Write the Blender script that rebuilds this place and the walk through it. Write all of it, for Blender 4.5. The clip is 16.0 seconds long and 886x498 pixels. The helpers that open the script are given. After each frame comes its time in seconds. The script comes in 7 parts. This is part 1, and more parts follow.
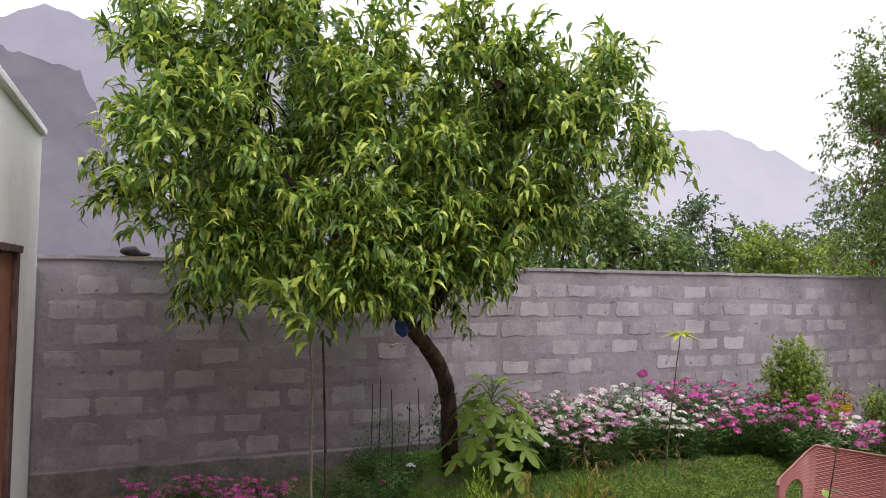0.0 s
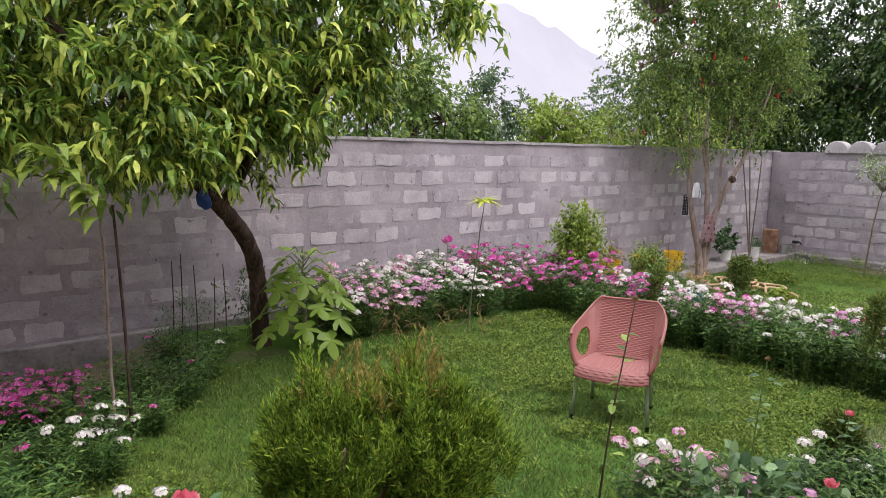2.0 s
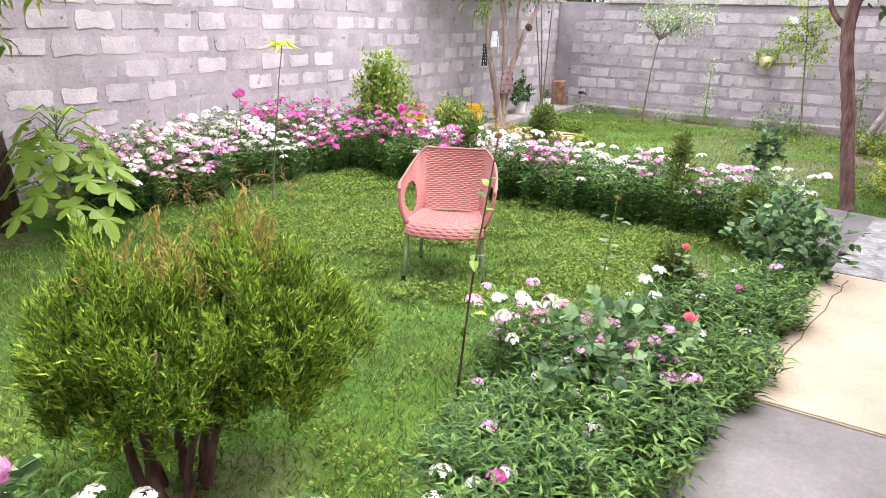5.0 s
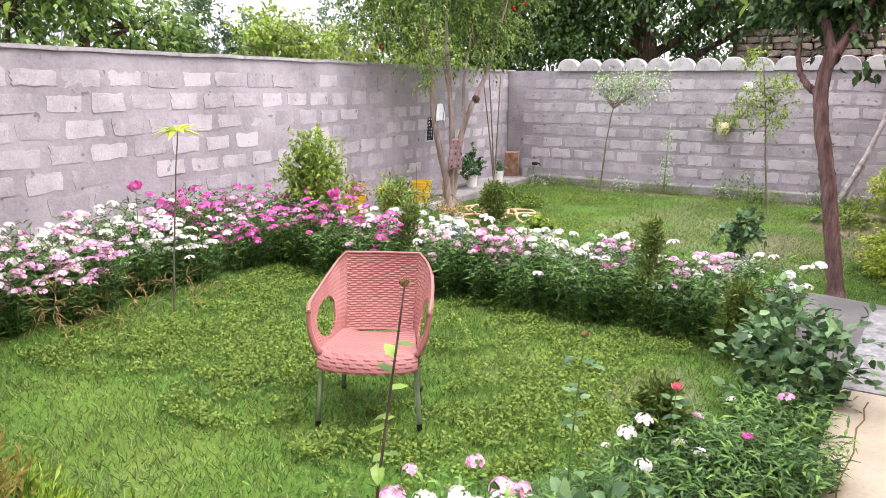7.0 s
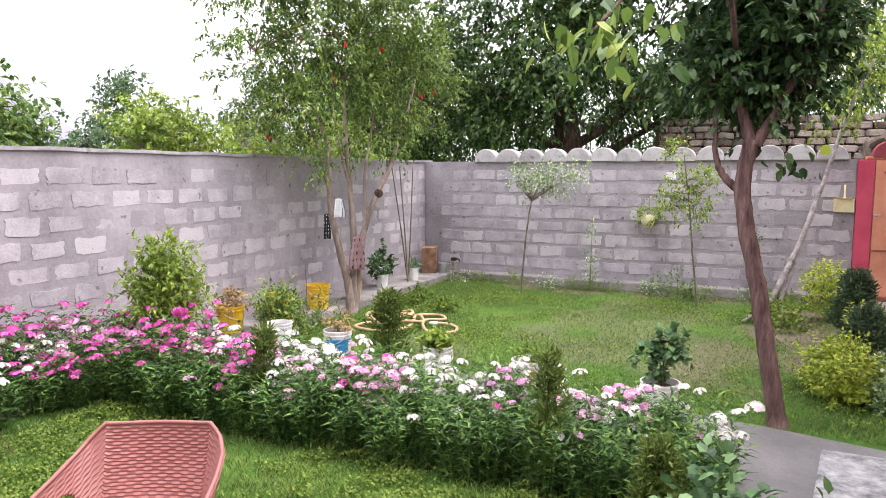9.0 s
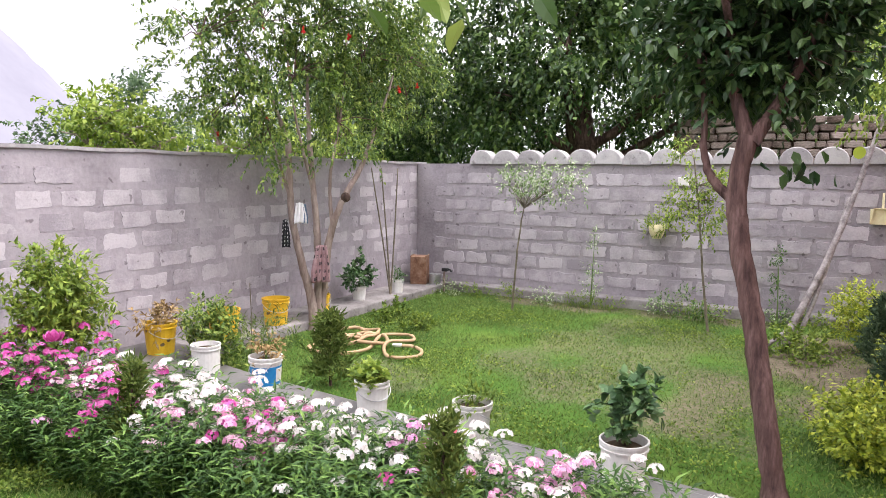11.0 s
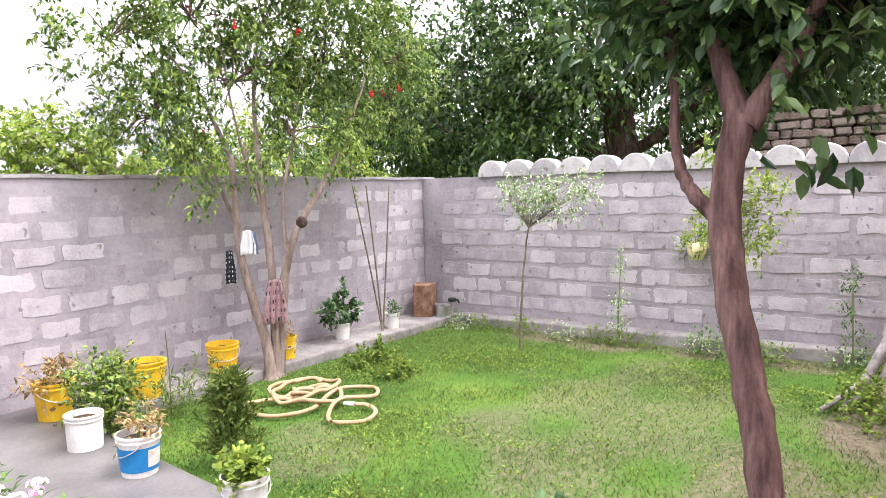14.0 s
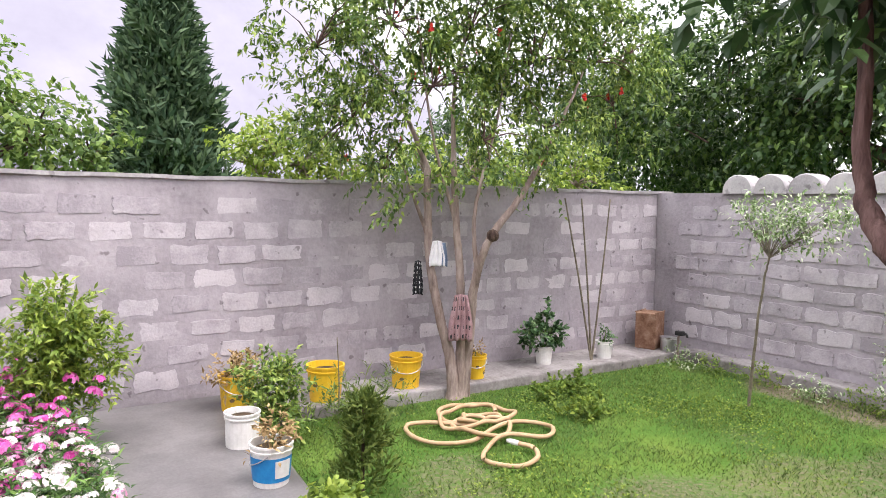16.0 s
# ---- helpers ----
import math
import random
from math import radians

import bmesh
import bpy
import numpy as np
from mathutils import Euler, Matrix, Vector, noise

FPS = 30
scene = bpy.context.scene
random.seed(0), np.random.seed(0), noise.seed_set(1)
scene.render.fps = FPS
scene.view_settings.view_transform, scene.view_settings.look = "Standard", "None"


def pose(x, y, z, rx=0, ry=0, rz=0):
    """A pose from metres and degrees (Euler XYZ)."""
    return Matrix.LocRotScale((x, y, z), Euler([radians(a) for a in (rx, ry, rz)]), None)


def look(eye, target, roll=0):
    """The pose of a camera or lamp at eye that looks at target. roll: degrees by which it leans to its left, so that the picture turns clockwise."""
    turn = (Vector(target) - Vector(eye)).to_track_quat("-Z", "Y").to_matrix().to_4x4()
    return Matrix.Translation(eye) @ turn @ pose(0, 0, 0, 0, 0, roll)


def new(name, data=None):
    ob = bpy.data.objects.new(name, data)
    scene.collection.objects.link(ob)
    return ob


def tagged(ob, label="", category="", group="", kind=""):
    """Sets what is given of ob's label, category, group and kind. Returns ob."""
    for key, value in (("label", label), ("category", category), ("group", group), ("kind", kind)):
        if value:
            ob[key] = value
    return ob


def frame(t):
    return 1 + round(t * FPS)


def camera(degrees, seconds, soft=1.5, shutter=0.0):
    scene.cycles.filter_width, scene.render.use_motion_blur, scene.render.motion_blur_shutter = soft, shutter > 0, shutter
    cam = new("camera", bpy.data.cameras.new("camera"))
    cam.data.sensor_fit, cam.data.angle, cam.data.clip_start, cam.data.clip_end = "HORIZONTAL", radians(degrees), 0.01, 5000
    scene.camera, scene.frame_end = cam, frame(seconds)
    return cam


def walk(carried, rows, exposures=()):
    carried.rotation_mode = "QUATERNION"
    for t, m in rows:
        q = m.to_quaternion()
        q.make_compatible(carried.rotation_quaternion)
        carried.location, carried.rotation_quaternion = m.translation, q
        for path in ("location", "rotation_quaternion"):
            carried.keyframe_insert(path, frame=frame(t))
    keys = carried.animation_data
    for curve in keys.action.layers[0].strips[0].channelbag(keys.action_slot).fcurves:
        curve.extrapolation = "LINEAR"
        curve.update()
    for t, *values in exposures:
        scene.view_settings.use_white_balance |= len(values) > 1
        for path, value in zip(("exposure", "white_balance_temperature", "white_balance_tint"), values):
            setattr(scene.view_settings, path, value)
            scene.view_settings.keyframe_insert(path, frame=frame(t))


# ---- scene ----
cam = camera(64.7, 16.0, soft=0.9)
PATH = [
    (0, (-13.928, -6.867, 1.967), (-13.156, -5.024, 2.041), 1.2),
    (0.5, (-13.942, -6.824, 1.961), (-13.091, -5.015, 1.978), 1.7),
    (1, (-13.938, -6.777, 1.963), (-12.991, -5.018, 1.888), 2.3),
    (1.5, (-13.948, -6.737, 1.951), (-12.825, -5.092, 1.767), 2.5),
    (2, (-13.978, -6.665, 1.932), (-12.714, -5.14, 1.654), 1.2),
    (2.5, (-13.974, -6.587, 1.909), (-12.631, -5.152, 1.533), 2.2),
    (3, (-13.893, -6.458, 1.885), (-12.513, -5.071, 1.468), 0.4),
    (3.5, (-13.828, -6.353, 1.836), (-12.412, -5.041, 1.313), 2.7),
    (4, (-13.795, -6.208, 1.745), (-12.33, -4.957, 1.206), 2.1),
    (4.5, (-13.79, -6.145, 1.736), (-12.269, -5.005, 1.114), 2.2),
    (5, (-13.699, -6.095, 1.715), (-12.097, -5.078, 1.083), 1.6),
    (7.5, (-12.442, -5.702, 1.789), (-10.733, -4.759, 1.354), 0.0),
    (8, (-12.146, -5.769, 1.814), (-10.399, -4.873, 1.432), 0.0),
    (8.5, (-11.805, -5.717, 1.848), (-9.996, -4.897, 1.615), 0.3),
    (11, (-10.214, -5.976, 1.835), (-8.459, -5.037, 1.629), 0.6),
    (11.5, (-9.855, -6.054, 1.841), (-8.044, -5.225, 1.664), -0.7),
    (12, (-9.445, -6.094, 1.852), (-7.545, -5.498, 1.668), -1.1),
    (12.5, (-9.161, -6.152, 1.852), (-7.257, -5.547, 1.75), 0.5),
    (13, (-8.9, -6.188, 1.826), (-7.026, -5.516, 1.636), 0.4),
    (13.5, (-8.593, -6.155, 1.844), (-6.78, -5.327, 1.678), -0.7),
    (14, (-8.381, -6.164, 1.836), (-6.743, -5.028, 1.676), -1.4),
    (14.5, (-8.063, -6.25, 1.815), (-6.593, -4.925, 1.531), 0.9),
    (15, (-7.81, -6.239, 1.809), (-6.409, -4.83, 1.584), 0.2),
    (15.5, (-7.595, -6.221, 1.868), (-6.366, -4.646, 1.765), -1.1),
    (16, (-7.344, -6.252, 1.876), (-6.266, -4.572, 1.744), 1.0),
]
# the film's camera opens up as the sky leaves the picture
EXPOSURES = [(0.0, -0.1, 6500, 17), (1.5, 0.05, 6500, 17), (2.5, 0.44, 6500, 17), (3.5, 1.05, 6500, 17), (5.0, 1.25, 6500, 17), (7.5, 1.0, 6500, 17), (8.5, 0.9, 6500, 17), (11.0, 0.8, 6500, 17), (12.5, 1.55, 6500, 17), (14.5, 1.15, 6500, 17), (16.0, 0.85, 6500, 17)]
walk(cam, [(t, look(eye, target, roll)) for t, eye, target, roll in PATH], EXPOSURES)

# ---- world and light ----
SUN_DIR = (0.18, -0.40, 0.90)   # towards the veiled sun
world = bpy.data.worlds.new("overcast_sky")
scene.world = world
world.use_nodes = True
wn, wl = world.node_tree.nodes, world.node_tree.links
wn.clear()
w_out = wn.new("ShaderNodeOutputWorld")
w_bg = wn.new("ShaderNodeBackground")
w_sky = wn.new("ShaderNodeTexSky")
w_sky.sky_type = "NISHITA"
w_sky.sun_disc = False
w_sky.sun_elevation = math.asin(SUN_DIR[2] / math.sqrt(sum(c * c for c in SUN_DIR)))
w_sky.sun_rotation = math.atan2(SUN_DIR[0], SUN_DIR[1])
w_sky.dust_density = 4.0
w_noise = wn.new("ShaderNodeTexNoise")
w_noise.inputs["Scale"].default_value = 2.2
w_noise.inputs["Detail"].default_value = 4.0
w_ramp = wn.new("ShaderNodeValToRGB")
w_ramp.color_ramp.elements[0].position, w_ramp.color_ramp.elements[0].color = 0.3, (11.5, 11.6, 12.3, 1)
w_ramp.color_ramp.elements[1].position, w_ramp.color_ramp.elements[1].color = 0.75, (15.0, 14.9, 15.0, 1)
w_mix = wn.new("ShaderNodeMixRGB")
w_mix.inputs[0].default_value = 0.85
wl.new(w_noise.outputs["Fac"], w_ramp.inputs[0])
wl.new(w_sky.outputs[0], w_mix.inputs[1])
wl.new(w_ramp.outputs[0], w_mix.inputs[2])
# an overcast sky is brighter overhead than at the horizon
w_tc = wn.new("ShaderNodeTexCoord")
w_sep = wn.new("ShaderNodeSeparateXYZ")
w_map = wn.new("ShaderNodeMapRange")
w_map.inputs["To Min"].default_value, w_map.inputs["To Max"].default_value = 0.75, 1.9
w_mul = wn.new("ShaderNodeMixRGB")
w_mul.blend_type = "MULTIPLY"
w_mul.inputs[0].default_value = 1.0
wl.new(w_tc.outputs["Generated"], w_sep.inputs[0])
wl.new(w_sep.outputs["Z"], w_map.inputs["Value"])
wl.new(w_mix.outputs[0], w_mul.inputs[1])
wl.new(w_map.outputs[0], w_mul.inputs[2])
wl.new(w_mul.outputs[0], w_bg.inputs["Color"])
w_bg.inputs["Strength"].default_value = 0.115
wl.new(w_bg.outputs[0], w_out.inputs["Surface"])

sun_data = bpy.data.lights.new("sun", "SUN")
sun_data.energy, sun_data.angle, sun_data.color = 1.5, radians(24), (1.0, 0.96, 0.9)
sun = new("sun", sun_data)
sun.matrix_world = look((0, 0, 30), (-SUN_DIR[0], -SUN_DIR[1], 30 - SUN_DIR[2]))


# ---- materials ----
def mat_base(name):
    m = bpy.data.materials.new(name)
    m.use_nodes = True
    m.node_tree.nodes.clear()
    n, l = m.node_tree.nodes, m.node_tree.links
    out = n.new("ShaderNodeOutputMaterial")
    bsdf = n.new("ShaderNodeBsdfPrincipled")
    l.new(bsdf.outputs[0], out.inputs["Surface"])
    return m, n, l, bsdf, out


def ramp(n, stops):
    r = n.new("ShaderNodeValToRGB")
    e = r.color_ramp.elements
    while len(e) < len(stops):
        e.new(0.5)
    for el, (p, c) in zip(e, stops):
        el.position, el.color = p, (*c, 1)
    return r


def noise_tex(n, l, scale, detail=4.0, rough=0.6, coord="Object", stretch=1.0):
    tc = n.new("ShaderNodeNewGeometry" if coord == "Position" else "ShaderNodeTexCoord")
    t = n.new("ShaderNodeTexNoise")
    t.inputs["Scale"].default_value, t.inputs["Detail"].default_value, t.inputs["Roughness"].default_value = scale, detail, rough
    if stretch != 1.0:
        mp = n.new("ShaderNodeMapping")
        mp.inputs["Scale"].default_value = (1.0, 1.0, stretch)
        l.new(tc.outputs[coord], mp.inputs["Vector"])
        l.new(mp.outputs[0], t.inputs["Vector"])
    else:
        l.new(tc.outputs[coord], t.inputs["Vector"])
    return t


def surface(name, colors, rough=0.8, scale=3.0, fine=40.0, bump=0.3, dist=0.004, metal=0.0, spec=0.3, rnd=0.0, coord="Object", pits=0.0, stretch=1.0):
    """A worn surface: broad stains between the colours, a fine grain over them, and relief."""
    m, n, l, b, out = mat_base(name)
    big, small = noise_tex(n, l, scale, 5, 0.65, coord, stretch), noise_tex(n, l, fine, 3, 0.6, coord, stretch)
    k = len(colors)
    r = ramp(n, [(0.3 + 0.4 * i / max(1, k - 1), c) for i, c in enumerate(colors)])
    add = n.new("ShaderNodeMath")
    add.operation = "MULTIPLY_ADD"
    add.inputs[1].default_value = 0.35
    l.new(small.outputs["Fac"], add.inputs[0])
    sub = n.new("ShaderNodeMath")
    sub.operation = "ADD"
    sub.inputs[1].default_value = -0.175
    l.new(big.outputs["Fac"], sub.inputs[0])
    l.new(sub.outputs[0], add.inputs[2])
    last = add.outputs[0]
    if rnd:
        oi = n.new("ShaderNodeObjectInfo")
        ma = n.new("ShaderNodeMath")
        ma.operation = "MULTIPLY_ADD"
        ma.inputs[1].default_value = rnd
        l.new(oi.outputs["Random"], ma.inputs[0])
        l.new(last, ma.inputs[2])
        mb = n.new("ShaderNodeMath")
        mb.inputs[1].default_value = -rnd / 2
        l.new(ma.outputs[0], mb.inputs[0])
        last = mb.outputs[0]
    l.new(last, r.inputs[0])
    tone = r.outputs[0]
    if pits:
        pt = noise_tex(n, l, 11.0, 2, 0.5, coord)
        pr = ramp(n, [(0.66, (1, 1, 1)), (0.72, (0.35, 0.33, 0.33))])
        l.new(pt.outputs["Fac"], pr.inputs[0])
        pm = n.new("ShaderNodeMixRGB")
        pm.blend_type = "MULTIPLY"
        pm.inputs[0].default_value = pits
        l.new(tone, pm.inputs[1])
        l.new(pr.outputs[0], pm.inputs[2])
        tone = pm.outputs[0]
    l.new(tone, b.inputs["Base Color"])
    b.inputs["Roughness"].default_value, b.inputs["Metallic"].default_value = rough, metal
    b.inputs["Specular IOR Level"].default_value = spec
    if bump:
        bp = n.new("ShaderNodeBump")
        bp.inputs["Strength"].default_value, bp.inputs["Distance"].default_value = bump, dist
        l.new(add.outputs[0], bp.inputs["Height"])
        l.new(bp.outputs[0], b.inputs["Normal"])
    return m


def leafy(name, dark, mid, light, rough=0.5, trans=0.3, spec=0.35):
    """Leaves or petals: each one its own tone, thin enough to let some light through."""
    m, n, l, b, out = mat_base(name)
    geo = n.new("ShaderNodeNewGeometry")
    oi = n.new("ShaderNodeObjectInfo")
    ma = n.new("ShaderNodeMath")
    ma.operation = "MULTIPLY_ADD"
    ma.inputs[1].default_value, ma.inputs[2].default_value = 0.85, 0.0
    l.new(geo.outputs["Random Per Island"], ma.inputs[0])
    mb = n.new("ShaderNodeMath")
    mb.operation = "MULTIPLY_ADD"
    mb.inputs[1].default_value = 0.15
    l.new(oi.outputs["Random"], mb.inputs[0])
    l.new(ma.outputs[0], mb.inputs[2])
    r = ramp(n, [(0.0, dark), (0.55, mid), (1.0, light)])
    l.new(mb.outputs[0], r.inputs[0])
    l.new(r.outputs[0], b.inputs["Base Color"])
    b.inputs["Roughness"].default_value, b.inputs["Specular IOR Level"].default_value = rough, spec
    tr = n.new("ShaderNodeBsdfTranslucent")
    l.new(r.outputs[0], tr.inputs["Color"])
    mx = n.new("ShaderNodeMixShader")
    mx.inputs[0].default_value = trans
    l.new(b.outputs[0], mx.inputs[1])
    l.new(tr.outputs[0], mx.inputs[2])
    l.new(mx.outputs[0], out.inputs["Surface"])
    return m


def ground_material():
    """Turf with bare earth where the worn patches are."""
    m, n, l, b, out = mat_base("turf_and_earth")
    a, f = noise_tex(n, l, 0.9, 6), noise_tex(n, l, 28, 4)
    green = ramp(n, [(0.3, (0.035, 0.075, 0.014)), (0.5, (0.06, 0.13, 0.02)), (0.7, (0.11, 0.17, 0.03))])
    earth = ramp(n, [(0.3, (0.09, 0.075, 0.048)), (0.7, (0.19, 0.16, 0.115))])
    l.new(a.outputs["Fac"], green.inputs[0])
    l.new(f.outputs["Fac"], earth.inputs[0])
    at = n.new("ShaderNodeAttribute")
    at.attribute_name = "bare"
    ad = n.new("ShaderNodeMath")
    ad.operation = "MULTIPLY_ADD"
    ad.inputs[1].default_value = 0.6
    l.new(f.outputs["Fac"], ad.inputs[0])
    l.new(at.outputs["Fac"], ad.inputs[2])
    st = ramp(n, [(0.55, (0, 0, 0)), (0.8, (1, 1, 1))])
    l.new(ad.outputs[0], st.inputs[0])
    mx = n.new("ShaderNodeMixRGB")
    l.new(st.outputs[0], mx.inputs[0])
    l.new(green.outputs[0], mx.inputs[1])
    l.new(earth.outputs[0], mx.inputs[2])
    l.new(mx.outputs[0], b.inputs["Base Color"])
    b.inputs["Roughness"].default_value, b.inputs["Specular IOR Level"].default_value = 0.95, 0.1
    bp = n.new("ShaderNodeBump")
    bp.inputs["Strength"].default_value, bp.inputs["Distance"].default_value = 0.7, 0.02
    l.new(f.outputs["Fac"], bp.inputs["Height"])
    l.new(bp.outputs[0], b.inputs["Normal"])
    return m


def glowing_haze_material(name, low, high, scale):
    """A far mountainside: the haze is put into its colour, which glows by itself."""
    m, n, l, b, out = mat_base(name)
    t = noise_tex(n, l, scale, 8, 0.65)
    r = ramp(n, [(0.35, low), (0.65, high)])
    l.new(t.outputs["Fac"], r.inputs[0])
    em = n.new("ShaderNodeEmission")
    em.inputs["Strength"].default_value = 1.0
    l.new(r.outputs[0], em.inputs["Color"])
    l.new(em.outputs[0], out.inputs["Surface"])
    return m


M = {}
M["ground"] = ground_material()
M["mortar"] = surface("smeared_mortar", [(0.23, 0.208, 0.228), (0.325, 0.296, 0.32), (0.41, 0.376, 0.404)], 0.95, 1.3, 22, 1.0, 0.014, spec=0.1, coord="Position", pits=0.7)
M["block"] = surface("concrete_block", [(0.295, 0.268, 0.295), (0.40, 0.366, 0.395), (0.495, 0.46, 0.488)], 0.95, 3.0, 45, 1.0, 0.010, spec=0.1, rnd=0.30, coord="Position", pits=0.7)
M["coping"] = surface("coping_cement", [(0.30, 0.285, 0.295), (0.40, 0.385, 0.39), (0.47, 0.455, 0.455)], 0.9, 6, 50, 0.7, 0.008, spec=0.15, rnd=0.3, coord="Position", pits=0.6)
M["plinth"] = surface("plinth_cement", [(0.13, 0.118, 0.115), (0.24, 0.222, 0.22), (0.34, 0.32, 0.318)], 0.9, 2.2, 30, 0.8, 0.010, spec=0.15, coord="Position", pits=0.6)
M["slab_grey"] = surface("grey_screed", [(0.13, 0.124, 0.118), (0.185, 0.175, 0.168), (0.24, 0.23, 0.22)], 0.7, 1.6, 45, 0.4, 0.003, spec=0.3)
M["slab_damp"] = surface("damp_screed", [(0.085, 0.08, 0.08), (0.135, 0.128, 0.128), (0.19, 0.18, 0.18)], 0.42, 1.4, 45, 0.3, 0.002, spec=0.45)
M["slab_pale"] = surface("pale_screed", [(0.24, 0.225, 0.22), (0.33, 0.31, 0.305), (0.42, 0.40, 0.39)], 0.75, 1.8, 45, 0.4, 0.003, spec=0.3)
M["slab_cream"] = surface("cream_screed", [(0.33, 0.275, 0.20), (0.42, 0.36, 0.27), (0.48, 0.425, 0.33)], 0.75, 1.3, 60, 0.25, 0.002, spec=0.3)
M["slab_marble"] = surface("terrazzo", [(0.07, 0.07, 0.075), (0.24, 0.24, 0.245), (0.42, 0.41, 0.41)], 0.45, 9.0, 30, 0.2, 0.002, spec=0.4)
M["white_wall"] = surface("whitewash", [(0.70, 0.69, 0.69), (0.82, 0.81, 0.81), (0.87, 0.86, 0.86)], 0.9, 0.9, 30, 0.3, 0.004, spec=0.15)
M["pink_wall"] = surface("pink_paint", [(0.55, 0.30, 0.27), (0.66, 0.39, 0.35), (0.70, 0.45, 0.41)], 0.85, 1.2, 40, 0.25, 0.003, spec=0.2)
M["soffit"] = surface("red_brown_paint", [(0.20, 0.055, 0.045), (0.28, 0.085, 0.07)], 0.8, 2, 40, 0.2, 0.003)
M["blue_paint"] = surface("slate_blue_paint", [(0.06, 0.11, 0.17), (0.09, 0.15, 0.22)], 0.45, 3, 40, 0.1, 0.002)
M["door"] = surface("orange_door_paint", [(0.46, 0.175, 0.105), (0.57, 0.245, 0.16), (0.62, 0.30, 0.205)], 0.6, 2.5, 50, 0.2, 0.002)
M["door_dark"] = surface("dark_door_edge", [(0.18, 0.07, 0.04), (0.3, 0.11, 0.06)], 0.7, 8, 50, 0.2, 0.002)
M["magenta_paint"] = surface("crimson_jamb_paint", [(0.42, 0.045, 0.09), (0.56, 0.085, 0.14)], 0.7, 3, 40, 0.2, 0.003)
M["maroon"] = surface("maroon_paint", [(0.20, 0.035, 0.05), (0.32, 0.07, 0.085)], 0.8, 4, 40, 0.3, 0.004)
M["tan"] = surface("tan_board", [(0.36, 0.26, 0.13), (0.46, 0.345, 0.19)], 0.8, 2.5, 60, 0.15, 0.002)
M["cloth_blue"] = surface("violet_blue_cloth", [(0.16, 0.17, 0.42), (0.25, 0.26, 0.52)], 0.95, 4, 120, 0.3, 0.002, spec=0.05)
M["white_plastic"] = surface("white_plastic", [(0.62, 0.61, 0.58), (0.78, 0.77, 0.75)], 0.5, 5, 40, 0.1, 0.002, spec=0.4, rnd=0.2)
M["blue_label"] = surface("blue_label", [(0.01, 0.16, 0.42), (0.02, 0.25, 0.55)], 0.5, 8, 40, 0.1, 0.001)
M["yellow_plastic"] = surface("yellow_plastic", [(0.62, 0.36, 0.02), (0.80, 0.52, 0.03)], 0.45, 4, 40, 0.1, 0.002, spec=0.4, rnd=0.2)
M["grime"] = surface("dried_mud", [(0.10, 0.07, 0.03), (0.2, 0.14, 0.07)], 0.95, 8, 50, 0.4, 0.003)
M["soil"] = surface("pot_soil", [(0.04, 0.028, 0.018), (0.10, 0.075, 0.05)], 1.0, 20, 90, 0.8, 0.01, spec=0.05)
M["chair"] = surface("terracotta_plastic", [(0.255, 0.093, 0.083), (0.315, 0.124, 0.111)], 0.45, 3, 60, 0.08, 0.001, spec=0.4)
M["aluminium"] = surface("dull_aluminium", [(0.42, 0.43, 0.44), (0.62, 0.63, 0.63)], 0.4, 8, 60, 0.1, 0.001, metal=0.8)
M["hose"] = surface("tan_rubber_hose", [(0.36, 0.235, 0.13), (0.50, 0.35, 0.21)], 0.6, 6, 40, 0.1, 0.001)
M["bark_dark"] = surface("dark_bark", [(0.03, 0.02, 0.017), (0.075, 0.05, 0.041), (0.15, 0.102, 0.084)], 0.95, 13, 50, 1.0, 0.03, spec=0.1, stretch=0.3)
M["bark_brown"] = surface("reddish_bark", [(0.05, 0.03, 0.028), (0.115, 0.07, 0.063), (0.20, 0.128, 0.115)], 0.95, 16, 60, 1.0, 0.02, spec=0.1, stretch=0.16)
M["bark_pale"] = surface("pale_bark", [(0.15, 0.112, 0.098), (0.27, 0.21, 0.185), (0.41, 0.335, 0.30)], 0.95, 11, 40, 1.0, 0.018, spec=0.1, stretch=0.25)
M["bark_white"] = surface("whitish_bark", [(0.13, 0.115, 0.115), (0.27, 0.24, 0.235), (0.42, 0.385, 0.38)], 0.9, 9, 40, 0.6, 0.01)
M["stick"] = surface("dry_stick", [(0.10, 0.085, 0.06), (0.22, 0.19, 0.14)], 0.9, 10, 60, 0.4, 0.003)
M["stem_green"] = surface("green_stem", [(0.07, 0.13, 0.03), (0.13, 0.20, 0.05)], 0.6, 8, 40, 0.1, 0.002)
M["stone"] = surface("field_stone", [(0.14, 0.105, 0.088), (0.25, 0.20, 0.172), (0.37, 0.31, 0.275)], 0.95, 4, 30, 0.7, 0.015, spec=0.1, rnd=0.5)
M["rust"] = surface("rusty_tin", [(0.13, 0.06, 0.035), (0.25, 0.14, 0.09), (0.36, 0.25, 0.19)], 0.8, 7, 40, 0.4, 0.003, metal=0.2)
M["black"] = surface("black_rubber", [(0.012, 0.012, 0.014), (0.035, 0.034, 0.036)], 0.6, 8, 40, 0.2, 0.002)
M["cloth_dark"] = surface("charcoal_knit", [(0.02, 0.02, 0.024), (0.045, 0.045, 0.05)], 0.95, 20, 120, 0.3, 0.002, spec=0.05)
M["cloth_white"] = surface("white_cotton", [(0.6, 0.6, 0.62), (0.78, 0.78, 0.8)], 0.95, 8, 120, 0.3, 0.002, spec=0.05)
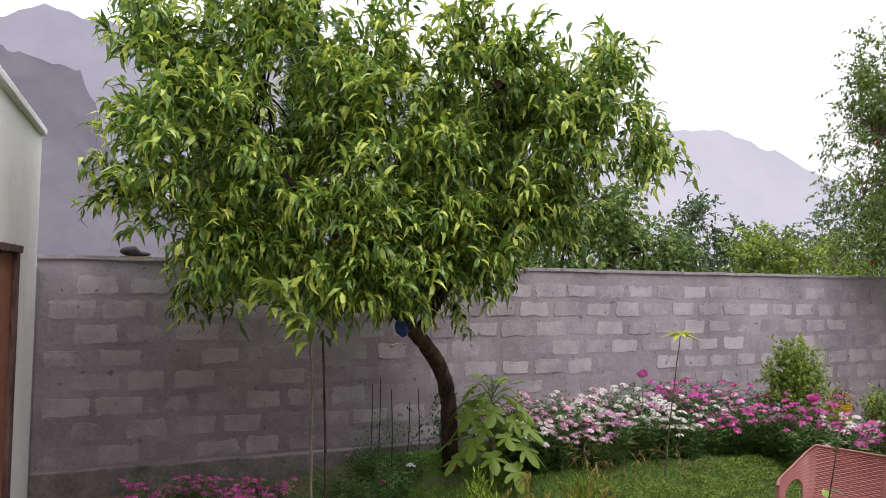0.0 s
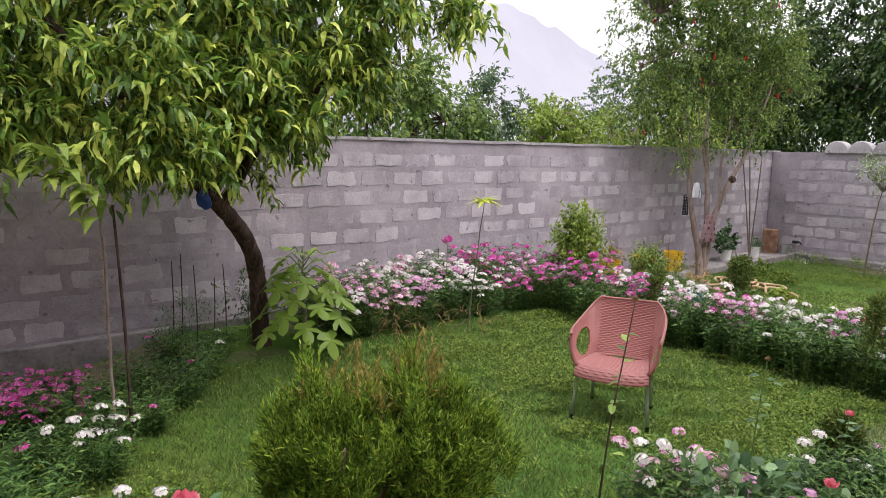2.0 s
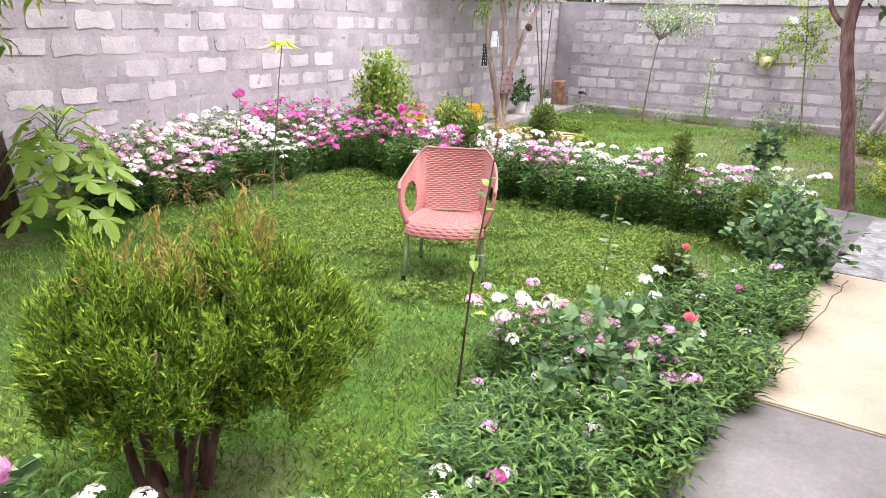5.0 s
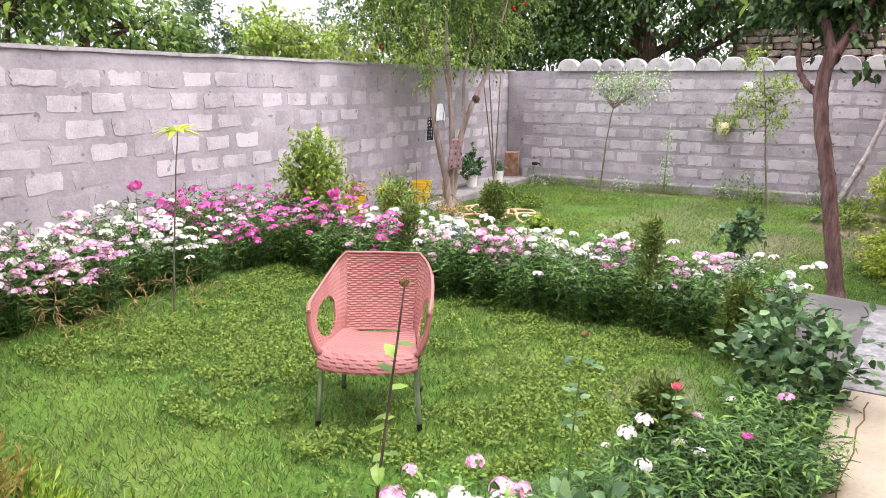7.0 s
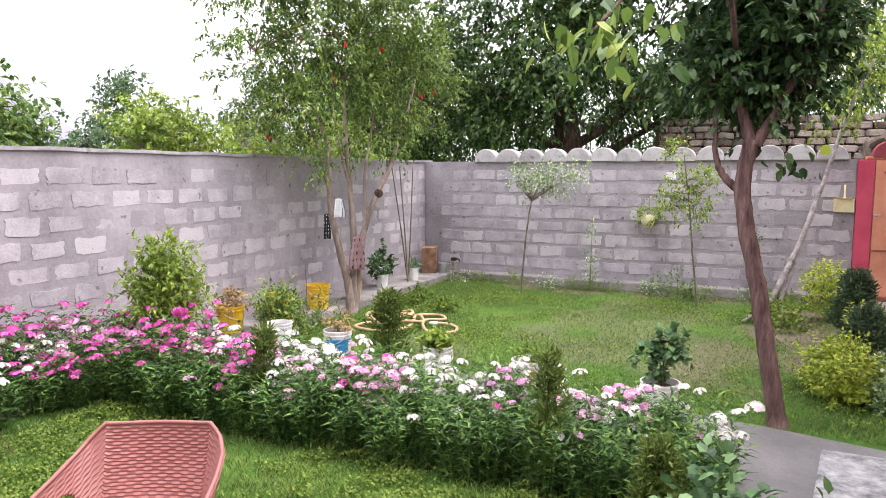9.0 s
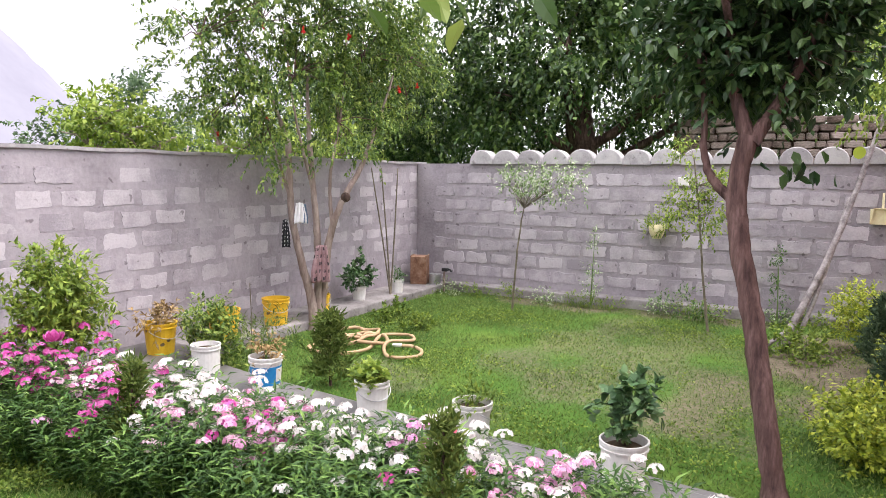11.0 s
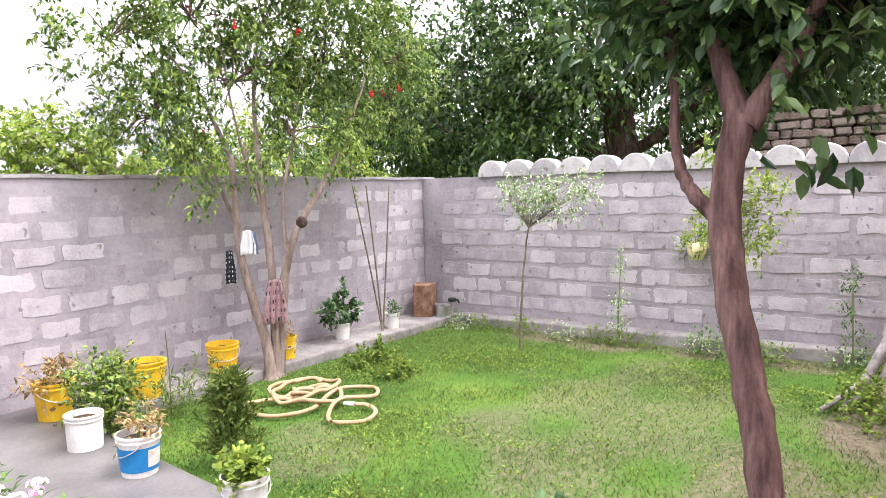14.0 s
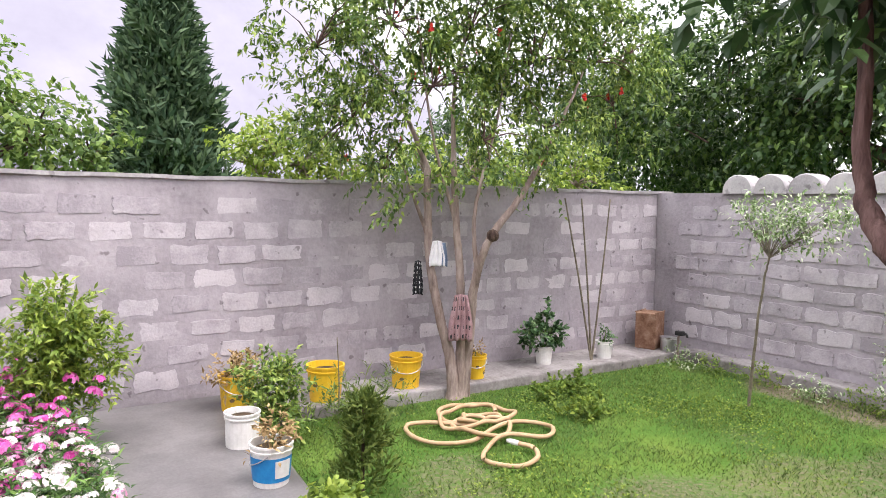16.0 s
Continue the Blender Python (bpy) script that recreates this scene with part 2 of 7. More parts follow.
M["cloth_slate"] = surface("slate_cotton", [(0.10, 0.14, 0.22), (0.18, 0.23, 0.32)], 0.95, 8, 120, 0.3, 0.002, spec=0.05)
M["cloth_mauve"] = surface("mauve_rag", [(0.24, 0.14, 0.155), (0.40, 0.27, 0.28)], 0.95, 10, 120, 0.3, 0.002, spec=0.05)
M["cream_plastic"] = surface("cream_plastic", [(0.66, 0.58, 0.34), (0.76, 0.70, 0.46)], 0.5, 5, 40, 0.1, 0.002)
M["glass_bulb"] = surface("pearl_glass", [(0.75, 0.75, 0.73), (0.85, 0.85, 0.83)], 0.2, 5, 40, 0.0)
M["blue_bag"] = surface("blue_bag", [(0.02, 0.05, 0.22), (0.04, 0.10, 0.34)], 0.6, 10, 60, 0.3, 0.004)

M["peach_leaf"] = leafy("peach_leaf", (0.022, 0.062, 0.018), (0.17, 0.30, 0.045), (0.66, 0.72, 0.14), 0.32, 0.32, 0.5)
M["pom_leaf"] = leafy("pomegranate_leaf", (0.035, 0.08, 0.02), (0.155, 0.25, 0.05), (0.42, 0.50, 0.11), 0.42, 0.33)
M["dark_leaf"] = leafy("dark_broad_leaf", (0.013, 0.036, 0.013), (0.036, 0.082, 0.026), (0.11, 0.18, 0.05), 0.42, 0.25)
M["mulberry_leaf"] = leafy("mulberry_leaf", (0.014, 0.038, 0.011), (0.048, 0.10, 0.026), (0.17, 0.26, 0.06), 0.42, 0.28)
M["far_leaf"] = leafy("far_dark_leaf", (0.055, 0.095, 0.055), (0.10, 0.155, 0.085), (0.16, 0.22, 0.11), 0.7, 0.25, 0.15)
M["orchard_leaf"] = leafy("orchard_leaf", (0.055, 0.11, 0.03), (0.14, 0.23, 0.05), (0.30, 0.39, 0.09), 0.55, 0.35)
M["lime_leaf"] = leafy("lime_leaf", (0.09, 0.16, 0.028), (0.23, 0.325, 0.05), (0.42, 0.50, 0.09), 0.55, 0.35)
M["yellow_leaf"] = leafy("golden_leaf", (0.12, 0.19, 0.025), (0.34, 0.42, 0.045), (0.62, 0.66, 0.09), 0.5, 0.35)
M["cypress_leaf"] = leafy("cypress_spray", (0.03, 0.06, 0.034), (0.075, 0.12, 0.064), (0.15, 0.21, 0.11), 0.75, 0.15, 0.15)
M["conifer_leaf"] = leafy("soft_conifer_spray", (0.05, 0.085, 0.02), (0.105, 0.155, 0.034), (0.20, 0.25, 0.06), 0.7, 0.25, 0.15)
M["thuja_leaf"] = leafy("thuja_spray", (0.026, 0.07, 0.012), (0.165, 0.285, 0.03), (0.46, 0.56, 0.07), 0.6, 0.28, 0.2)
M["thuja_brown"] = leafy("thuja_dry_spray", (0.14, 0.12, 0.03), (0.25, 0.21, 0.055), (0.36, 0.29, 0.09), 0.75, 0.2, 0.15)
M["fig_leaf"] = leafy("fig_leaf", (0.07, 0.15, 0.02), (0.20, 0.32, 0.045), (0.40, 0.52, 0.11), 0.36, 0.35)
M["rose_leaf"] = leafy("rose_leaf", (0.022, 0.06, 0.024), (0.08, 0.165, 0.06), (0.26, 0.40, 0.18), 0.42, 0.22, 0.3)
M["herb_leaf"] = leafy("herb_leaf", (0.018, 0.05, 0.014), (0.065, 0.145, 0.030), (0.20, 0.33, 0.075), 0.5, 0.18, 0.25)
M["pale_leaf"] = leafy("variegated_leaf", (0.06, 0.13, 0.03), (0.22, 0.33, 0.12), (0.72, 0.76, 0.60), 0.5, 0.3)
M["dry_leaf"] = leafy("dry_straw", (0.20, 0.13, 0.06), (0.34, 0.24, 0.12), (0.50, 0.38, 0.20), 0.85, 0.2, 0.1)
M["grass"] = leafy("grass_blade", (0.05, 0.09, 0.026), (0.135, 0.205, 0.05), (0.31, 0.37, 0.10), 0.55, 0.24, 0.25)
M["clover"] = leafy("lawn_weed_leaf", (0.075, 0.135, 0.024), (0.15, 0.225, 0.038), (0.27, 0.34, 0.06), 0.55, 0.3, 0.2)
M["petal_white"] = leafy("white_petal", (0.70, 0.62, 0.66), (0.80, 0.78, 0.74), (0.86, 0.85, 0.80), 0.6, 0.3, 0.15)
M["petal_pink"] = leafy("pink_petal", (0.66, 0.27, 0.52), (0.76, 0.45, 0.66), (0.83, 0.68, 0.78), 0.6, 0.3, 0.15)
M["petal_magenta"] = leafy("magenta_petal", (0.54, 0.04, 0.28), (0.68, 0.16, 0.46), (0.77, 0.36, 0.64), 0.6, 0.3, 0.15)
M["petal_mixed"] = leafy("two_tone_petal", (0.66, 0.22, 0.44), (0.80, 0.60, 0.70), (0.86, 0.82, 0.82), 0.6, 0.3, 0.15)
M["petal_red"] = leafy("red_petal", (0.40, 0.012, 0.02), (0.56, 0.03, 0.03), (0.66, 0.08, 0.04), 0.6, 0.3, 0.15)
M["petal_rose"] = leafy("coral_rose_petal", (0.66, 0.11, 0.18), (0.78, 0.24, 0.31), (0.84, 0.45, 0.48), 0.6, 0.3, 0.15)
# haze painted in: each farther ridge glows in a paler colour
M["ridge_near"] = glowing_haze_material("near_haze_glow", (0.21, 0.20, 0.25), (0.31, 0.29, 0.34), 0.03)
M["ridge_mid"] = glowing_haze_material("middle_haze_glow", (0.44, 0.43, 0.52), (0.54, 0.53, 0.62), 0.012)
M["ridge_far"] = glowing_haze_material("far_haze_glow", (0.68, 0.68, 0.78), (0.76, 0.76, 0.85), 0.006)


# ---- building helpers ----
rng = np.random.default_rng(7)


def np_mesh(name, V, F, mat, smooth=False):
    """A mesh from arrays: V (n, 3), F (m, k)."""
    V, F = np.asarray(V, dtype=np.float32), np.asarray(F, dtype=np.int32)
    me = bpy.data.meshes.new(name)
    m, k = F.shape
    me.vertices.add(len(V))
    me.vertices.foreach_set("co", V.ravel())
    me.loops.add(m * k)
    me.loops.foreach_set("vertex_index", F.ravel())
    me.polygons.add(m)
    me.polygons.foreach_set("loop_start", np.arange(0, m * k, k, dtype=np.int32))
    me.polygons.foreach_set("use_smooth", np.full(m, smooth))
    me.update(calc_edges=True)
    me.materials.append(mat)
    return me


def py_mesh(name, V, F, mat, smooth=False):
    me = bpy.data.meshes.new(name)
    me.from_pydata([tuple(map(float, v)) for v in V], [], [tuple(map(int, f)) for f in F])
    if smooth:
        me.polygons.foreach_set("use_smooth", np.full(len(me.polygons), True))
    me.update()
    me.materials.append(mat)
    return me


def child(name, me, parent, label="", at=None):
    ob = new(name, me)
    ob.parent = parent
    if at is not None:
        ob.matrix_basis = at
    if label:
        ob["label"] = label
    return ob


def part(name, bm, mat, parent=None, label="", smooth=False):
    me = bpy.data.meshes.new(name)
    bmesh.ops.recalc_face_normals(bm, faces=bm.faces)
    bm.to_mesh(me)
    bm.free()
    if smooth:
        me.polygons.foreach_set("use_smooth", np.full(len(me.polygons), True))
    me.materials.append(mat)
    ob = new(name, me)
    if parent:
        ob.parent = parent
    if label:
        ob["label"] = label
    return ob


def thing(name, m, label, category, group="", kind=""):
    ob = new(name)
    ob.empty_display_size = 0.1
    ob.matrix_basis = m
    return tagged(ob, label, category, group, kind)


def box_bm(x0, x1, y0, y1, z0, z1, bevel=0.0, bm=None):
    bm = bm or bmesh.new()
    r = bmesh.ops.create_cube(bm, size=1, matrix=Matrix.Translation(((x0 + x1) / 2, (y0 + y1) / 2, (z0 + z1) / 2)) @ Matrix.Diagonal((x1 - x0, y1 - y0, z1 - z0, 1)))
    if bevel:
        es = list({e for v in r["verts"] for e in v.link_edges})
        bmesh.ops.bevel(bm, geom=es, offset=bevel, segments=2, affect="EDGES", profile=0.5)
    return bm


def tube_arrays(pts, radii, sides=8, wob=0.0, cap=True):
    """Rings round a line of points, with uneven girth."""
    P = np.array(pts, float)
    n = len(P)
    T = np.gradient(P, axis=0)
    T /= np.linalg.norm(T, axis=1)[:, None] + 1e-9
    ref = np.array([0.31, 0.95, 0.05])
    A = np.cross(T, ref)
    A /= np.linalg.norm(A, axis=1)[:, None] + 1e-9
    B = np.cross(T, A)
    ang = np.linspace(0, 2 * math.pi, sides, endpoint=False)
    R = np.array(radii, float)[:, None] * (1 + wob * (rng.random((n, sides)) - 0.5))
    V = P[:, None] + (A[:, None] * np.cos(ang)[None, :, None] + B[:, None] * np.sin(ang)[None, :, None]) * R[:, :, None]
    F = []
    for i in range(n - 1):
        for j in range(sides):
            k = (j + 1) % sides
            F.append((i * sides + j, i * sides + k, (i + 1) * sides + k, (i + 1) * sides + j))
    V = V.reshape(-1, 3)
    if cap:
        for end, ring in ((P[0], 0), (P[-1], n - 1)):
            V = np.vstack([V, end])
            c = len(V) - 1
            for j in range(sides):
                k = (j + 1) % sides
                F.append((ring * sides + j, ring * sides + k, c, c))
    return V, np.array(F)


def tube_mesh(name, lines, mat, sides=8, wob=0.0):
    """One mesh of several tubes; lines: (points, radii)."""
    VV, FF, off = [], [], 0
    for pts, radii in lines:
        V, F = tube_arrays(pts, radii, sides, wob)
        VV.append(V)
        FF += [tuple(dict.fromkeys(int(i) + off for i in f)) for f in F]
        off += len(V)
    return py_mesh(name, np.vstack(VV), FF, mat, True)


def bend(pts, n=12, wob=0.0):
    """A smooth line through a few points (Catmull-Rom), with some wobble."""
    P = [Vector(p) for p in pts]
    P = [P[0] * 2 - P[1]] + P + [P[-1] * 2 - P[-2]]
    out = []
    for i in range(1, len(P) - 2):
        for k in range(n):
            t = k / n
            a, b, c, d = P[i - 1], P[i], P[i + 1], P[i + 2]
            q = 0.5 * ((2 * b) + (c - a) * t + (2 * a - 5 * b + 4 * c - d) * t * t + (3 * b - a - 3 * c + d) * t ** 3)
            if wob and (i, k) != (1, 0):
                q = q + Vector((random.uniform(-wob, wob), random.uniform(-wob, wob), 0))
            out.append(tuple(q))
    out.append(tuple(P[-2]))
    return out


def unit(A):
    return A / (np.linalg.norm(A, axis=-1, keepdims=True) + 1e-9)


LANCE = (np.array([(0, 0, 0), (-0.5, 0.38, 0.06), (0, 0.45, 0.0), (0.5, 0.38, 0.06), (0, 1.0, -0.22)]), np.array([(0, 2, 1, 1), (0, 3, 2, 2), (1, 2, 4, 4), (2, 3, 4, 4)])[:, :3])
ARCH = (np.array([(0, 0, 0), (-0.5, 0.36, 0.10), (0, 0.42, 0.06), (0.5, 0.36, 0.10), (-0.34, 0.68, 0.02), (0.34, 0.68, 0.02), (0, 1.0, -0.34)]), np.array([(0, 2, 1), (0, 3, 2), (1, 2, 4), (2, 3, 5), (2, 5, 4), (4, 5, 6)]))
BROAD = (np.array([(0, 0, 0), (-0.5, 0.3, 0.05), (-0.36, 0.72, 0.0), (0, 1.0, -0.14), (0.36, 0.72, 0.0), (0.5, 0.3, 0.05), (0, 0.5, -0.03)]), np.array([(0, 6, 1), (1, 6, 2), (2, 6, 3), (3, 6, 4), (4, 6, 5), (5, 6, 0)]))
CHEAP = (np.array([(0, 0, 0), (-0.5, 0.45, 0.05), (0, 1, -0.1), (0.5, 0.45, 0.05)]), np.array([(0, 3, 1), (1, 3, 2)]))
BLADE = (np.array([(-0.5, 0, 0), (0.5, 0, 0), (-0.35, 0.55, 0.05), (0.35, 0.55, 0.05), (0, 1, 0.22)]), np.array([(0, 1, 2), (1, 3, 2), (2, 3, 4)]))


def leaves_arrays(pos, axis, up, length, width, shape):
    T, F = shape
    axis = unit(axis)
    side = unit(np.cross(axis, up))
    nrm = np.cross(side, axis)
    n = len(pos)
    L, W = np.broadcast_to(length, n)[:, None, None], np.broadcast_to(width, n)[:, None, None]
    V = pos[:, None] + side[:, None] * (T[None, :, 0:1] * W) + axis[:, None] * (T[None, :, 1:2] * L) + nrm[:, None] * (T[None, :, 2:3] * L)
    FF = F[None] + (np.arange(n) * len(T))[:, None, None]
    return V.reshape(-1, 3), FF.reshape(-1, F.shape[1])


def leaf_mesh(name, pos, axis, up, length, width, mat, shape=LANCE):
    return np_mesh(name, *leaves_arrays(pos, axis, up, length, width, shape), mat)


def rand_dirs(n):
    return unit(rng.normal(size=(n, 3)))


def shell_points(lobes, n, inner=0.35):
    """Points in the outer part of overlapping uneven lobes (x, y, z, r)."""
    L = np.array(lobes, float)
    w = L[:, 3] ** 2
    idx = rng.choice(len(L), n, p=w / w.sum())
    d = rand_dirs(n)
    rad = (inner + (1 - inner) * rng.random(n) ** 0.6) * (1 + 0.18 * rng.normal(size=n))
    return L[idx, :3] + d * (L[idx, 3] * rad)[:, None], d


def crown_sprays(name, lobes, shoots, per, shoot_len, leaf_len, leaf_w, mat, droop=0.5, shape=LANCE, outward=0.8, inner=0.35, curl=0.6, clump=0, loose=0.1):
    """A crown of shoots, each a row of leaves that arches over; also the twigs' lines."""
    if clump:
        # shoots gather in tufts, with gaps between them
        tuft, td = shell_points(lobes, max(1, shoots // clump), inner)
        pick = rng.integers(0, len(tuft), shoots)
        base = tuft[pick] + loose * rng.normal(size=(shoots, 3))
        d = unit(td[pick] + 0.5 * rng.normal(size=(shoots, 3)))
    else:
        base, d = shell_points(lobes, shoots, inner)
    ax = unit(d * outward + rand_dirs(shoots) * 0.6 + np.array([0, 0, 0.35]))
    sl = shoot_len * (0.6 + 0.8 * rng.random(shoots))
    s = np.linspace(0.05, 1.0, per)
    P, A = [], []
    for k, f in enumerate(s):
        p = base + ax * (sl * f)[:, None] + np.array([0, 0, -1.0]) * (droop * sl * f * f)[:, None]
        P.append(p)
        tang = unit(ax + np.array([0, 0, -1.0]) * (2 * droop * f))
        r = rand_dirs(shoots)
        A.append(unit(tang * 0.55 + r * 0.8 + np.array([0, 0, -curl])))
    tips = P[-1]
    P, A = np.vstack(P), np.vstack(A)
    n = len(P)
    up = unit(rand_dirs(n) * 0.5 + np.array([0, 0, 1.0]))
    ln = leaf_len * (0.65 + 0.6 * rng.random(n))
    return leaf_mesh(name, P, A, up, ln, leaf_w * (0.75 + 0.5 * rng.random(n)), mat, shape), base, tips


def ground_z(x, y):
    """The beds rise a little towards the back wall; elsewhere the garden is level."""
    x, y = np.asarray(x, float), np.asarray(y, float)
    t = np.clip((y + 2.2) / 2.2, 0, 1)
    rise = 0.17 * t * t * (3 - 2 * t) * np.clip((-7.0 - x) / 0.4, 0, 1) * np.clip((x + 12.6) / 0.8, 0, 1)
    return np.where((y > 0) | (x > 0), 0.0, rise)


# ---- ground ----
def bare_amount(x, y):
    """Where the turf is worn to earth: under the leaning trees, by the gate path, by the hose, in the beds."""
    x, y = np.asarray(x, float), np.asarray(y, float)
    out = np.zeros(np.broadcast(x, y).shape)
    for cx, cy, rx, ry, k in ((-2.6, -6.2, 1.9, 0.65, 0.75), (-4.8, -2.5, 0.8, 0.6, 0.36), (-4.2, -5.4, 1.3, 0.75, 0.44), (-0.5, -3.5, 0.45, 3.2, 0.5), (-3.0, -4.3, 2.8, 1.7, 0.37), (-10.9, -3.0, 0.5, 0.4, 0.25), (-8.9, -4.1, 0.5, 0.4, 0.3), (-12.3, -4.3, 0.5, 0.4, 0.5), (-8.6, -4.9, 0.5, 0.35, 0.4), (-3.4, -0.6, 0.5, 0.3, 0.4),
                              (-7.1, -3.3, 0.3, 2.2, 0.5), (-9.0, -0.5, 2.4, 0.4, 0.5), (-13.3, -0.7, 1.9, 1.0, 0.9), (-10.4, -5.3, 2.4, 0.3, 0.5), (-8.75, -5.15, 0.5, 0.2, 0.4)):
        q = ((x - cx) / rx) ** 2 + ((y - cy) / ry) ** 2 + 0.5 * np.sin(x * 3.1 + y * 1.7) * np.sin(y * 4.3 - x * 1.3 + 1)
        out = np.maximum(out, k * np.clip(1.25 - q, 0, 1))
    return out


def build_ground():
    xs = np.unique(np.concatenate([np.array([-3000, -1200, -500, -200, -80, -40, -25]), np.arange(-16, 2.01, 0.12), np.array([4, 8, 16, 40, 100, 300, 900, 3000])]))
    ys = np.unique(np.concatenate([np.array([-3000, -900, -300, -100, -40, -20, -12]), np.arange(-9, 1.01, 0.12), np.array([4, 8, 16, 40, 100, 300, 900, 3000])]))
    X, Y = np.meshgrid(xs, ys)
    Z = ground_z(X, Y)
    inside = (X > -15.5) & (X < 0.5) & (Y > -8) & (Y < 0.2)
    lump = np.array([[noise.noise((x * 1.3, y * 1.3, 0.0)) for x in xs] for y in ys])
    Z = Z + np.where(inside, 0.012 * lump - 0.01, -0.01)
    V = np.stack([X, Y, Z], -1).reshape(-1, 3)
    nx, ny = len(xs), len(ys)
    i, j = np.meshgrid(np.arange(nx - 1), np.arange(ny - 1))
    a = (j * nx + i).ravel()
    F = np.stack([a, a + 1, a + nx + 1, a + nx], -1)
    me = np_mesh("ground", V, F, M["ground"], True)
    at = me.attributes.new("bare", "FLOAT", "POINT")
    at.data.foreach_set("value", np.where(inside, bare_amount(X, Y), 0.1).ravel().astype(np.float32))
    tagged(new("ground", me), "green lawn and worn brown earth between the beds", "ground", kind="structure")


build_ground()


# ---- boundary walls ----
H = 2.05
PITCH, COURSE = 0.42, 0.2135


def rough_wall(name, x0, x1, y0, y1, top, label):
    """The wall's mass with its smeared joints: a finely cut slab with uneven faces."""
    bm = box_bm(x0, x1, y0, y1, -0.3, top)
    along = max(x1 - x0, y1 - y0)
    bmesh.ops.subdivide_edges(bm, edges=[e for e in bm.edges if e.calc_length() > 2], cuts=int(along / 0.14), use_grid_fill=True)
    for v in bm.verts:
        c = v.co
        k = noise.noise(c * 1.7) * 0.003 + noise.noise(c * 6.1) * 0.002
        v.co.z += k * 1.4 if c.z > 1 else 0
        if along == x1 - x0:
            v.co.y += k
        else:
            v.co.x += k
    return tagged(part(name, bm, M["mortar"]), label, "wall", kind="structure")


wall_north = rough_wall("wall_north", -15.2, 0.3, 0.0, 0.22, H, "grey concrete block garden wall with smeared mortar joints")
wall_east = rough_wall("wall_east", 0.0, 0.22, -6.82, -0.012, H, "grey concrete block wall under scalloped cement coping")


def block_meshes(n=7):
    """Some uneven block faces, proud of the joints by a few millimetres, lying in x (length) and z, facing -y."""
    out = []
    for k in range(n):
        L, Hh = 0.385, 0.175
        ring = []
        for cx, cz in ((-1, -1), (1, -1), (1, 1), (-1, 1)):
            ring.append((cx * L / 2, cz * Hh / 2))
        pts = []
        for i in range(4):
            a, b = ring[i], ring[(i + 1) % 4]
            for f in (0.06, 0.25, 0.5, 0.75, 0.94):
                pts.append((a[0] + (b[0] - a[0]) * f + random.uniform(-0.016, 0.016), a[1] + (b[1] - a[1]) * f + random.uniform(-0.014, 0.014)))
        V = [(x, 0.03, z) for x, z in pts] + [(x * 0.965, -0.0048 + random.uniform(-0.0006, 0.0006), z * 0.93) for x, z in pts] + [(random.uniform(-0.05, 0.05), -0.0054, random.uniform(-0.02, 0.02))]
        m = len(pts)
        F = [(i, (i + 1) % m, m + (i + 1) % m, m + i) for i in range(m)] + [(m + i, m + (i + 1) % m, 2 * m) for i in range(m)]
        out.append(py_mesh("block", V, F, M["block"]))
    return out


BLOCKS = block_meshes()

# cement skim on the north wall
bm = box_bm(-15.2, 0.3, -0.02, 0.24, H - 0.012, H + 0.022)
bmesh.ops.subdivide_edges(bm, edges=[e for e in bm.edges if e.calc_length() > 2], cuts=90, use_grid_fill=True)
for v in bm.verts:
    v.co.z += noise.noise(v.co * 2.3) * 0.012
    v.co.y += noise.noise(v.co * 3.1 + Vector((5, 0, 0))) * 0.010
tagged(part("wall_cap", bm, M["coping"]), "pale cement skim along the wall's top", "wall cap", kind="structure")

# scalloped coping on the east wall
def scallop_mesh(mat):
    n = 10
    arc = [(math.cos(math.pi * i / n) * 0.2, math.sin(math.pi * i / n) * 0.19 + 0.02) for i in range(n + 1)]
    arc = [(0.2, -0.01)] + arc + [(-0.2, -0.01)]
    m = len(arc)
    V = [(-0.03, y, z) for y, z in arc] + [(-0.045, y * 0.95, z * 0.95) for y, z in arc] + [(0.2, y, z) for y, z in arc]
    F = [tuple(range(m, 2 * m))] + [(i, i + 1, m + i + 1, m + i) for i in range(m - 1)] + [(i, 2 * m + i, 2 * m + i + 1, i + 1) for i in range(m - 1)] + [tuple(range(3 * m - 1, 2 * m - 1, -1))]
    return py_mesh("coping_tile", V, F, mat)


coping = thing("wall_coping", pose(0, 0, H), "row of rounded cement coping tiles on the wall", "coping", kind="structure")
SCALLOP, SCALLOP_RED = scallop_mesh(M["coping"]), scallop_mesh(M["maroon"])
for i in range(14):
    child("coping_tile", SCALLOP, coping, at=pose(0, -1.2 - i * 0.408, random.uniform(-0.008, 0.008), 0, 0, random.uniform(-1.5, 1.5)))

LEDGE = 0.10
# plinths: low cement benches along the foot of the walls
bm = box_bm(-5.3, 0.0, -0.68, -0.001, -0.2, LEDGE, 0.02)
bmesh.ops.subdivide_edges(bm, edges=[e for e in bm.edges if e.calc_length() > 2], cuts=40)
for v in bm.verts:
    v.co.y += noise.noise(v.co * 2.0) * 0.03 if v.co.y < -0.2 else 0
    v.co.z += noise.noise(v.co * 3.0) * 0.012
tagged(part("plinth_north", bm, M["plinth"]), "worn cement ledge along the foot of the wall", "ledge", kind="structure")
bm = box_bm(-0.30, -0.001, -6.7, -0.69, -0.2, 0.12, 0.02)
bmesh.ops.subdivide_edges(bm, edges=[e for e in bm.edges if e.calc_length() > 2], cuts=40)
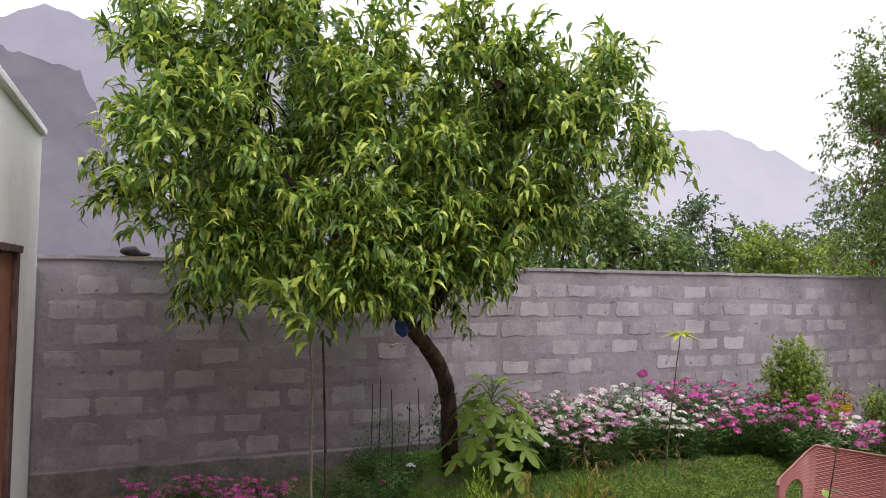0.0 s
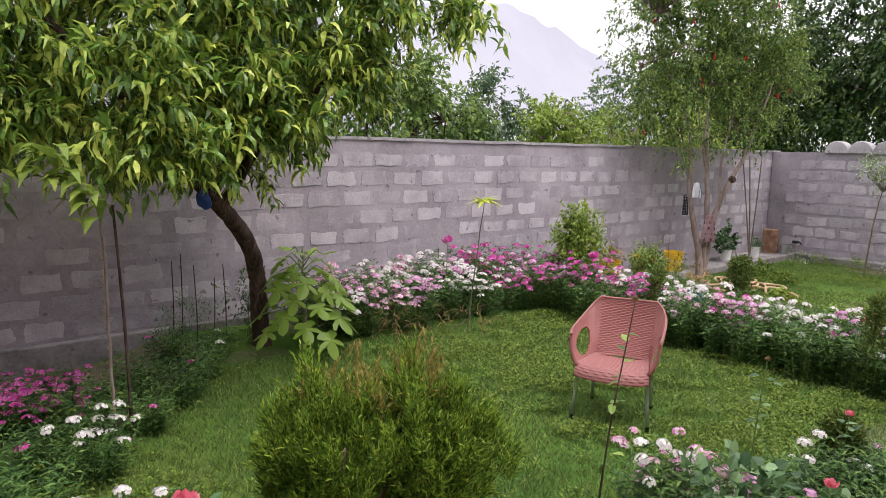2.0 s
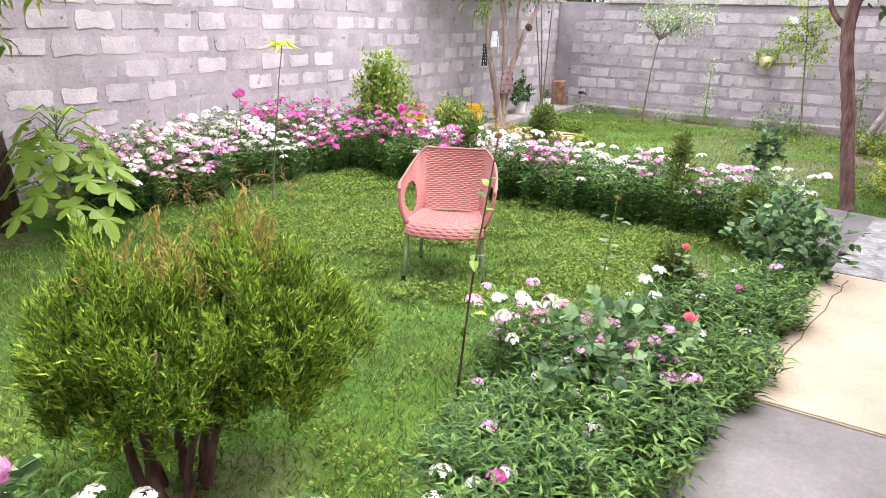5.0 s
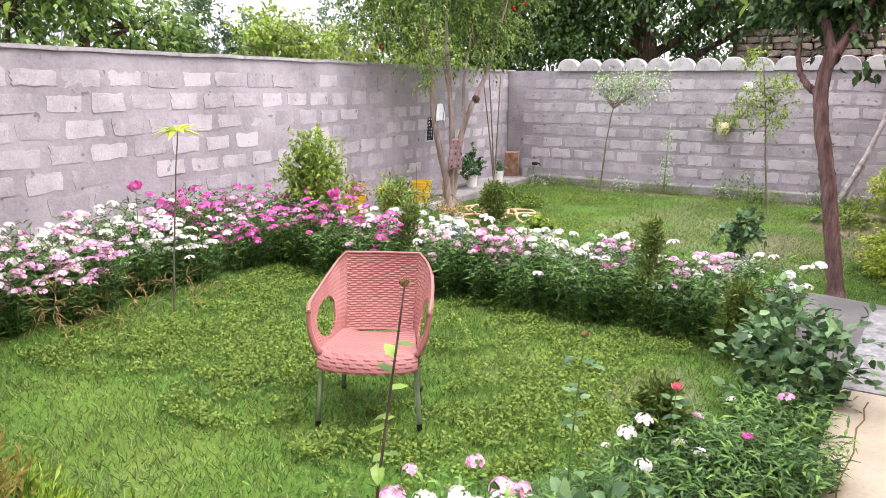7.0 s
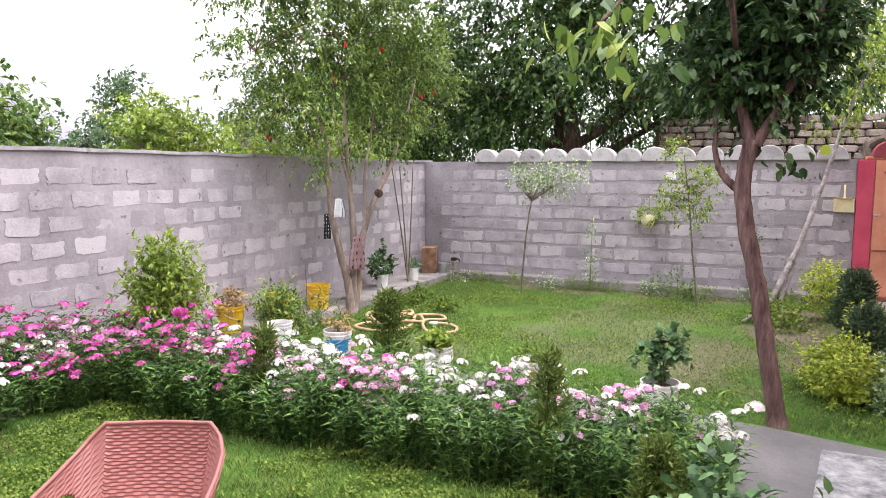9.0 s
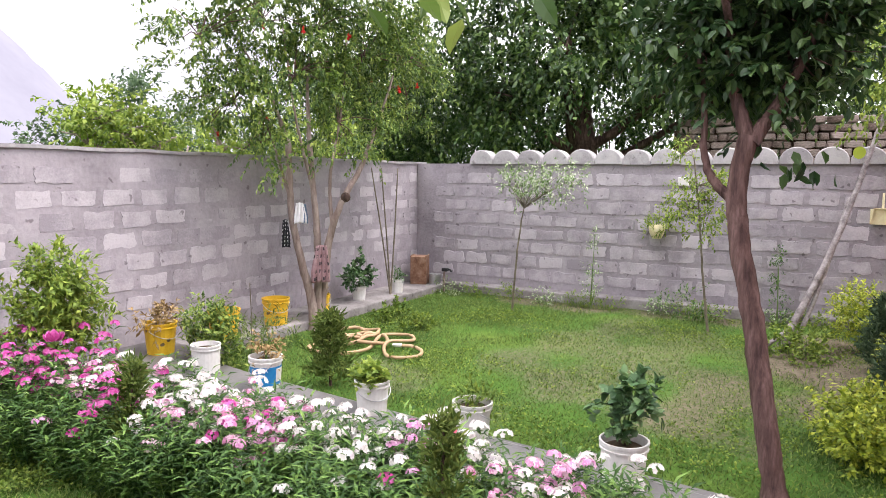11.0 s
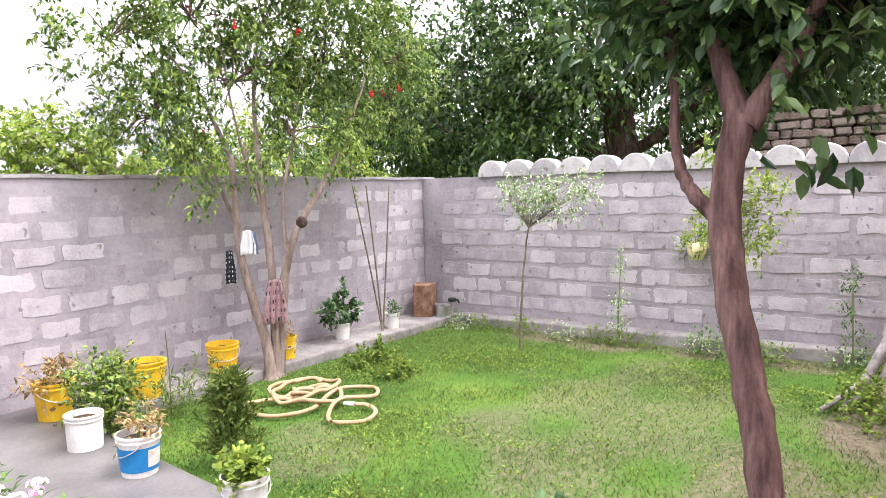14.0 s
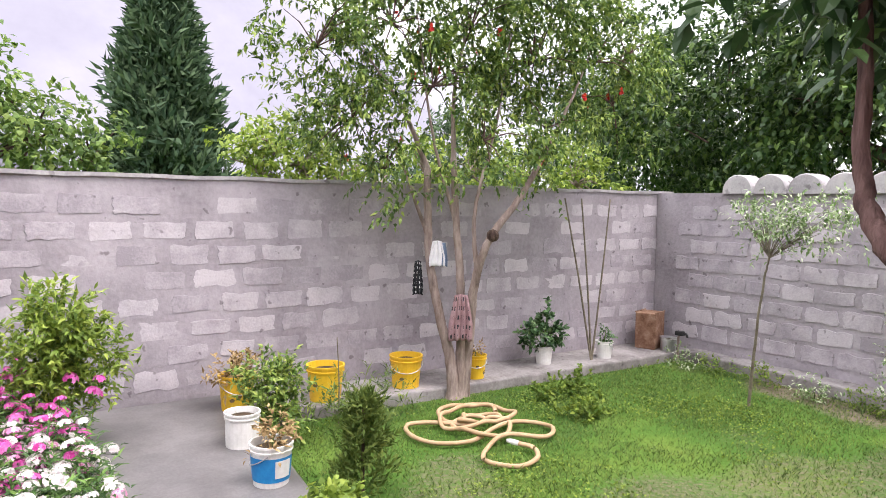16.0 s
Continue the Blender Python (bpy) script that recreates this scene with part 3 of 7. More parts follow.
for v in bm.verts:
    v.co.x += noise.noise(v.co * 2.0) * 0.03 if v.co.x < -0.2 else 0
    v.co.z += noise.noise(v.co * 3.0) * 0.012
tagged(part("plinth_east", bm, M["plinth"]), "low stained cement footing under the block wall", "ledge", kind="structure")
bm = box_bm(-14.8, -7.1, -0.10, -0.001, -0.2, 0.225, 0.012)
bmesh.ops.subdivide_edges(bm, edges=[e for e in bm.edges if e.calc_length() > 2], cuts=50)
for v in bm.verts:
    v.co.z += noise.noise(v.co * 2.2) * 0.012
tagged(part("footing_north", bm, M["plinth"]), "dark cement footing below the wall's first course", "ledge", kind="structure")


# ---- paved walks ----
def slab(name, corners, z0, z1, mat, label, rise=0.0):
    bm = bmesh.new()
    vs = [bm.verts.new((x, y, z1)) for x, y in corners]
    f = bm.faces.new(vs)
    r = bmesh.ops.extrude_face_region(bm, geom=[f])
    for v in r["geom"]:
        if isinstance(v, bmesh.types.BMVert):
            v.co.z = z0
    if rise:
        for v in bm.verts:
            v.co.z += rise * min(1, max(0, (v.co.y + 3.5) / 3.5))
    bmesh.ops.bevel(bm, geom=list(bm.edges), offset=0.008, segments=2, affect="EDGES")
    return tagged(part(name, bm, mat), label, "pavement", kind="structure")


slab("pavement_west", [(-14.74, -7.98), (-10.56, -7.98), (-10.56, -5.66), (-12.4, -5.48), (-14.74, -5.35)], -0.2, 0.095, M["slab_grey"], "smooth grey cement walk beside the flower bed")
slab("pavement_cream", [(-10.55, -7.98), (-8.38, -7.98), (-8.38, -5.90), (-10.55, -5.66)], -0.2, 0.102, M["slab_cream"], "cream cement walk with thin cracks")
slab("pavement_terrazzo", [(-8.37, -7.98), (-6.55, -7.98), (-6.55, -6.10), (-8.37, -5.90)], -0.2, 0.10, M["slab_marble"], "black and white marbled terrazzo slab")
slab("pavement_gate", [(-6.54, -7.98), (-0.001, -8.6), (-0.001, -6.85), (-1.4, -7.08), (-3.2, -7.06), (-5.1, -6.95), (-6.54, -6.75)], -0.2, 0.05, M["slab_pale"], "worn pale grey cement path leading to the gate")
slab("pavement_pots", [(-7.9, -6.3), (-6.3, -6.9), (-6.05, -5.75), (-5.80, -3.5), (-5.66, -1.6), (-5.52, -0.75), (-5.32, -0.70), (-5.32, -0.02), (-7.0, -0.02), (-7.0, -3.5), (-7.0, -5.3), (-7.9, -5.6)], -0.2, 0.03, M["slab_damp"], "damp grey cement walk with potted plants along its edge", 0.10)
for i, (a, b) in enumerate((((-10.40, -5.80), (-8.5, -6.03)), ((-10.53, -6.3), (-10.50, -7.9)))):
    L = math.hypot(b[0] - a[0], b[1] - a[1])
    line = [(a[0] + (b[0] - a[0]) * k / 14 + random.uniform(-0.012, 0.012), a[1] + (b[1] - a[1]) * k / 14 + random.uniform(-0.012, 0.012), 0.103) for k in range(15)]
    VV = [(x, y + d, z) for x, y, z in line for d in (-0.003 - 0.003 * random.random(), 0.004)]
    tagged(new("pavement_crack", py_mesh("pavement_crack", VV, [(2 * k, 2 * k + 2, 2 * k + 3, 2 * k + 1) for k in range(14)], M["grime"])), "thin dark crack in the cement walk", "pavement", kind="structure")

# ---- the houses on the west and south sides ----
bm = box_bm(-15.2, -14.75, -8.4, -0.51, -0.2, 3.0, 0.01)
tagged(part("wall_west", bm, M["white_wall"]), "whitewashed plaster house wall with stains", "wall", kind="structure")
bm = box_bm(-15.2, -14.71, -8.4, -0.55, 3.001, 3.06, 0.01)
tagged(part("parapet", bm, M["white_wall"]), "thin whitewashed cap on the house wall", "wall", kind="structure")
bm = box_bm(-15.15, -14.8, -0.5, -0.001, -0.2, 1.95)
tagged(part("wall_return", bm, M["mortar"]), "grey block return wall beside the white house", "wall", kind="structure")
west_door = thing("door_1", pose(-14.75, -2.35, 0.1), "brown wooden door frame in the whitewashed wall", "door", kind="structure")
for nm, b in (("jamb", (0.0, 0.05, 0.62, 0.72, 0, 1.95)), ("jamb", (0.0, 0.05, -0.5, -0.4, 0, 1.95)), ("lintel", (0.0, 0.06, -0.55, 0.76, 1.952, 2.0))):
    part(nm, box_bm(*b, 0.006), M["bark_brown"], west_door)
part("door_leaf", box_bm(0.0, 0.02, -0.398, 0.618, 0.01, 1.948, 0.004), M["door_dark"], west_door)

bm = box_bm(-14.7, -1.45, -8.3, -8.0, -0.2, 3.35, 0.01)
tagged(part("wall_south", bm, M["pink_wall"]), "pink painted house wall along the walk", "wall", kind="structure")
bm = box_bm(-1.75, -1.45, -12.0, -8.302, -0.2, 3.35, 0.01)
tagged(part("wall_house_end", bm, M["pink_wall"]), "pink painted end wall of the house", "wall", kind="structure")
bm = box_bm(-14.7, -1.40, -7.998, -7.86, -0.1, 0.30, 0.012)
tagged(part("house_plinth", bm, M["pink_wall"]), "pink painted step at the foot of the house wall", "step", kind="structure")
bm = box_bm(-14.7, -1.5, -12.0, -7.15, 3.36, 3.52, 0.01)
tagged(part("ceiling_porch", bm, M["soffit"]), "red-brown painted porch roof slab", "roof", kind="structure")
bm = box_bm(-1.70, -1.5, -7.85, -7.16, 3.10, 3.358, 0.01)
tagged(part("roof_beam", bm, M["soffit"]), "dark red end beam under the porch roof", "beam", kind="structure")
bm = box_bm(-14.7, -1.702, -7.36, -7.16, 3.20, 3.358, 0.01)
tagged(part("roof_beam", bm, M["soffit"]), "dark red edge beam of the porch roof", "beam", kind="structure")
for v, (wx, ww) in enumerate(((-2.55, 1.2), (-6.2, 1.3), (-10.4, 1.3))):
    win = thing(f"window_{v + 1}", pose(wx, -7.995, 1.85), "slate blue shuttered window in the pink wall", "window", kind="structure")
    for nm, b in (("window_frame", (-ww / 2, ww / 2, 0, 0.05, 0.72, 0.80)), ("window_frame", (-ww / 2, ww / 2, 0, 0.05, -0.80, -0.72)), ("window_frame", (-ww / 2, -ww / 2 + 0.08, 0, 0.05, -0.719, 0.719)), ("window_frame", (ww / 2 - 0.08, ww / 2, 0, 0.05, -0.719, 0.719)), ("window_frame", (-0.04, 0.04, 0, 0.045, -0.719, 0.719))):
        part(nm, box_bm(*b, 0.005), M["blue_paint"], win)
    for s in (-1, 1):
        part("shutter", box_bm(min(s * 0.042, s * (ww / 2 - 0.082)), max(s * 0.042, s * (ww / 2 - 0.082)), 0.0, 0.025, -0.718, 0.718, 0.003), M["blue_paint"], win)
bulb = thing("light_bulb", pose(-2.43, -7.28, 3.25), "bare white light bulb under the porch roof", "lamp")
bm = bmesh.new()
bmesh.ops.create_uvsphere(bm, u_segments=12, v_segments=8, radius=0.032)
for v in bm.verts:
    if v.co.z > 0:
        v.co.z *= 1.5
part("bulb", bm, M["glass_bulb"], bulb, smooth=True)
child("holder", tube_mesh("holder", [([(0, 0, 0.04), (0, 0, 0.075), (0, 0, 0.108)], [0.017, 0.02, 0.012])], M["black"], 8), bulb)

# ---- gate ----
gate = thing("door_2", pose(-0.02, -7.46, 0.06), "closed orange-painted panelled wooden garden door", "door", kind="structure")
W2, GH = 0.42, 1.975
part("door_leaf", box_bm(-0.0, 0.04, -W2, W2, 0.03, GH, 0.004), M["door"], gate)
for b in ((-0.022, -0.001, W2 - 0.30, W2 - 0.002, 0.05, GH - 0.02), (-0.022, -0.001, -W2 + 0.002, -W2 + 0.1, 0.05, GH - 0.02), (-0.022, -0.001, -W2 + 0.102, W2 - 0.302, 0.05, 0.17), (-0.022, -0.001, -W2 + 0.102, W2 - 0.302, 0.66, 0.80), (-0.022, -0.001, -W2 + 0.102, W2 - 0.302, 1.36, 1.50), (-0.022, -0.001, -W2 + 0.102, W2 - 0.302, 1.78, GH - 0.02)):
    part("rail", box_bm(*b, 0.005), M["door"], gate)
part("batten", box_bm(-0.03, -0.0225, -W2, W2 - 0.01, 0.695, 0.72, 0.003), M["door_dark"], gate, "dark worn batten")
part("batten", box_bm(-0.03, -0.0225, -W2 + 0.02, W2 - 0.1, 1.79, 1.815, 0.003), M["door_dark"], gate, "dark worn batten")
part("threshold", box_bm(-0.04, 0.03, -W2, W2, -0.06, 0.028, 0.004), M["door_dark"], gate)
latch = part("latch", box_bm(-0.04, -0.0225, 0.33, 0.41, 1.20, 1.225, 0.003), M["aluminium"], gate, "grey iron bolt")
part("knob", box_bm(-0.07, -0.041, 0.34, 0.352, 1.195, 1.21, 0.003), M["aluminium"], latch)
jambs = thing("door_frame", pose(0, 0, 0), "crimson painted masonry jambs of the garden door", "door frame", kind="structure")
part("jamb", box_bm(-0.05, 0.22, -7.03, -6.825, -0.1, 2.04, 0.01), M["magenta_paint"], jambs)
part("jamb", box_bm(-0.05, 0.22, -8.1, -7.89, -0.1, 2.04, 0.01), M["magenta_paint"], jambs)
part("lintel", box_bm(-0.03, 0.22, -8.1, -6.93, 2.042, 2.09, 0.01), M["door"], jambs)
for i in range(3):
    child("coping_tile", SCALLOP_RED, jambs, "maroon painted rounded coping tile", pose(0, -7.20 - i * 0.42, 2.085))
bm = box_bm(0.0, 0.22, -12.0, -8.102, -0.2, 2.4, 0.01)
tagged(part("wall_east_end", bm, M["maroon"]), "maroon painted wall beyond the door", "wall", kind="structure")
bm = box_bm(-1.44, -0.001, -8.75, -8.55, -0.2, 2.6, 0.01)
tagged(part("wall_alley", bm, M["pink_wall"]), "pink wall closing the gap beside the house", "wall", kind="structure")


# ---- far mountains ----
def ridge(name, pts, y0, y1, mat, label, n=120):
    """A mountainside: a sloping sheet from its foot up to an uneven crest; pts: (x, height)."""
    px, pz = [p[0] for p in pts], [p[1] for p in pts]
    xs = np.linspace(px[0], px[-1], n)
    crest = np.interp(xs, px, pz)
    rows = 14
    V = []
    for r in range(rows + 1):
        f = r / rows
        for x, c in zip(xs, crest):
            s = (px[-1] - px[0]) / 40
            k = noise.fractal(Vector((x / s, f * 4, 0)), 0.9, 2.1, 5)
            V.append((x, y0 + (y1 - y0) * f + k * (y1 - y0) * 0.12 * (1 - f), max(-2, c * (f ** 1.1) * (1 + 0.05 * k))))
    F = [(r * n + i, r * n + i + 1, (r + 1) * n + i + 1, (r + 1) * n + i) for r in range(rows) for i in range(n - 1)]
    tagged(new(name, py_mesh(name, V, F, mat, True)), label, "mountain", kind="structure")


ridge("backdrop_near_mountain", [(-160, 80), (-95, 76), (-60, 71), (-45, 68), (-37, 66), (-31, 52), (-26, 38), (-10, 22), (30, 4)], 190, 250, M["ridge_near"], "bare purple-grey mountainside with haze painted in")
ridge("backdrop_middle_mountain", [(-420, 180), (-250, 160), (-130, 152), (-105, 156), (-80, 170), (-60, 164), (-40, 163), (0, 168), (45, 172), (100, 170), (170, 165), (260, 120), (330, 60), (420, 10)], 380, 500, M["ridge_mid"], "mauve mountain ridge with painted haze")
ridge("backdrop_far_mountain", [(-500, 60), (-150, 150), (50, 190), (160, 165), (270, 120), (420, 160), (600, 215), (780, 249), (880, 256), (960, 240), (1080, 206), (1300, 150), (1700, 60)], 700, 900, M["ridge_far"], "mountain ridge painted pale as if lost in haze")


# ---- trees ----
def tree(name, base, trunk, limbs, bark, label, sides=10):
    """A tree's Empty with its trunk and limbs; points in world metres, (points, first radius, last radius)."""
    t = thing(name, pose(*base), label, "tree")
    inv = Matrix.Translation([-c for c in base])
    for nm, items in (("trunk", trunk), ("limb", limbs)):
        for pts, r0, r1 in items:
            line = bend(pts, 8, 0.004)
            n = len(line)
            rad = [r0 + (r1 - r0) * (i / (n - 1)) ** 0.8 for i in range(n)]
            if nm == "trunk":
                rad[0] *= 1.35
                rad[1] *= 1.15
            child(nm, tube_mesh(nm, [(line, rad)], bark, sides, 0.12), t, at=inv)
    return t, inv


def twig_lines(starts, ends, r0=0.006, r1=0.002, sag=0.05):
    out = []
    for a, b in zip(starts, ends):
        m = (a + b) / 2 + np.array([0, 0, sag])
        out.append(([tuple(a), tuple(m), tuple(b)], [r0, (r0 + r1) / 2, r1]))
    return out


def nearest_twigs(tips, nodes, k):
    idx = rng.choice(len(tips), min(k, len(tips)), replace=False)
    P = tips[idx]
    N = np.array(nodes)
    j = np.argmin(((P[:, None] - N[None]) ** 2).sum(-1), axis=1)
    return N[j], P


# peach tree leaning out from the back bed
PEACH = [(-13.92, -1.75, 3.33, 0.40), (-13.95, -1.8, 2.49, 0.28), (-13.66, -1.95, 2.83, 0.47), (-13.18, -1.6, 3.30, 0.50), (-13.09, -1.97, 2.52, 0.56), (-12.5, -1.86, 2.95, 0.56), (-12.54, -2.05, 2.2, 0.52),
         (-12.4, -1.74, 3.5, 0.36), (-13.44, -1.79, 2.15, 0.36), (-11.85, -1.9, 2.75, 0.52), (-11.4, -1.9, 3.45, 0.60), (-10.85, -2.0, 3.05, 0.55), (-10.45, -2.15, 3.35, 0.45), (-11.2, -1.95, 2.45, 0.44), (-12.05, -2.0, 1.95, 0.36), (-11.62, -1.85, 2.2, 0.40), (-12.1, -1.62, 1.85, 0.24), (-12.4, -1.75, 1.9, 0.28)]
peach, inv = tree("peach_tree", (-11.22, -0.72, 0.1), [([(-11.22, -0.72, 0.06), (-11.29, -0.82, 0.5), (-11.35, -0.92, 0.8), (-11.5, -1.08, 1.12), (-11.75, -1.3, 1.38), (-11.98, -1.5, 1.56)], 0.085, 0.062)],
                  [([(-11.98, -1.5, 1.56), (-12.4, -1.7, 1.95), (-12.8, -1.8, 2.4), (-13.3, -1.75, 2.9)], 0.055, 0.015), ([(-11.95, -1.48, 1.54), (-11.95, -1.65, 2.1), (-12.2, -1.7, 2.7), (-12.4, -1.7, 3.4)], 0.05, 0.012),
                   ([(-11.86, -1.40, 1.47), (-11.62, -1.58, 1.95), (-11.3, -1.75, 2.6), (-11.35, -1.85, 3.5)], 0.05, 0.012), ([(-11.62, -1.58, 1.95), (-11.1, -1.8, 2.5), (-10.6, -2.0, 3.1)], 0.035, 0.010), ([(-12.4, -1.7, 1.95), (-13.1, -1.85, 2.15), (-13.8, -1.8, 2.4)], 0.035, 0.01)],
                  M["bark_dark"], "leafy green peach tree with a dark leaning trunk")
# the crown reaches back towards the wall
BACK = [(a + 0.18 * (a + 13.9), b + 0.95, c + 0.10, r) for a, b, c, r in PEACH if c < 2.9 and a < -11.8]
SPIRES = [(-13.75, -1.75, 3.75, 0.14), (-13.2, -1.7, 3.85, 0.15), (-12.5, -1.75, 3.95, 0.14), (-12.0, -1.85, 3.6, 0.14), (-11.45, -1.9, 4.1, 0.18), (-11.1, -1.9, 3.9, 0.16), (-10.55, -2.05, 3.75, 0.16), (-10.15, -2.1, 3.3, 0.14)]
me, starts, tips = crown_sprays("crown", [(a, b, c + 0.05, r * 0.74) for a, b, c, r in PEACH] + BACK + SPIRES, 3200, 13, 0.25, 0.135, 0.036, M["peach_leaf"], 0.25, ARCH, 1.2, 0.25, 0.22, 11, 0.085)
child("crown", me, peach, "long drooping yellow-green leaves", inv)
nodes = [l[:3] for l in PEACH] + [(-12.4, -1.7, 1.95), (-12.8, -1.8, 2.4), (-11.25, -1.75, 2.6), (-12.2, -1.7, 2.7)]
a, b = nearest_twigs(starts, nodes, 200)
tagged(child("branchwork", tube_mesh("branchwork", twig_lines(a, b, 0.010, 0.003), M["bark_dark"], 4), peach, at=inv), kind="stuff")
bag = thing("plastic_bag", pose(-12.06, -1.60, 1.55), "crumpled dark blue plastic bag tied to the tree fork", "bag")
bm = bmesh.new()
bmesh.ops.create_icosphere(bm, subdivisions=3, radius=0.05)
for v in bm.verts:
    v.co *= 1 + 0.7 * noise.noise(v.co * 26)
    v.co.z *= 1.4
part("bag_body", bm, M["blue_bag"], bag, smooth=True)

# pomegranate with several pale stems before the north-east corner
POM = [(-4.74, -0.2, 3.25, 0.50), (-4.1, -0.45, 3.5, 0.62), (-4.45, -0.35, 2.6, 0.45), (-3.75, -0.6, 2.95, 0.58), (-3.3, -0.55, 3.55, 0.66), (-2.76, -0.85, 3.25, 0.62), (-2.7, -1.0, 2.6, 0.45), (-2.15, -1.05, 3.3, 0.48), (-4.17, -0.5, 2.18, 0.28), (-3.4, -0.95, 2.45, 0.40), (-3.7, -0.5, 4.2, 0.7), (-2.9, -0.8, 4.1, 0.7)]
POM = [(a - 0.15, b - 0.06, c, r) for a, b, c, r in POM] + [(-4.75, -0.35, 4.0, 0.6), (-4.4, -0.3, 4.8, 0.7), (-3.4, -0.5, 5.0, 0.8), (-2.4, -0.9, 4.2, 0.6), (-1.75, -0.85, 2.95, 0.42), (-1.5, -0.8, 3.5, 0.5)]
pom, inv = tree("pomegranate_tree", (-3.60, -0.68, 0.0), [([(-3.5, -0.66, -0.03), (-3.52, -0.64, 0.35), (-3.62, -0.58, 0.8), (-3.7, -0.5, 1.4), (-3.72, -0.48, 2.2)], 0.062, 0.035), ([(-3.42, -0.64, -0.03), (-3.42, -0.66, 0.5), (-3.45, -0.68, 1.1), (-3.5, -0.66, 1.7), (-3.52, -0.62, 2.3)], 0.055, 0.03), ([(-3.36, -0.62, -0.03), (-3.35, -0.7, 0.6), (-3.38, -0.82, 1.15), (-3.32, -0.96, 1.55), (-3.0, -1.0, 1.95), (-2.65, -0.98, 2.45)], 0.058, 0.026)],
                [([(-3.72, -0.48, 2.2), (-4.0, -0.42, 2.8), (-4.4, -0.35, 3.3)], 0.03, 0.008), ([(-3.7, -0.5, 1.5), (-3.95, -0.5, 2.1), (-4.15, -0.45, 2.6)], 0.022, 0.007), ([(-3.52, -0.62, 2.3), (-3.5, -0.6, 3.0), (-3.3, -0.55, 3.7)], 0.028, 0.008), ([(-3.38, -0.85, 1.2), (-3.42, -0.85, 1.8), (-3.2, -0.85, 2.6), (-3.0, -0.8, 3.5)], 0.026, 0.008), ([(-2.65, -0.98, 2.45), (-2.4, -1.0, 2.9), (-2.15, -1.0, 3.4)], 0.024, 0.007), ([(-3.5, -0.64, 1.7), (-3.75, -0.62, 2.5), (-3.9, -0.55, 3.6)], 0.022, 0.007)],
                M["bark_pale"], "pomegranate tree with several pale bare stems")
stems_at = Matrix.Translation((3.45, 0.62, 0.0))
for ob in pom.children:
    ob.matrix_basis = stems_at
me, starts, tips = crown_sprays("crown", POM, 3700, 13, 0.22, 0.070, 0.03, M["pom_leaf"], 0.25, LANCE, 0.9, 0.25, 0.15, 9, 0.09)
child("crown", me, pom, "small green leaves", inv)
a, b = nearest_twigs(starts, [l[:3] for l in POM], 340)
tagged(child("branchwork", tube_mesh("branchwork", twig_lines(a, b, 0.008, 0.003), M["bark_brown"], 4), pom, at=inv), kind="stuff")
fp, fd = shell_points(POM, 34, 0.8)
P = np.zeros((7, 3))
BLOSSOM = leaf_mesh("blossom", P, unit(rand_dirs(7) + np.array([0, 0, -0.4])), rand_dirs(7), 0.045, 0.03, M["petal_red"], BROAD)
for q in fp:
    child("blossom", BLOSSOM, pom, "scarlet blossom", inv @ pose(*[float(c) for c in q], 0, 0, random.uniform(0, 360)))
knot = part("knot", (lambda q: (bmesh.ops.create_icosphere(q, subdivisions=2, radius=0.06), q)[1])(bmesh.new()), M["bark_dark"], pom, "black burl on the stem", True)
knot.matrix_basis = stems_at @ pose(-3.31, -0.99, 1.58)

# dark-leaved tree by the walk
PLUM = [(-5.35, -5.6, 2.8, 0.40), (-5.3, -5.25, 2.75, 0.34), (-5.2, -5.85, 2.85, 0.34), (-5.3, -5.65, 3.4, 0.52), (-5.0, -5.95, 3.5, 0.40), (-5.1, -5.2, 3.3, 0.42), (-5.35, -5.75, 2.55, 0.24), (-5.45, -5.28, 2.62, 0.22), (-5.3, -5.55, 2.62, 0.22)]
plum, inv = tree("shade_tree", (-5.88, -5.86, 0.0), [([(-5.88, -5.86, -0.03), (-5.82, -5.78, 0.4), (-5.72, -5.68, 0.95), (-5.64, -5.57, 1.45), (-5.58, -5.53, 1.78), (-5.57, -5.58, 2.1)], 0.068, 0.058)],
                 [([(-5.57, -5.58, 2.08), (-5.54, -5.48, 2.4), (-5.5, -5.42, 2.9), (-5.6, -5.4, 3.5)], 0.05, 0.016), ([(-5.57, -5.6, 2.06), (-5.5, -5.76, 2.35), (-5.45, -5.92, 2.75), (-5.4, -6.1, 3.4)], 0.05, 0.016), ([(-5.58, -5.5, 1.72), (-5.53, -5.38, 1.84), (-5.49, -5.32, 2.0), (-5.46, -5.29, 2.4), (-5.4, -5.15, 3.1)], 0.036, 0.012), ([(-5.5, -5.45, 2.7), (-6.3, -5.4, 3.1), (-7.6, -5.25, 3.0), (-8.7, -5.08, 2.4)], 0.025, 0.005)],
                 M["bark_brown"], "broad-leaved shade tree with a reddish trunk")
me, starts, tips = crown_sprays("crown", PLUM, 1400, 9, 0.20, 0.088, 0.048, M["dark_leaf"], 0.3, BROAD, 0.8, 0.2, 0.4, 8, 0.08)
child("crown", me, plum, "dark glossy leaves", inv)
a, b = nearest_twigs(starts, [l[:3] for l in PLUM], 130)
tagged(child("branchwork", tube_mesh("branchwork", twig_lines(a, b, 0.009, 0.003), M["bark_brown"], 4), plum, at=inv), kind="stuff")
n = 60
s = rng.random(n)
P = np.stack([-8.2 - 0.75 * s, -5.13 + 0.10 * rng.normal(size=n), 2.55 - 0.28 * s + 0.07 * rng.normal(size=n)], -1)
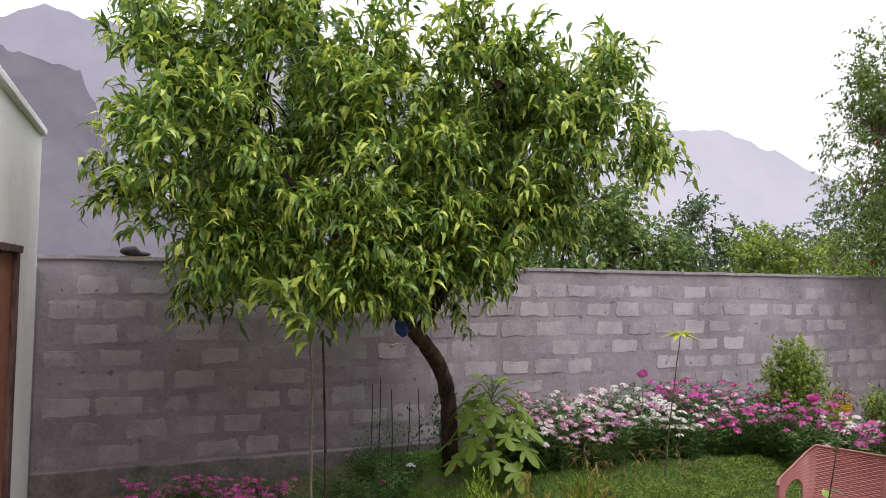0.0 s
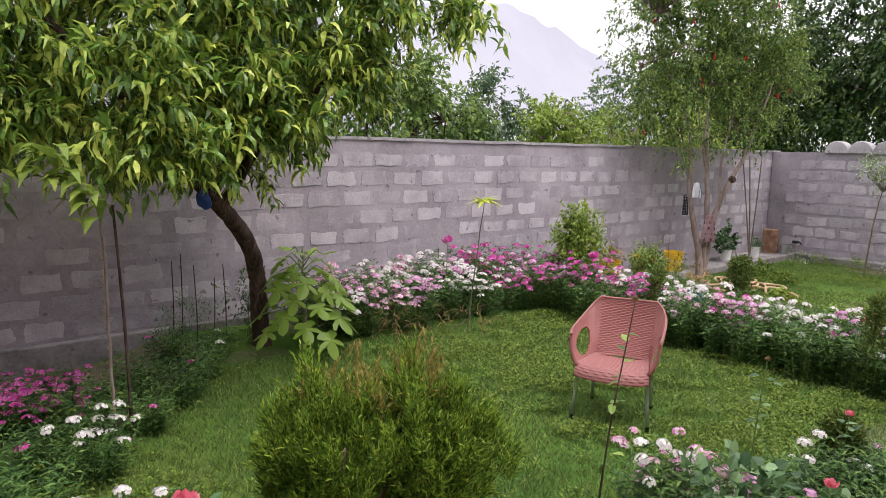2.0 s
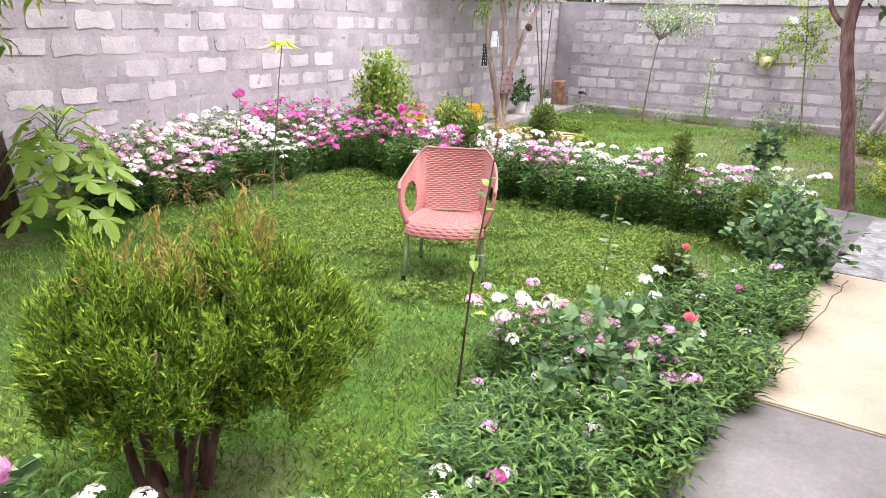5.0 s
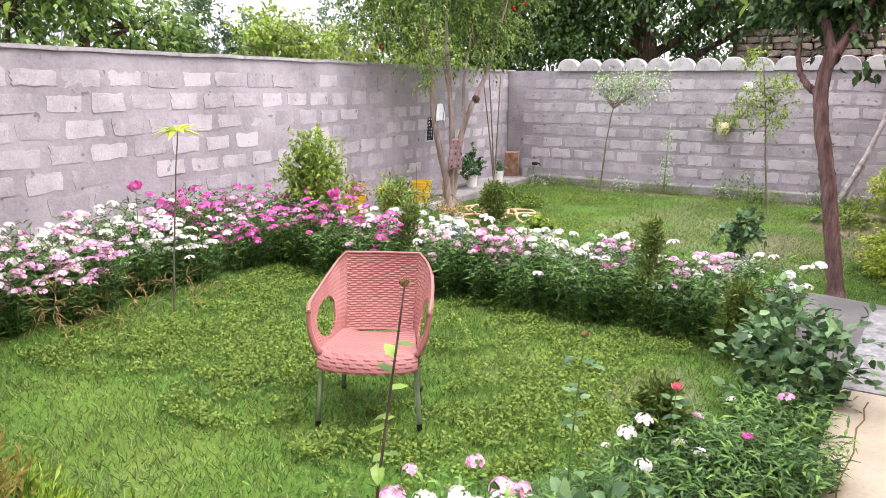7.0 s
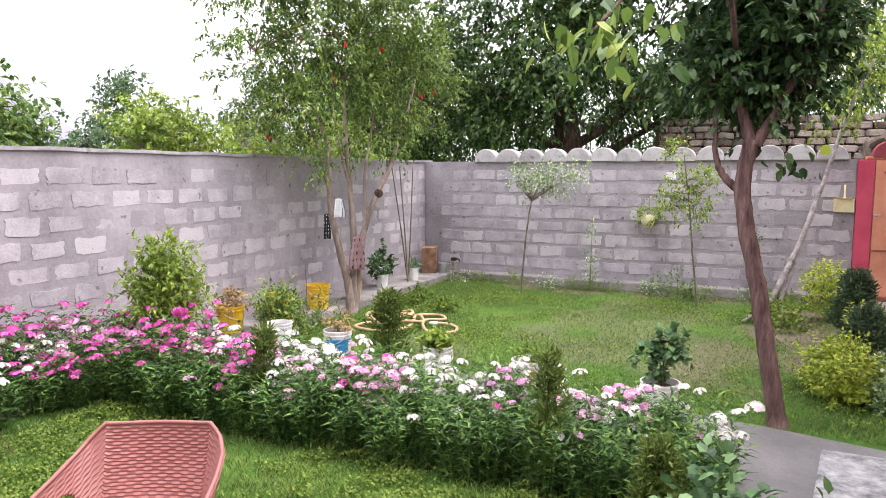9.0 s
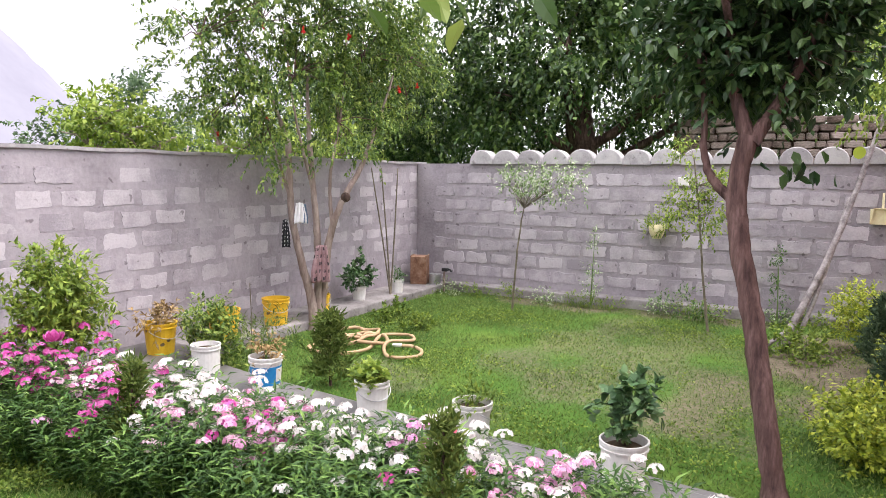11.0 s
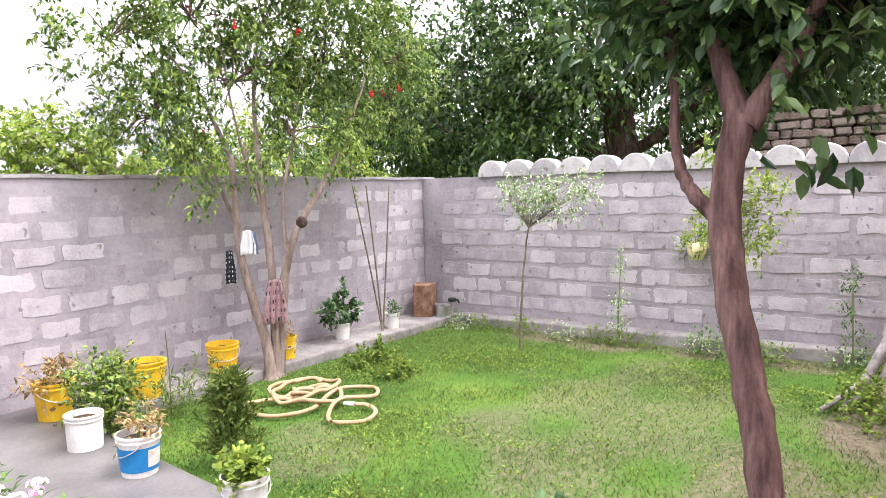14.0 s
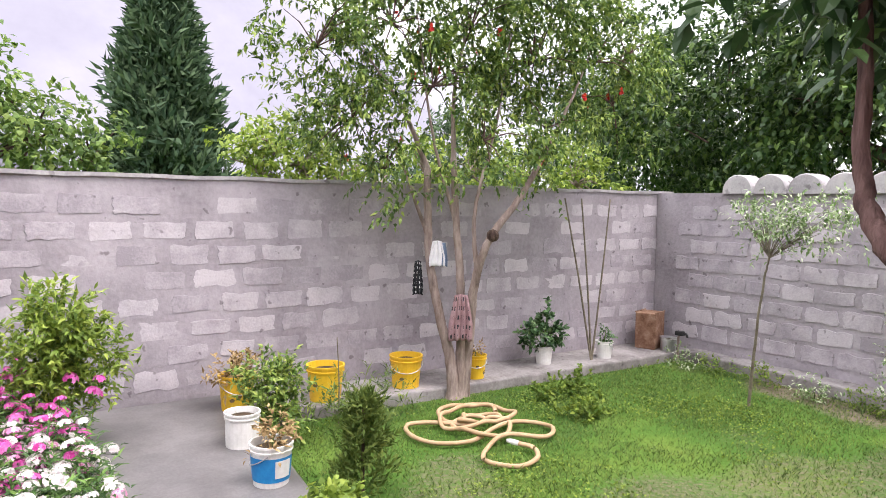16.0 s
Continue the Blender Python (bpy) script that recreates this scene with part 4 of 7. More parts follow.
tagged(child("hanging_branch", leaf_mesh("hanging_branch", P, unit(rand_dirs(n) * 0.7 + np.array([0, 0, -0.8])), unit(rand_dirs(n) * 0.6 + np.array([0, 0, 1])), 0.09, 0.05, M["pom_leaf"], BROAD), plum, "young green leaves on a long branch", inv), kind="stuff")
n = 16
P = np.stack([np.full(n, -5.5) + 0.05 * rng.normal(size=n), -5.62 - 0.45 * rng.random(n), 1.93 + 0.035 * rng.normal(size=n)], -1)
tagged(child("low_shoot", leaf_mesh("low_shoot", P, unit(rand_dirs(n) * 0.6 + np.array([0, -0.3, -0.8])), rand_dirs(n), 0.10, 0.055, M["dark_leaf"], BROAD), plum, at=inv), kind="stuff")

# pale leaning trunk near the gate
LEAN = [(-0.95, -6.75, 2.9, 0.32), (-0.9, -6.95, 3.4, 0.40), (-0.8, -6.55, 3.3, 0.38), (-1.0, -6.45, 2.65, 0.26), (-0.8, -7.1, 3.9, 0.4)]
lean, inv = tree("leaning_tree", (-1.62, -5.68, 0.0), [([(-1.97, -5.66, -0.03), (-1.80, -5.82, 0.30), (-1.52, -6.07, 0.9), (-1.25, -6.30, 1.6), (-1.0, -6.58, 2.6), (-0.9, -6.85, 3.3)], 0.048, 0.018)],
                 [([(-1.93, -5.66, -0.02), (-1.78, -5.88, 0.2), (-1.48, -6.1, 0.9), (-1.2, -6.28, 1.65)], 0.028, 0.02), ([(-2.15, -5.50, 0.02), (-2.0, -5.62, 0.10), (-1.84, -5.8, 0.25)], 0.02, 0.024)], M["bark_white"], "slender leaning tree with whitish bark")
me, starts, tips = crown_sprays("crown", LEAN, 300, 9, 0.24, 0.075, 0.032, M["lime_leaf"], 0.5, LANCE, 0.9, 0.3, 0.6)
child("crown", me, lean, "light green leaves", inv)


# mulberry and others beyond the walls
def far_tree(name, base, lobes, trunk_pts, r0, shoots, per, leaf, mat, bark, label, shape=CHEAP, inner=0.45, limbs=()):
    t, inv2 = tree(name, base, [(trunk_pts, r0, r0 * 0.6)], list(limbs), bark, label, 8)
    me2, st, tp = crown_sprays("crown", lobes, shoots, per, leaf * 4.5, leaf, leaf * 0.55, mat, 0.4, shape, 0.9, inner, 0.5, 10, leaf * 1.1)
    child("crown", me2, t, at=inv2)
    a2, b2 = nearest_twigs(st, [l[:3] for l in lobes], 60)
    tagged(child("branchwork", tube_mesh("branchwork", twig_lines(a2, b2, 0.02, 0.006), bark, 4), t, at=inv2), kind="stuff")
    return t


MUL = [(3.6, 1.6, 4.0, 1.9), (4.2, -0.6, 5.0, 2.0), (4.2, -3.4, 4.9, 1.9), (2.2, -1.8, 4.2, 1.2), (5.2, 3.8, 4.0, 2.0), (3.6, -6.4, 4.5, 1.5), (2.2, 0.9, 2.9, 1.0), (3.2, 3.2, 2.8, 1.3), (2.8, -4.6, 3.7, 0.9), (4.6, 6.0, 3.4, 1.5), (6.5, -1.5, 3.0, 1.6), (6.8, -4.5, 3.0, 1.5), (6.2, 1.5, 2.6, 1.6), (2.6, -0.6, 3.4, 0.8), (7.5, 4.5, 3.0, 2.0), (3.8, -2.2, 6.6, 1.8)]
far_tree("mulberry_tree", (4.2, -1.6, 0.0), MUL, [(4.2, -1.6, -0.05), (4.15, -1.6, 1.5), (4.1, -1.55, 2.6), (4.1, -1.4, 3.6)], 0.42, 8800, 12, 0.135, M["mulberry_leaf"], M["bark_dark"], "huge dark mulberry tree behind the block wall",
         limbs=[([(4.1, -1.5, 2.3), (3.8, -0.6, 2.9), (3.6, 0.8, 3.6)], 0.13, 0.05), ([(4.1, -1.6, 2.4), (4.0, -2.6, 3.0), (4.1, -3.8, 4.2)], 0.13, 0.05), ([(4.1, -1.5, 2.8), (3.0, -1.6, 3.5), (2.4, -1.8, 4.4)], 0.12, 0.05), ([(4.1, -1.9, 2.0), (4.3, -2.9, 2.6), (3.8, -4.4, 3.4)], 0.12, 0.05)])
far_tree("orchard_tree", (-7.7, 1.7, 0.0), [(-7.7, 1.7, 2.65, 0.65), (-8.5, 1.6, 2.45, 0.6), (-7.0, 1.75, 2.4, 0.55), (-7.8, 1.7, 3.1, 0.45), (-6.5, 1.8, 2.2, 0.4)], [(-7.7, 1.7, -0.05), (-7.7, 1.7, 1.2), (-7.65, 1.7, 2.4)], 0.10, 760, 12, 0.095, M["orchard_leaf"], M["bark_dark"], "rounded green orchard tree just behind the wall")
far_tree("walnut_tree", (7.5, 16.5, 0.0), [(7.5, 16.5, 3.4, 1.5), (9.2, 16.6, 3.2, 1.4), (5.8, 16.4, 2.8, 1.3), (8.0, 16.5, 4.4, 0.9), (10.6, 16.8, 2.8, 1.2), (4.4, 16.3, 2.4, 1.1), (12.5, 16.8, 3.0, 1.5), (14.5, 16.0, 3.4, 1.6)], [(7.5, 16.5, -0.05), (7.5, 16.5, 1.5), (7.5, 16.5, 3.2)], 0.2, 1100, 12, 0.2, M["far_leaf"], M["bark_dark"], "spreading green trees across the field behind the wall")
far_tree("young_tree", (-4.6, 1.8, 0.0), [(-4.7, 1.8, 2.15, 0.42), (-4.2, 1.85, 2.3, 0.40), (-3.7, 1.8, 2.2, 0.40), (-4.5, 1.8, 2.45, 0.25)], [(-4.6, 1.8, -0.05), (-4.6, 1.8, 1.0), (-4.5, 1.85, 2.1)], 0.06, 420, 11, 0.085, M["lime_leaf"], M["bark_pale"], "bright yellow-green young tree behind the wall")
far_tree("young_tree", (-2.0, 2.2, 0.0), [(-2.2, 2.2, 2.2, 0.55), (-1.4, 2.3, 2.3, 0.6), (-0.5, 2.2, 2.3, 0.6), (-3.0, 2.1, 2.1, 0.4), (0.4, 2.0, 2.2, 0.6)], [(-2.0, 2.2, -0.05), (-2.0, 2.2, 1.0), (-1.9, 2.2, 2.1)], 0.06, 560, 11, 0.09, M["lime_leaf"], M["bark_pale"], "bright yellow-green young tree behind the wall")
far_tree("walnut_tree", (9.0, -9.0, 0.0), [(9, -8, 4.2, 2.0), (9.5, -11, 4.5, 2.3), (9.5, -5.5, 4.0, 1.8), (9.5, -14, 4.5, 2.4), (8.5, -9.5, 6.0, 1.6), (11, -2.5, 3.5, 2.0)], [(9.0, -9.0, -0.05), (9.0, -9.0, 1.6), (9.0, -9.0, 4)], 0.25, 1500, 12, 0.19, M["mulberry_leaf"], M["bark_dark"], "large green trees standing beyond the gate")


def cypress(base, height, radius, label, dense=1.0, mat="cypress_leaf", spray=0.22):
    """A conifer: a leader with tiers of upswept sprays, ragged at the edge."""
    t = thing("cypress_tree", pose(*base), label, "tree")
    child("trunk", tube_mesh("trunk", [([(0, 0, -0.05), (0, 0, height * 0.5), (0, 0, height * 0.97)], [radius * 0.10, radius * 0.07, 0.01])], M["bark_dark"], 7), t)
    n = int(2600 * dense)
    loose = 1.0 if radius > 0.4 else 1.5
    f = rng.random(n) ** 0.85
    ang = rng.random(n) * 2 * math.pi
    edge = radius * (1 - f) ** (0.75 if loose == 1.0 else 0.45) * (0.80 + 0.55 * loose * np.sin(ang * 3 + f * 17) * rng.random(n)) + 0.10 * (loose - 1) * radius
    rr = edge * (0.35 + 0.75 * rng.random(n) ** 0.5)
    z = height * (0.06 + 0.94 * f)
    out = np.stack([np.cos(ang), np.sin(ang), np.zeros(n)], -1)
    P = out * rr[:, None] + np.stack([np.zeros(n), np.zeros(n), z], -1)
    ax = unit(out * 0.55 + np.array([0, 0, 0.85]) + 0.35 * rng.normal(size=(n, 3)))
    PP, AA = [], []
    for k in range(6):
        PP.append(P + ax * (spray * 0.28 * k))
        AA.append(unit(ax + 0.55 * rng.normal(size=(n, 3))))
    PP, AA = np.vstack(PP), np.vstack(AA)
    child("crown", leaf_mesh("crown", PP, AA, rand_dirs(len(PP)), spray * (0.7 + 0.6 * rng.random(len(PP))), spray * 0.28, M[mat], CHEAP), t)
    return t


cypress((-3.2, 15.2, 0), 7.5, 1.95, "broad dark green cypress standing behind the wall", 1.5, spray=0.42)
cypress((-8.45, 21.2, 0), 14.5, 0.85, "tall narrow dark cypress far behind the wall", 1.6, spray=0.3)
cypress((-11.3, 30.9, 0), 15.6, 0.6, "tall narrow dark cypress far behind the wall", 1.0, spray=0.3)
cypress((-8.8, 31.0, 0), 5.0, 0.45, "small dark spire of a cypress far behind the wall", 0.6, spray=0.3)
cypress((-5.38, -2.28, 0), 0.60, 0.145, "bushy soft conifer at the lawn's edge", 0.17, "conifer_leaf", 0.06)
cypress((-7.66, -4.62, 0), 0.78, 0.08, "small narrow conifer among the flowers", 0.11, "conifer_leaf", 0.05)
cypress((-7.52, -2.45, 0.02), 0.68, 0.075, "small narrow conifer among the flowers", 0.10, "conifer_leaf", 0.05)
cypress((-2.4, -6.66, 0), 0.68, 0.17, "dark clipped conifer beside the gate path", 0.35, spray=0.07)
cypress((-4.0, -6.60, 0), 0.52, 0.12, "dark clipped conifer beside the gate path", 0.28, spray=0.07)
cypress((-7.95, -5.28, 0), 0.46, 0.10, "small yellowish conifer at the bed's end", 0.2, "conifer_leaf", 0.05)
cypress((-9.65, -5.15, 0), 0.40, 0.09, "small narrow conifer in the flower bed", 0.2, "conifer_leaf", 0.05)


# ---- thuja bush ----
def thuja():
    t = thing("thuja_bush", pose(-12.35, -4.10, 0.0), "clipped round thuja bush with browned top", "shrub")
    lobes = [(-0.22, 0.17, 0.66, 0.28), (-0.37, 0.28, 0.60, 0.21), (-0.29, 0.0, 0.58, 0.23), (-0.10, 0.25, 0.60, 0.24), (0.23, -0.16, 0.67, 0.29), (0.38, -0.26, 0.60, 0.24), (0.13, -0.29, 0.50, 0.25), (0.33, 0.0, 0.62, 0.26), (0.36, -0.2, 0.46, 0.22), (-0.36, 0.2, 0.46, 0.22), (-0.03, -0.10, 0.50, 0.24), (0.06, 0.06, 0.48, 0.26)]
    dry = [(0.0, 0.02, 0.80, 0.13), (-0.05, 0.06, 0.84, 0.11), (0.20, -0.12, 0.88, 0.12), (0.30, -0.06, 0.86, 0.10), (-0.26, 0.2, 0.90, 0.10)]
    for nm, n, mat, top in (("foliage", 19000, "thuja_leaf", False), ("dry_foliage", 260, "thuja_brown", True)):
        P, d = shell_points([(a * 0.75 + 0.085, b * 0.75 - 0.064, c, r * 0.79) for a, b, c, r in (dry if top else lobes)], n, 0.6 if not top else 0.8)
        P[:, 2] = np.minimum(P[:, 2], 0.93 + 0.06 * rng.random(n))
        if top:
            P[:, 2] = np.where(P[:, 2] < 0.6, P[:, 2] + 0.2, P[:, 2])
            P[:, 2] = np.minimum(P[:, 2], 0.93 + 0.05 * rng.random(n))
        P[:, 2] = np.maximum(P[:, 2], 0.27 + 0.14 * rng.random(n))
        clump = rng.integers(0, max(60, n // 34), n)
        centre, cd = P[clump], d[clump]
        push = 0.12 * (rng.random(n) - 0.5)
        P = centre + cd * push[clump][:, None] + rng.normal(size=(n, 3)) * np.array([0.016, 0.016, 0.038])
        ax = unit(cd * 0.5 + np.array([0, 0, 0.95]) + 0.28 * rng.normal(size=(n, 3)))
        PP, AA = [], []
        for k in range(8):
            PP.append(P + ax * (0.009 * k))
            AA.append(unit(ax + 0.30 * rng.normal(size=(n, 3))))
        PP, AA = np.vstack(PP), np.vstack(AA)
        child(nm, leaf_mesh(nm, PP, AA, rand_dirs(len(PP)), 0.036 * (0.7 + 0.6 * rng.random(len(PP))), 0.0072, M[mat], CHEAP), t)
    for k in range(7):
        a2 = k * 0.9
        e = (0.30 * math.cos(a2) + 0.10, 0.26 * math.sin(a2) - 0.08, 0.7)
        line = bend([(0.10 * math.cos(a2), 0.08 * math.sin(a2), -0.03), (0.17 * math.cos(a2), 0.14 * math.sin(a2), 0.25), e], 6, 0.006)
        child("stem", tube_mesh("stem", [(line, np.linspace(0.026, 0.006, len(line)))], M["bark_brown"], 6, 0.2), t)
    for k in range(16):
        q, w = random.uniform(-0.14, 0.12), random.uniform(-0.1, 0.1)
        line = bend([(0.03 * math.cos(k), 0.03 * math.sin(k), 0.35), (0.6 * q + 0.07, -0.4 * q + 0.5 * w - 0.05, 0.65), (q + 0.10, -0.75 * q + w - 0.08, random.uniform(0.74, 0.90))], 5, 0.008)
        child("twig", tube_mesh("twig", [(line, np.linspace(0.007, 0.002, len(line)))], M["bark_pale"], 5), t, "dry bare twig" if k == 0 else "")


thuja()


# ---- herbs and flowers ----
FLORET = (np.array([(0, 0, 0)] + [(0.5 * math.cos(a) * r, 0.5 * math.sin(a) * r, 0.06) for a, r in zip(np.arange(10) * math.pi / 5, [1, 0.62] * 5)]), np.array([(0, 1 + i, 1 + (i + 1) % 10) for i in range(10)]))


def pink_plant(height, spread, stems, heads):
    """A sweet-william clump: the mesh of its foliage, and the places of its flower heads."""
    ang, rr = rng.random(stems) * 6.283, spread * np.sqrt(rng.random(stems))
    foot = np.stack([np.cos(ang) * rr * 0.6, np.sin(ang) * rr * 0.6, np.zeros(stems)], -1)
    h = height * (0.58 + 0.52 * rng.random(stems))
    tip = np.stack([np.cos(ang) * rr * 1.15, np.sin(ang) * rr * 1.15, h], -1)
    P, A = [], []
    for k in range(9):
        f = 0.08 + 0.85 * k / 8
        base = foot + (tip - foot) * f
        for s in (0, math.pi):
            a2 = ang + k * 1.57 + s + 0.5 * rng.normal(size=stems)
            A.append(unit(np.stack([np.cos(a2), np.sin(a2), 0.45 + 0.2 * rng.normal(size=stems)], -1)))
            P.append(base)
    P, A = np.vstack(P), np.vstack(A)
    n = len(P)
    V1, F1 = leaves_arrays(P, A, np.tile([0, 0, 1.0], (n, 1)) + 0.2 * rng.normal(size=(n, 3)), 0.075 * (0.7 + 0.6 * rng.random(n)), 0.017, LANCE)
    side = np.stack([-np.sin(ang), np.cos(ang), np.zeros(stems)], -1) * 0.003
    V2 = np.stack([foot - side, foot + side, tip], 1).reshape(-1, 3)
    F2 = np.arange(stems * 3).reshape(-1, 3) + len(V1)
    fol = np_mesh("foliage", np.vstack([V1, V2]), np.vstack([F1, F2]), M["herb_leaf"])
    return fol, [tuple(float(c) for c in q) for q in tip[:heads]]


def head_mesh(petal, head_r, per=22):
    """One dome of florets."""
    d = rand_dirs(per)
    d[:, 2] = np.abs(d[:, 2]) * 0.9 + 0.3
    d = unit(d)
    axis = unit(np.cross(d, rand_dirs(per)))
    V3, F3 = leaves_arrays(d * (head_r * np.array([1, 1, 0.5])) - np.array([0, 0, head_r * 0.2]), axis, d, 0.031, 0.031, FLORET)
    return np_mesh("flower_head", V3, F3, M[petal])


SHAPES = [pink_plant(0.46, 0.24, 38, 16) for _ in range(4)]
SPARSE = [pink_plant(0.40, 0.22, 52, 1) for _ in range(3)]
THIN = [pink_plant(0.46, 0.22, 46, 8) for _ in range(3)]
HEADS = {key: [head_mesh("petal_" + key, 0.040 + 0.004 * q) for q in range(3)] for key in ("white", "pink", "magenta", "mixed")}
BUDS = head_mesh("clover", 0.02, 12)
WORDS = {"white": "white-flowered sweet william clump in the bed", "pink": "pink-flowered sweet william clump in the bed", "magenta": "magenta-flowered sweet william clump in the bed", "mixed": "pink and white sweet william clump in the bed", "green": "leafy green sweet william clump in the bed"}


def plant(key, x, y, s, group, tall=1.0, heads=99):
    fol, spots = random.choice(SPARSE if key == "green" else THIN if key == "thin" else SHAPES)
    key = "white" if key == "thin" else key
    t = thing("flowering_plant", pose(x, y, float(ground_z(x, y)) - 0.01, 0, 0, random.uniform(0, 360)), WORDS[key], "flower", group)
    t.scale = (s, s, s * tall)
    child("foliage", fol, t)
    hk = random.choice(["white", "white", "magenta", "pink"]) if key == "green" else key
    if key == "green" and random.random() < 0.55:
        for q in spots:
            child("bud_cluster", BUDS, t, at=pose(*q))
        spots = []
    for q in spots[:heads]:
        child("flower_head", random.choice(HEADS[hk]), t, at=pose(*q, random.uniform(-14, 14), random.uniform(-14, 14), random.uniform(0, 360)) @ Matrix.Scale(random.uniform(0.78, 1.14), 4))


# bed along the north wall
x = -10.45
while x < -7.15:
    u = (x + 10.45) / 3.3
    for row, yy in enumerate((-0.92, -0.62, -0.36)):
        if u < 0.12:
            key = random.choice(["pink", "mixed", "white"])
        elif u < 0.45:
            key = random.choice(["white", "white", "mixed", "pink"])
        elif u < 0.62:
            key = random.choice(["pink", "mixed", "white", "white", "white"])
        else:
            key = random.choice(["magenta", "magenta", "pink", "magenta", "white"])
        plant(key, x + random.uniform(-0.08, 0.08), yy + random.uniform(-0.07, 0.07) - 0.32 * max(0, u - 0.75) / 0.25, random.uniform(0.9, 1.12), "flowers in the north bed", 1.0 + 0.25 * row / 2)
    x += 0.31
# bend and bed along the potted walk
y = -1.35
while y > -5.45:
    u = (-1.35 - y) / 4.1
    for xx in (-7.62 - 0.04 * u, -7.38, -7.13):
        if xx < -7.5:
            plant("green", xx + random.uniform(-0.05, 0.05), y + random.uniform(-0.07, 0.07), random.uniform(0.95, 1.1), "flowers beside the potted walk", 1.15)
            continue
        if u < 0.25:
            key = random.choice(["magenta", "pink", "mixed", "white"])
        elif u < 0.62:
            key = random.choice(["white", "thin", "mixed", "thin", "white"])
        else:
            key = random.choice(["thin", "green", "mixed", "green", "thin"])
        plant(key, xx + random.uniform(-0.07, 0.07), y + random.uniform(-0.07, 0.07), random.uniform(0.95, 1.1), "flowers beside the potted walk", 1.12)
    y -= 0.27
for px, py, s, key in ((-7.4, -3.3, 0.95, "magenta"), (-7.45, -3.5, 0.9, "pink"), (-7.3, -2.1, 1.0, "magenta"), (-7.5, -2.25, 0.95, "magenta"), (-7.5, -1.6, 1.05, "magenta"), (-7.45, -1.3, 1.1, "magenta"), (-7.1, -1.35, 1.1, "magenta"), (-7.15, -4.15, 0.9, "pink"), (-7.1, -4.95, 0.85, "pink")):
    plant(key, px, py, s, "flowers beside the potted walk", 1.28)
# bed beside the cement walk
def bed_front(x):
    return np.interp(x, [-11.6, -10.6, -9.6, -9.0, -8.4], [-4.72, -4.66, -4.95, -5.36, -5.45])


x = -11.75
while x < -8.9:
    back = -5.45 - 0.12 * (x + 11.75)
    front = float(bed_front(x)) - 0.12
    for q in range(4):
        yy = front + (back - front) * q / 3
        low = 0.62 if q == 0 else 1.0
        if x > -9.5 and q % 2:
            continue
        plant("green" if random.random() < 0.94 else random.choice(["thin", "pink"]), x + random.uniform(-0.1, 0.1), yy + random.uniform(-0.06, 0.06), random.uniform(0.7, 0.95) * low, "flowers beside the cement walk")
    x += 0.27
for px, py, s, key in ((-10.95, -4.85, 0.9, "thin"), (-10.8, -4.92, 0.9, "mixed"), (-10.98, -4.72, 0.8, "mixed")):
    plant(key, px, py, s, "flowers beside the cement walk", 1.15)
for px, py, s, key, heads in ((-12.0, -5.12, 0.8, "white", 3), (-11.85, -5.28, 0.75, "magenta", 2), (-12.1, -5.32, 0.72, "magenta", 2), (-11.66, -5.34, 0.75, "white", 3), (-12.45, -4.95, 0.75, "white", 4), (-11.3, -5.3, 0.8, "white", 2), (-10.2, -5.2, 0.85, "white", 3), (-9.9, -5.3, 0.8, "white", 2)):
    plant(key, px, py, s, "flowers beside the cement walk", 1.0, heads)
# west bed
for k in range(15):
    plant("magenta", -13.95 + 1.15 * random.random(), -1.75 + 0.85 * random.random(), random.uniform(0.62, 0.8), "flowers in the west bed", 0.95)
for px, py in ((-13.0, -1.75), (-12.75, -1.45), (-12.5, -1.25), (-12.25, -1.55), (-11.95, -1.2), (-11.7, -0.9), (-12.1, -0.85), (-13.3, -2.2), (-13.05, -2.45), (-12.6, -1.9), (-13.6, -2.5), (-13.45, -2.9)):
    plant(random.choice(["green", "green", "white"]), px, py, random.uniform(0.7, 0.95), "flowers in the west bed")
for px, py in ((-13.45, -3.75), (-13.15, -3.65), (-13.3, -4.05), (-13.0, -3.95), (-13.65, -4.0), (-12.95, -4.35), (-13.3, -4.4), (-13.55, -4.45)):
    plant("white", px, py, random.uniform(0.85, 1.0), "flowers in the west bed")


def shrub(name, base, lobes, shoots, per, shoot, leaf, width, mat, label, shape=LANCE, stems=5, droop=0.1, category="shrub", stem_mat="stem_green"):
    t = thing(name, pose(*base), label, category)
    me2, st, tp = crown_sprays("foliage", lobes, shoots, per, shoot, leaf, width, M[mat], droop, shape, 0.8, 0.3, -0.1)
    child("foliage", me2, t)
    for k in range(stems):
        l = lobes[k % len(lobes)]
        line = bend([(random.uniform(-0.03, 0.03), random.uniform(-0.03, 0.03), -0.02), (l[0] * 0.4, l[1] * 0.4, l[2] * 0.5), (l[0], l[1], l[2] + l[3] * 0.4)], 4)
        child("stem", tube_mesh("stem", [(line, np.linspace(0.008, 0.003, len(line)))], M[stem_mat], 5), t)
    return t


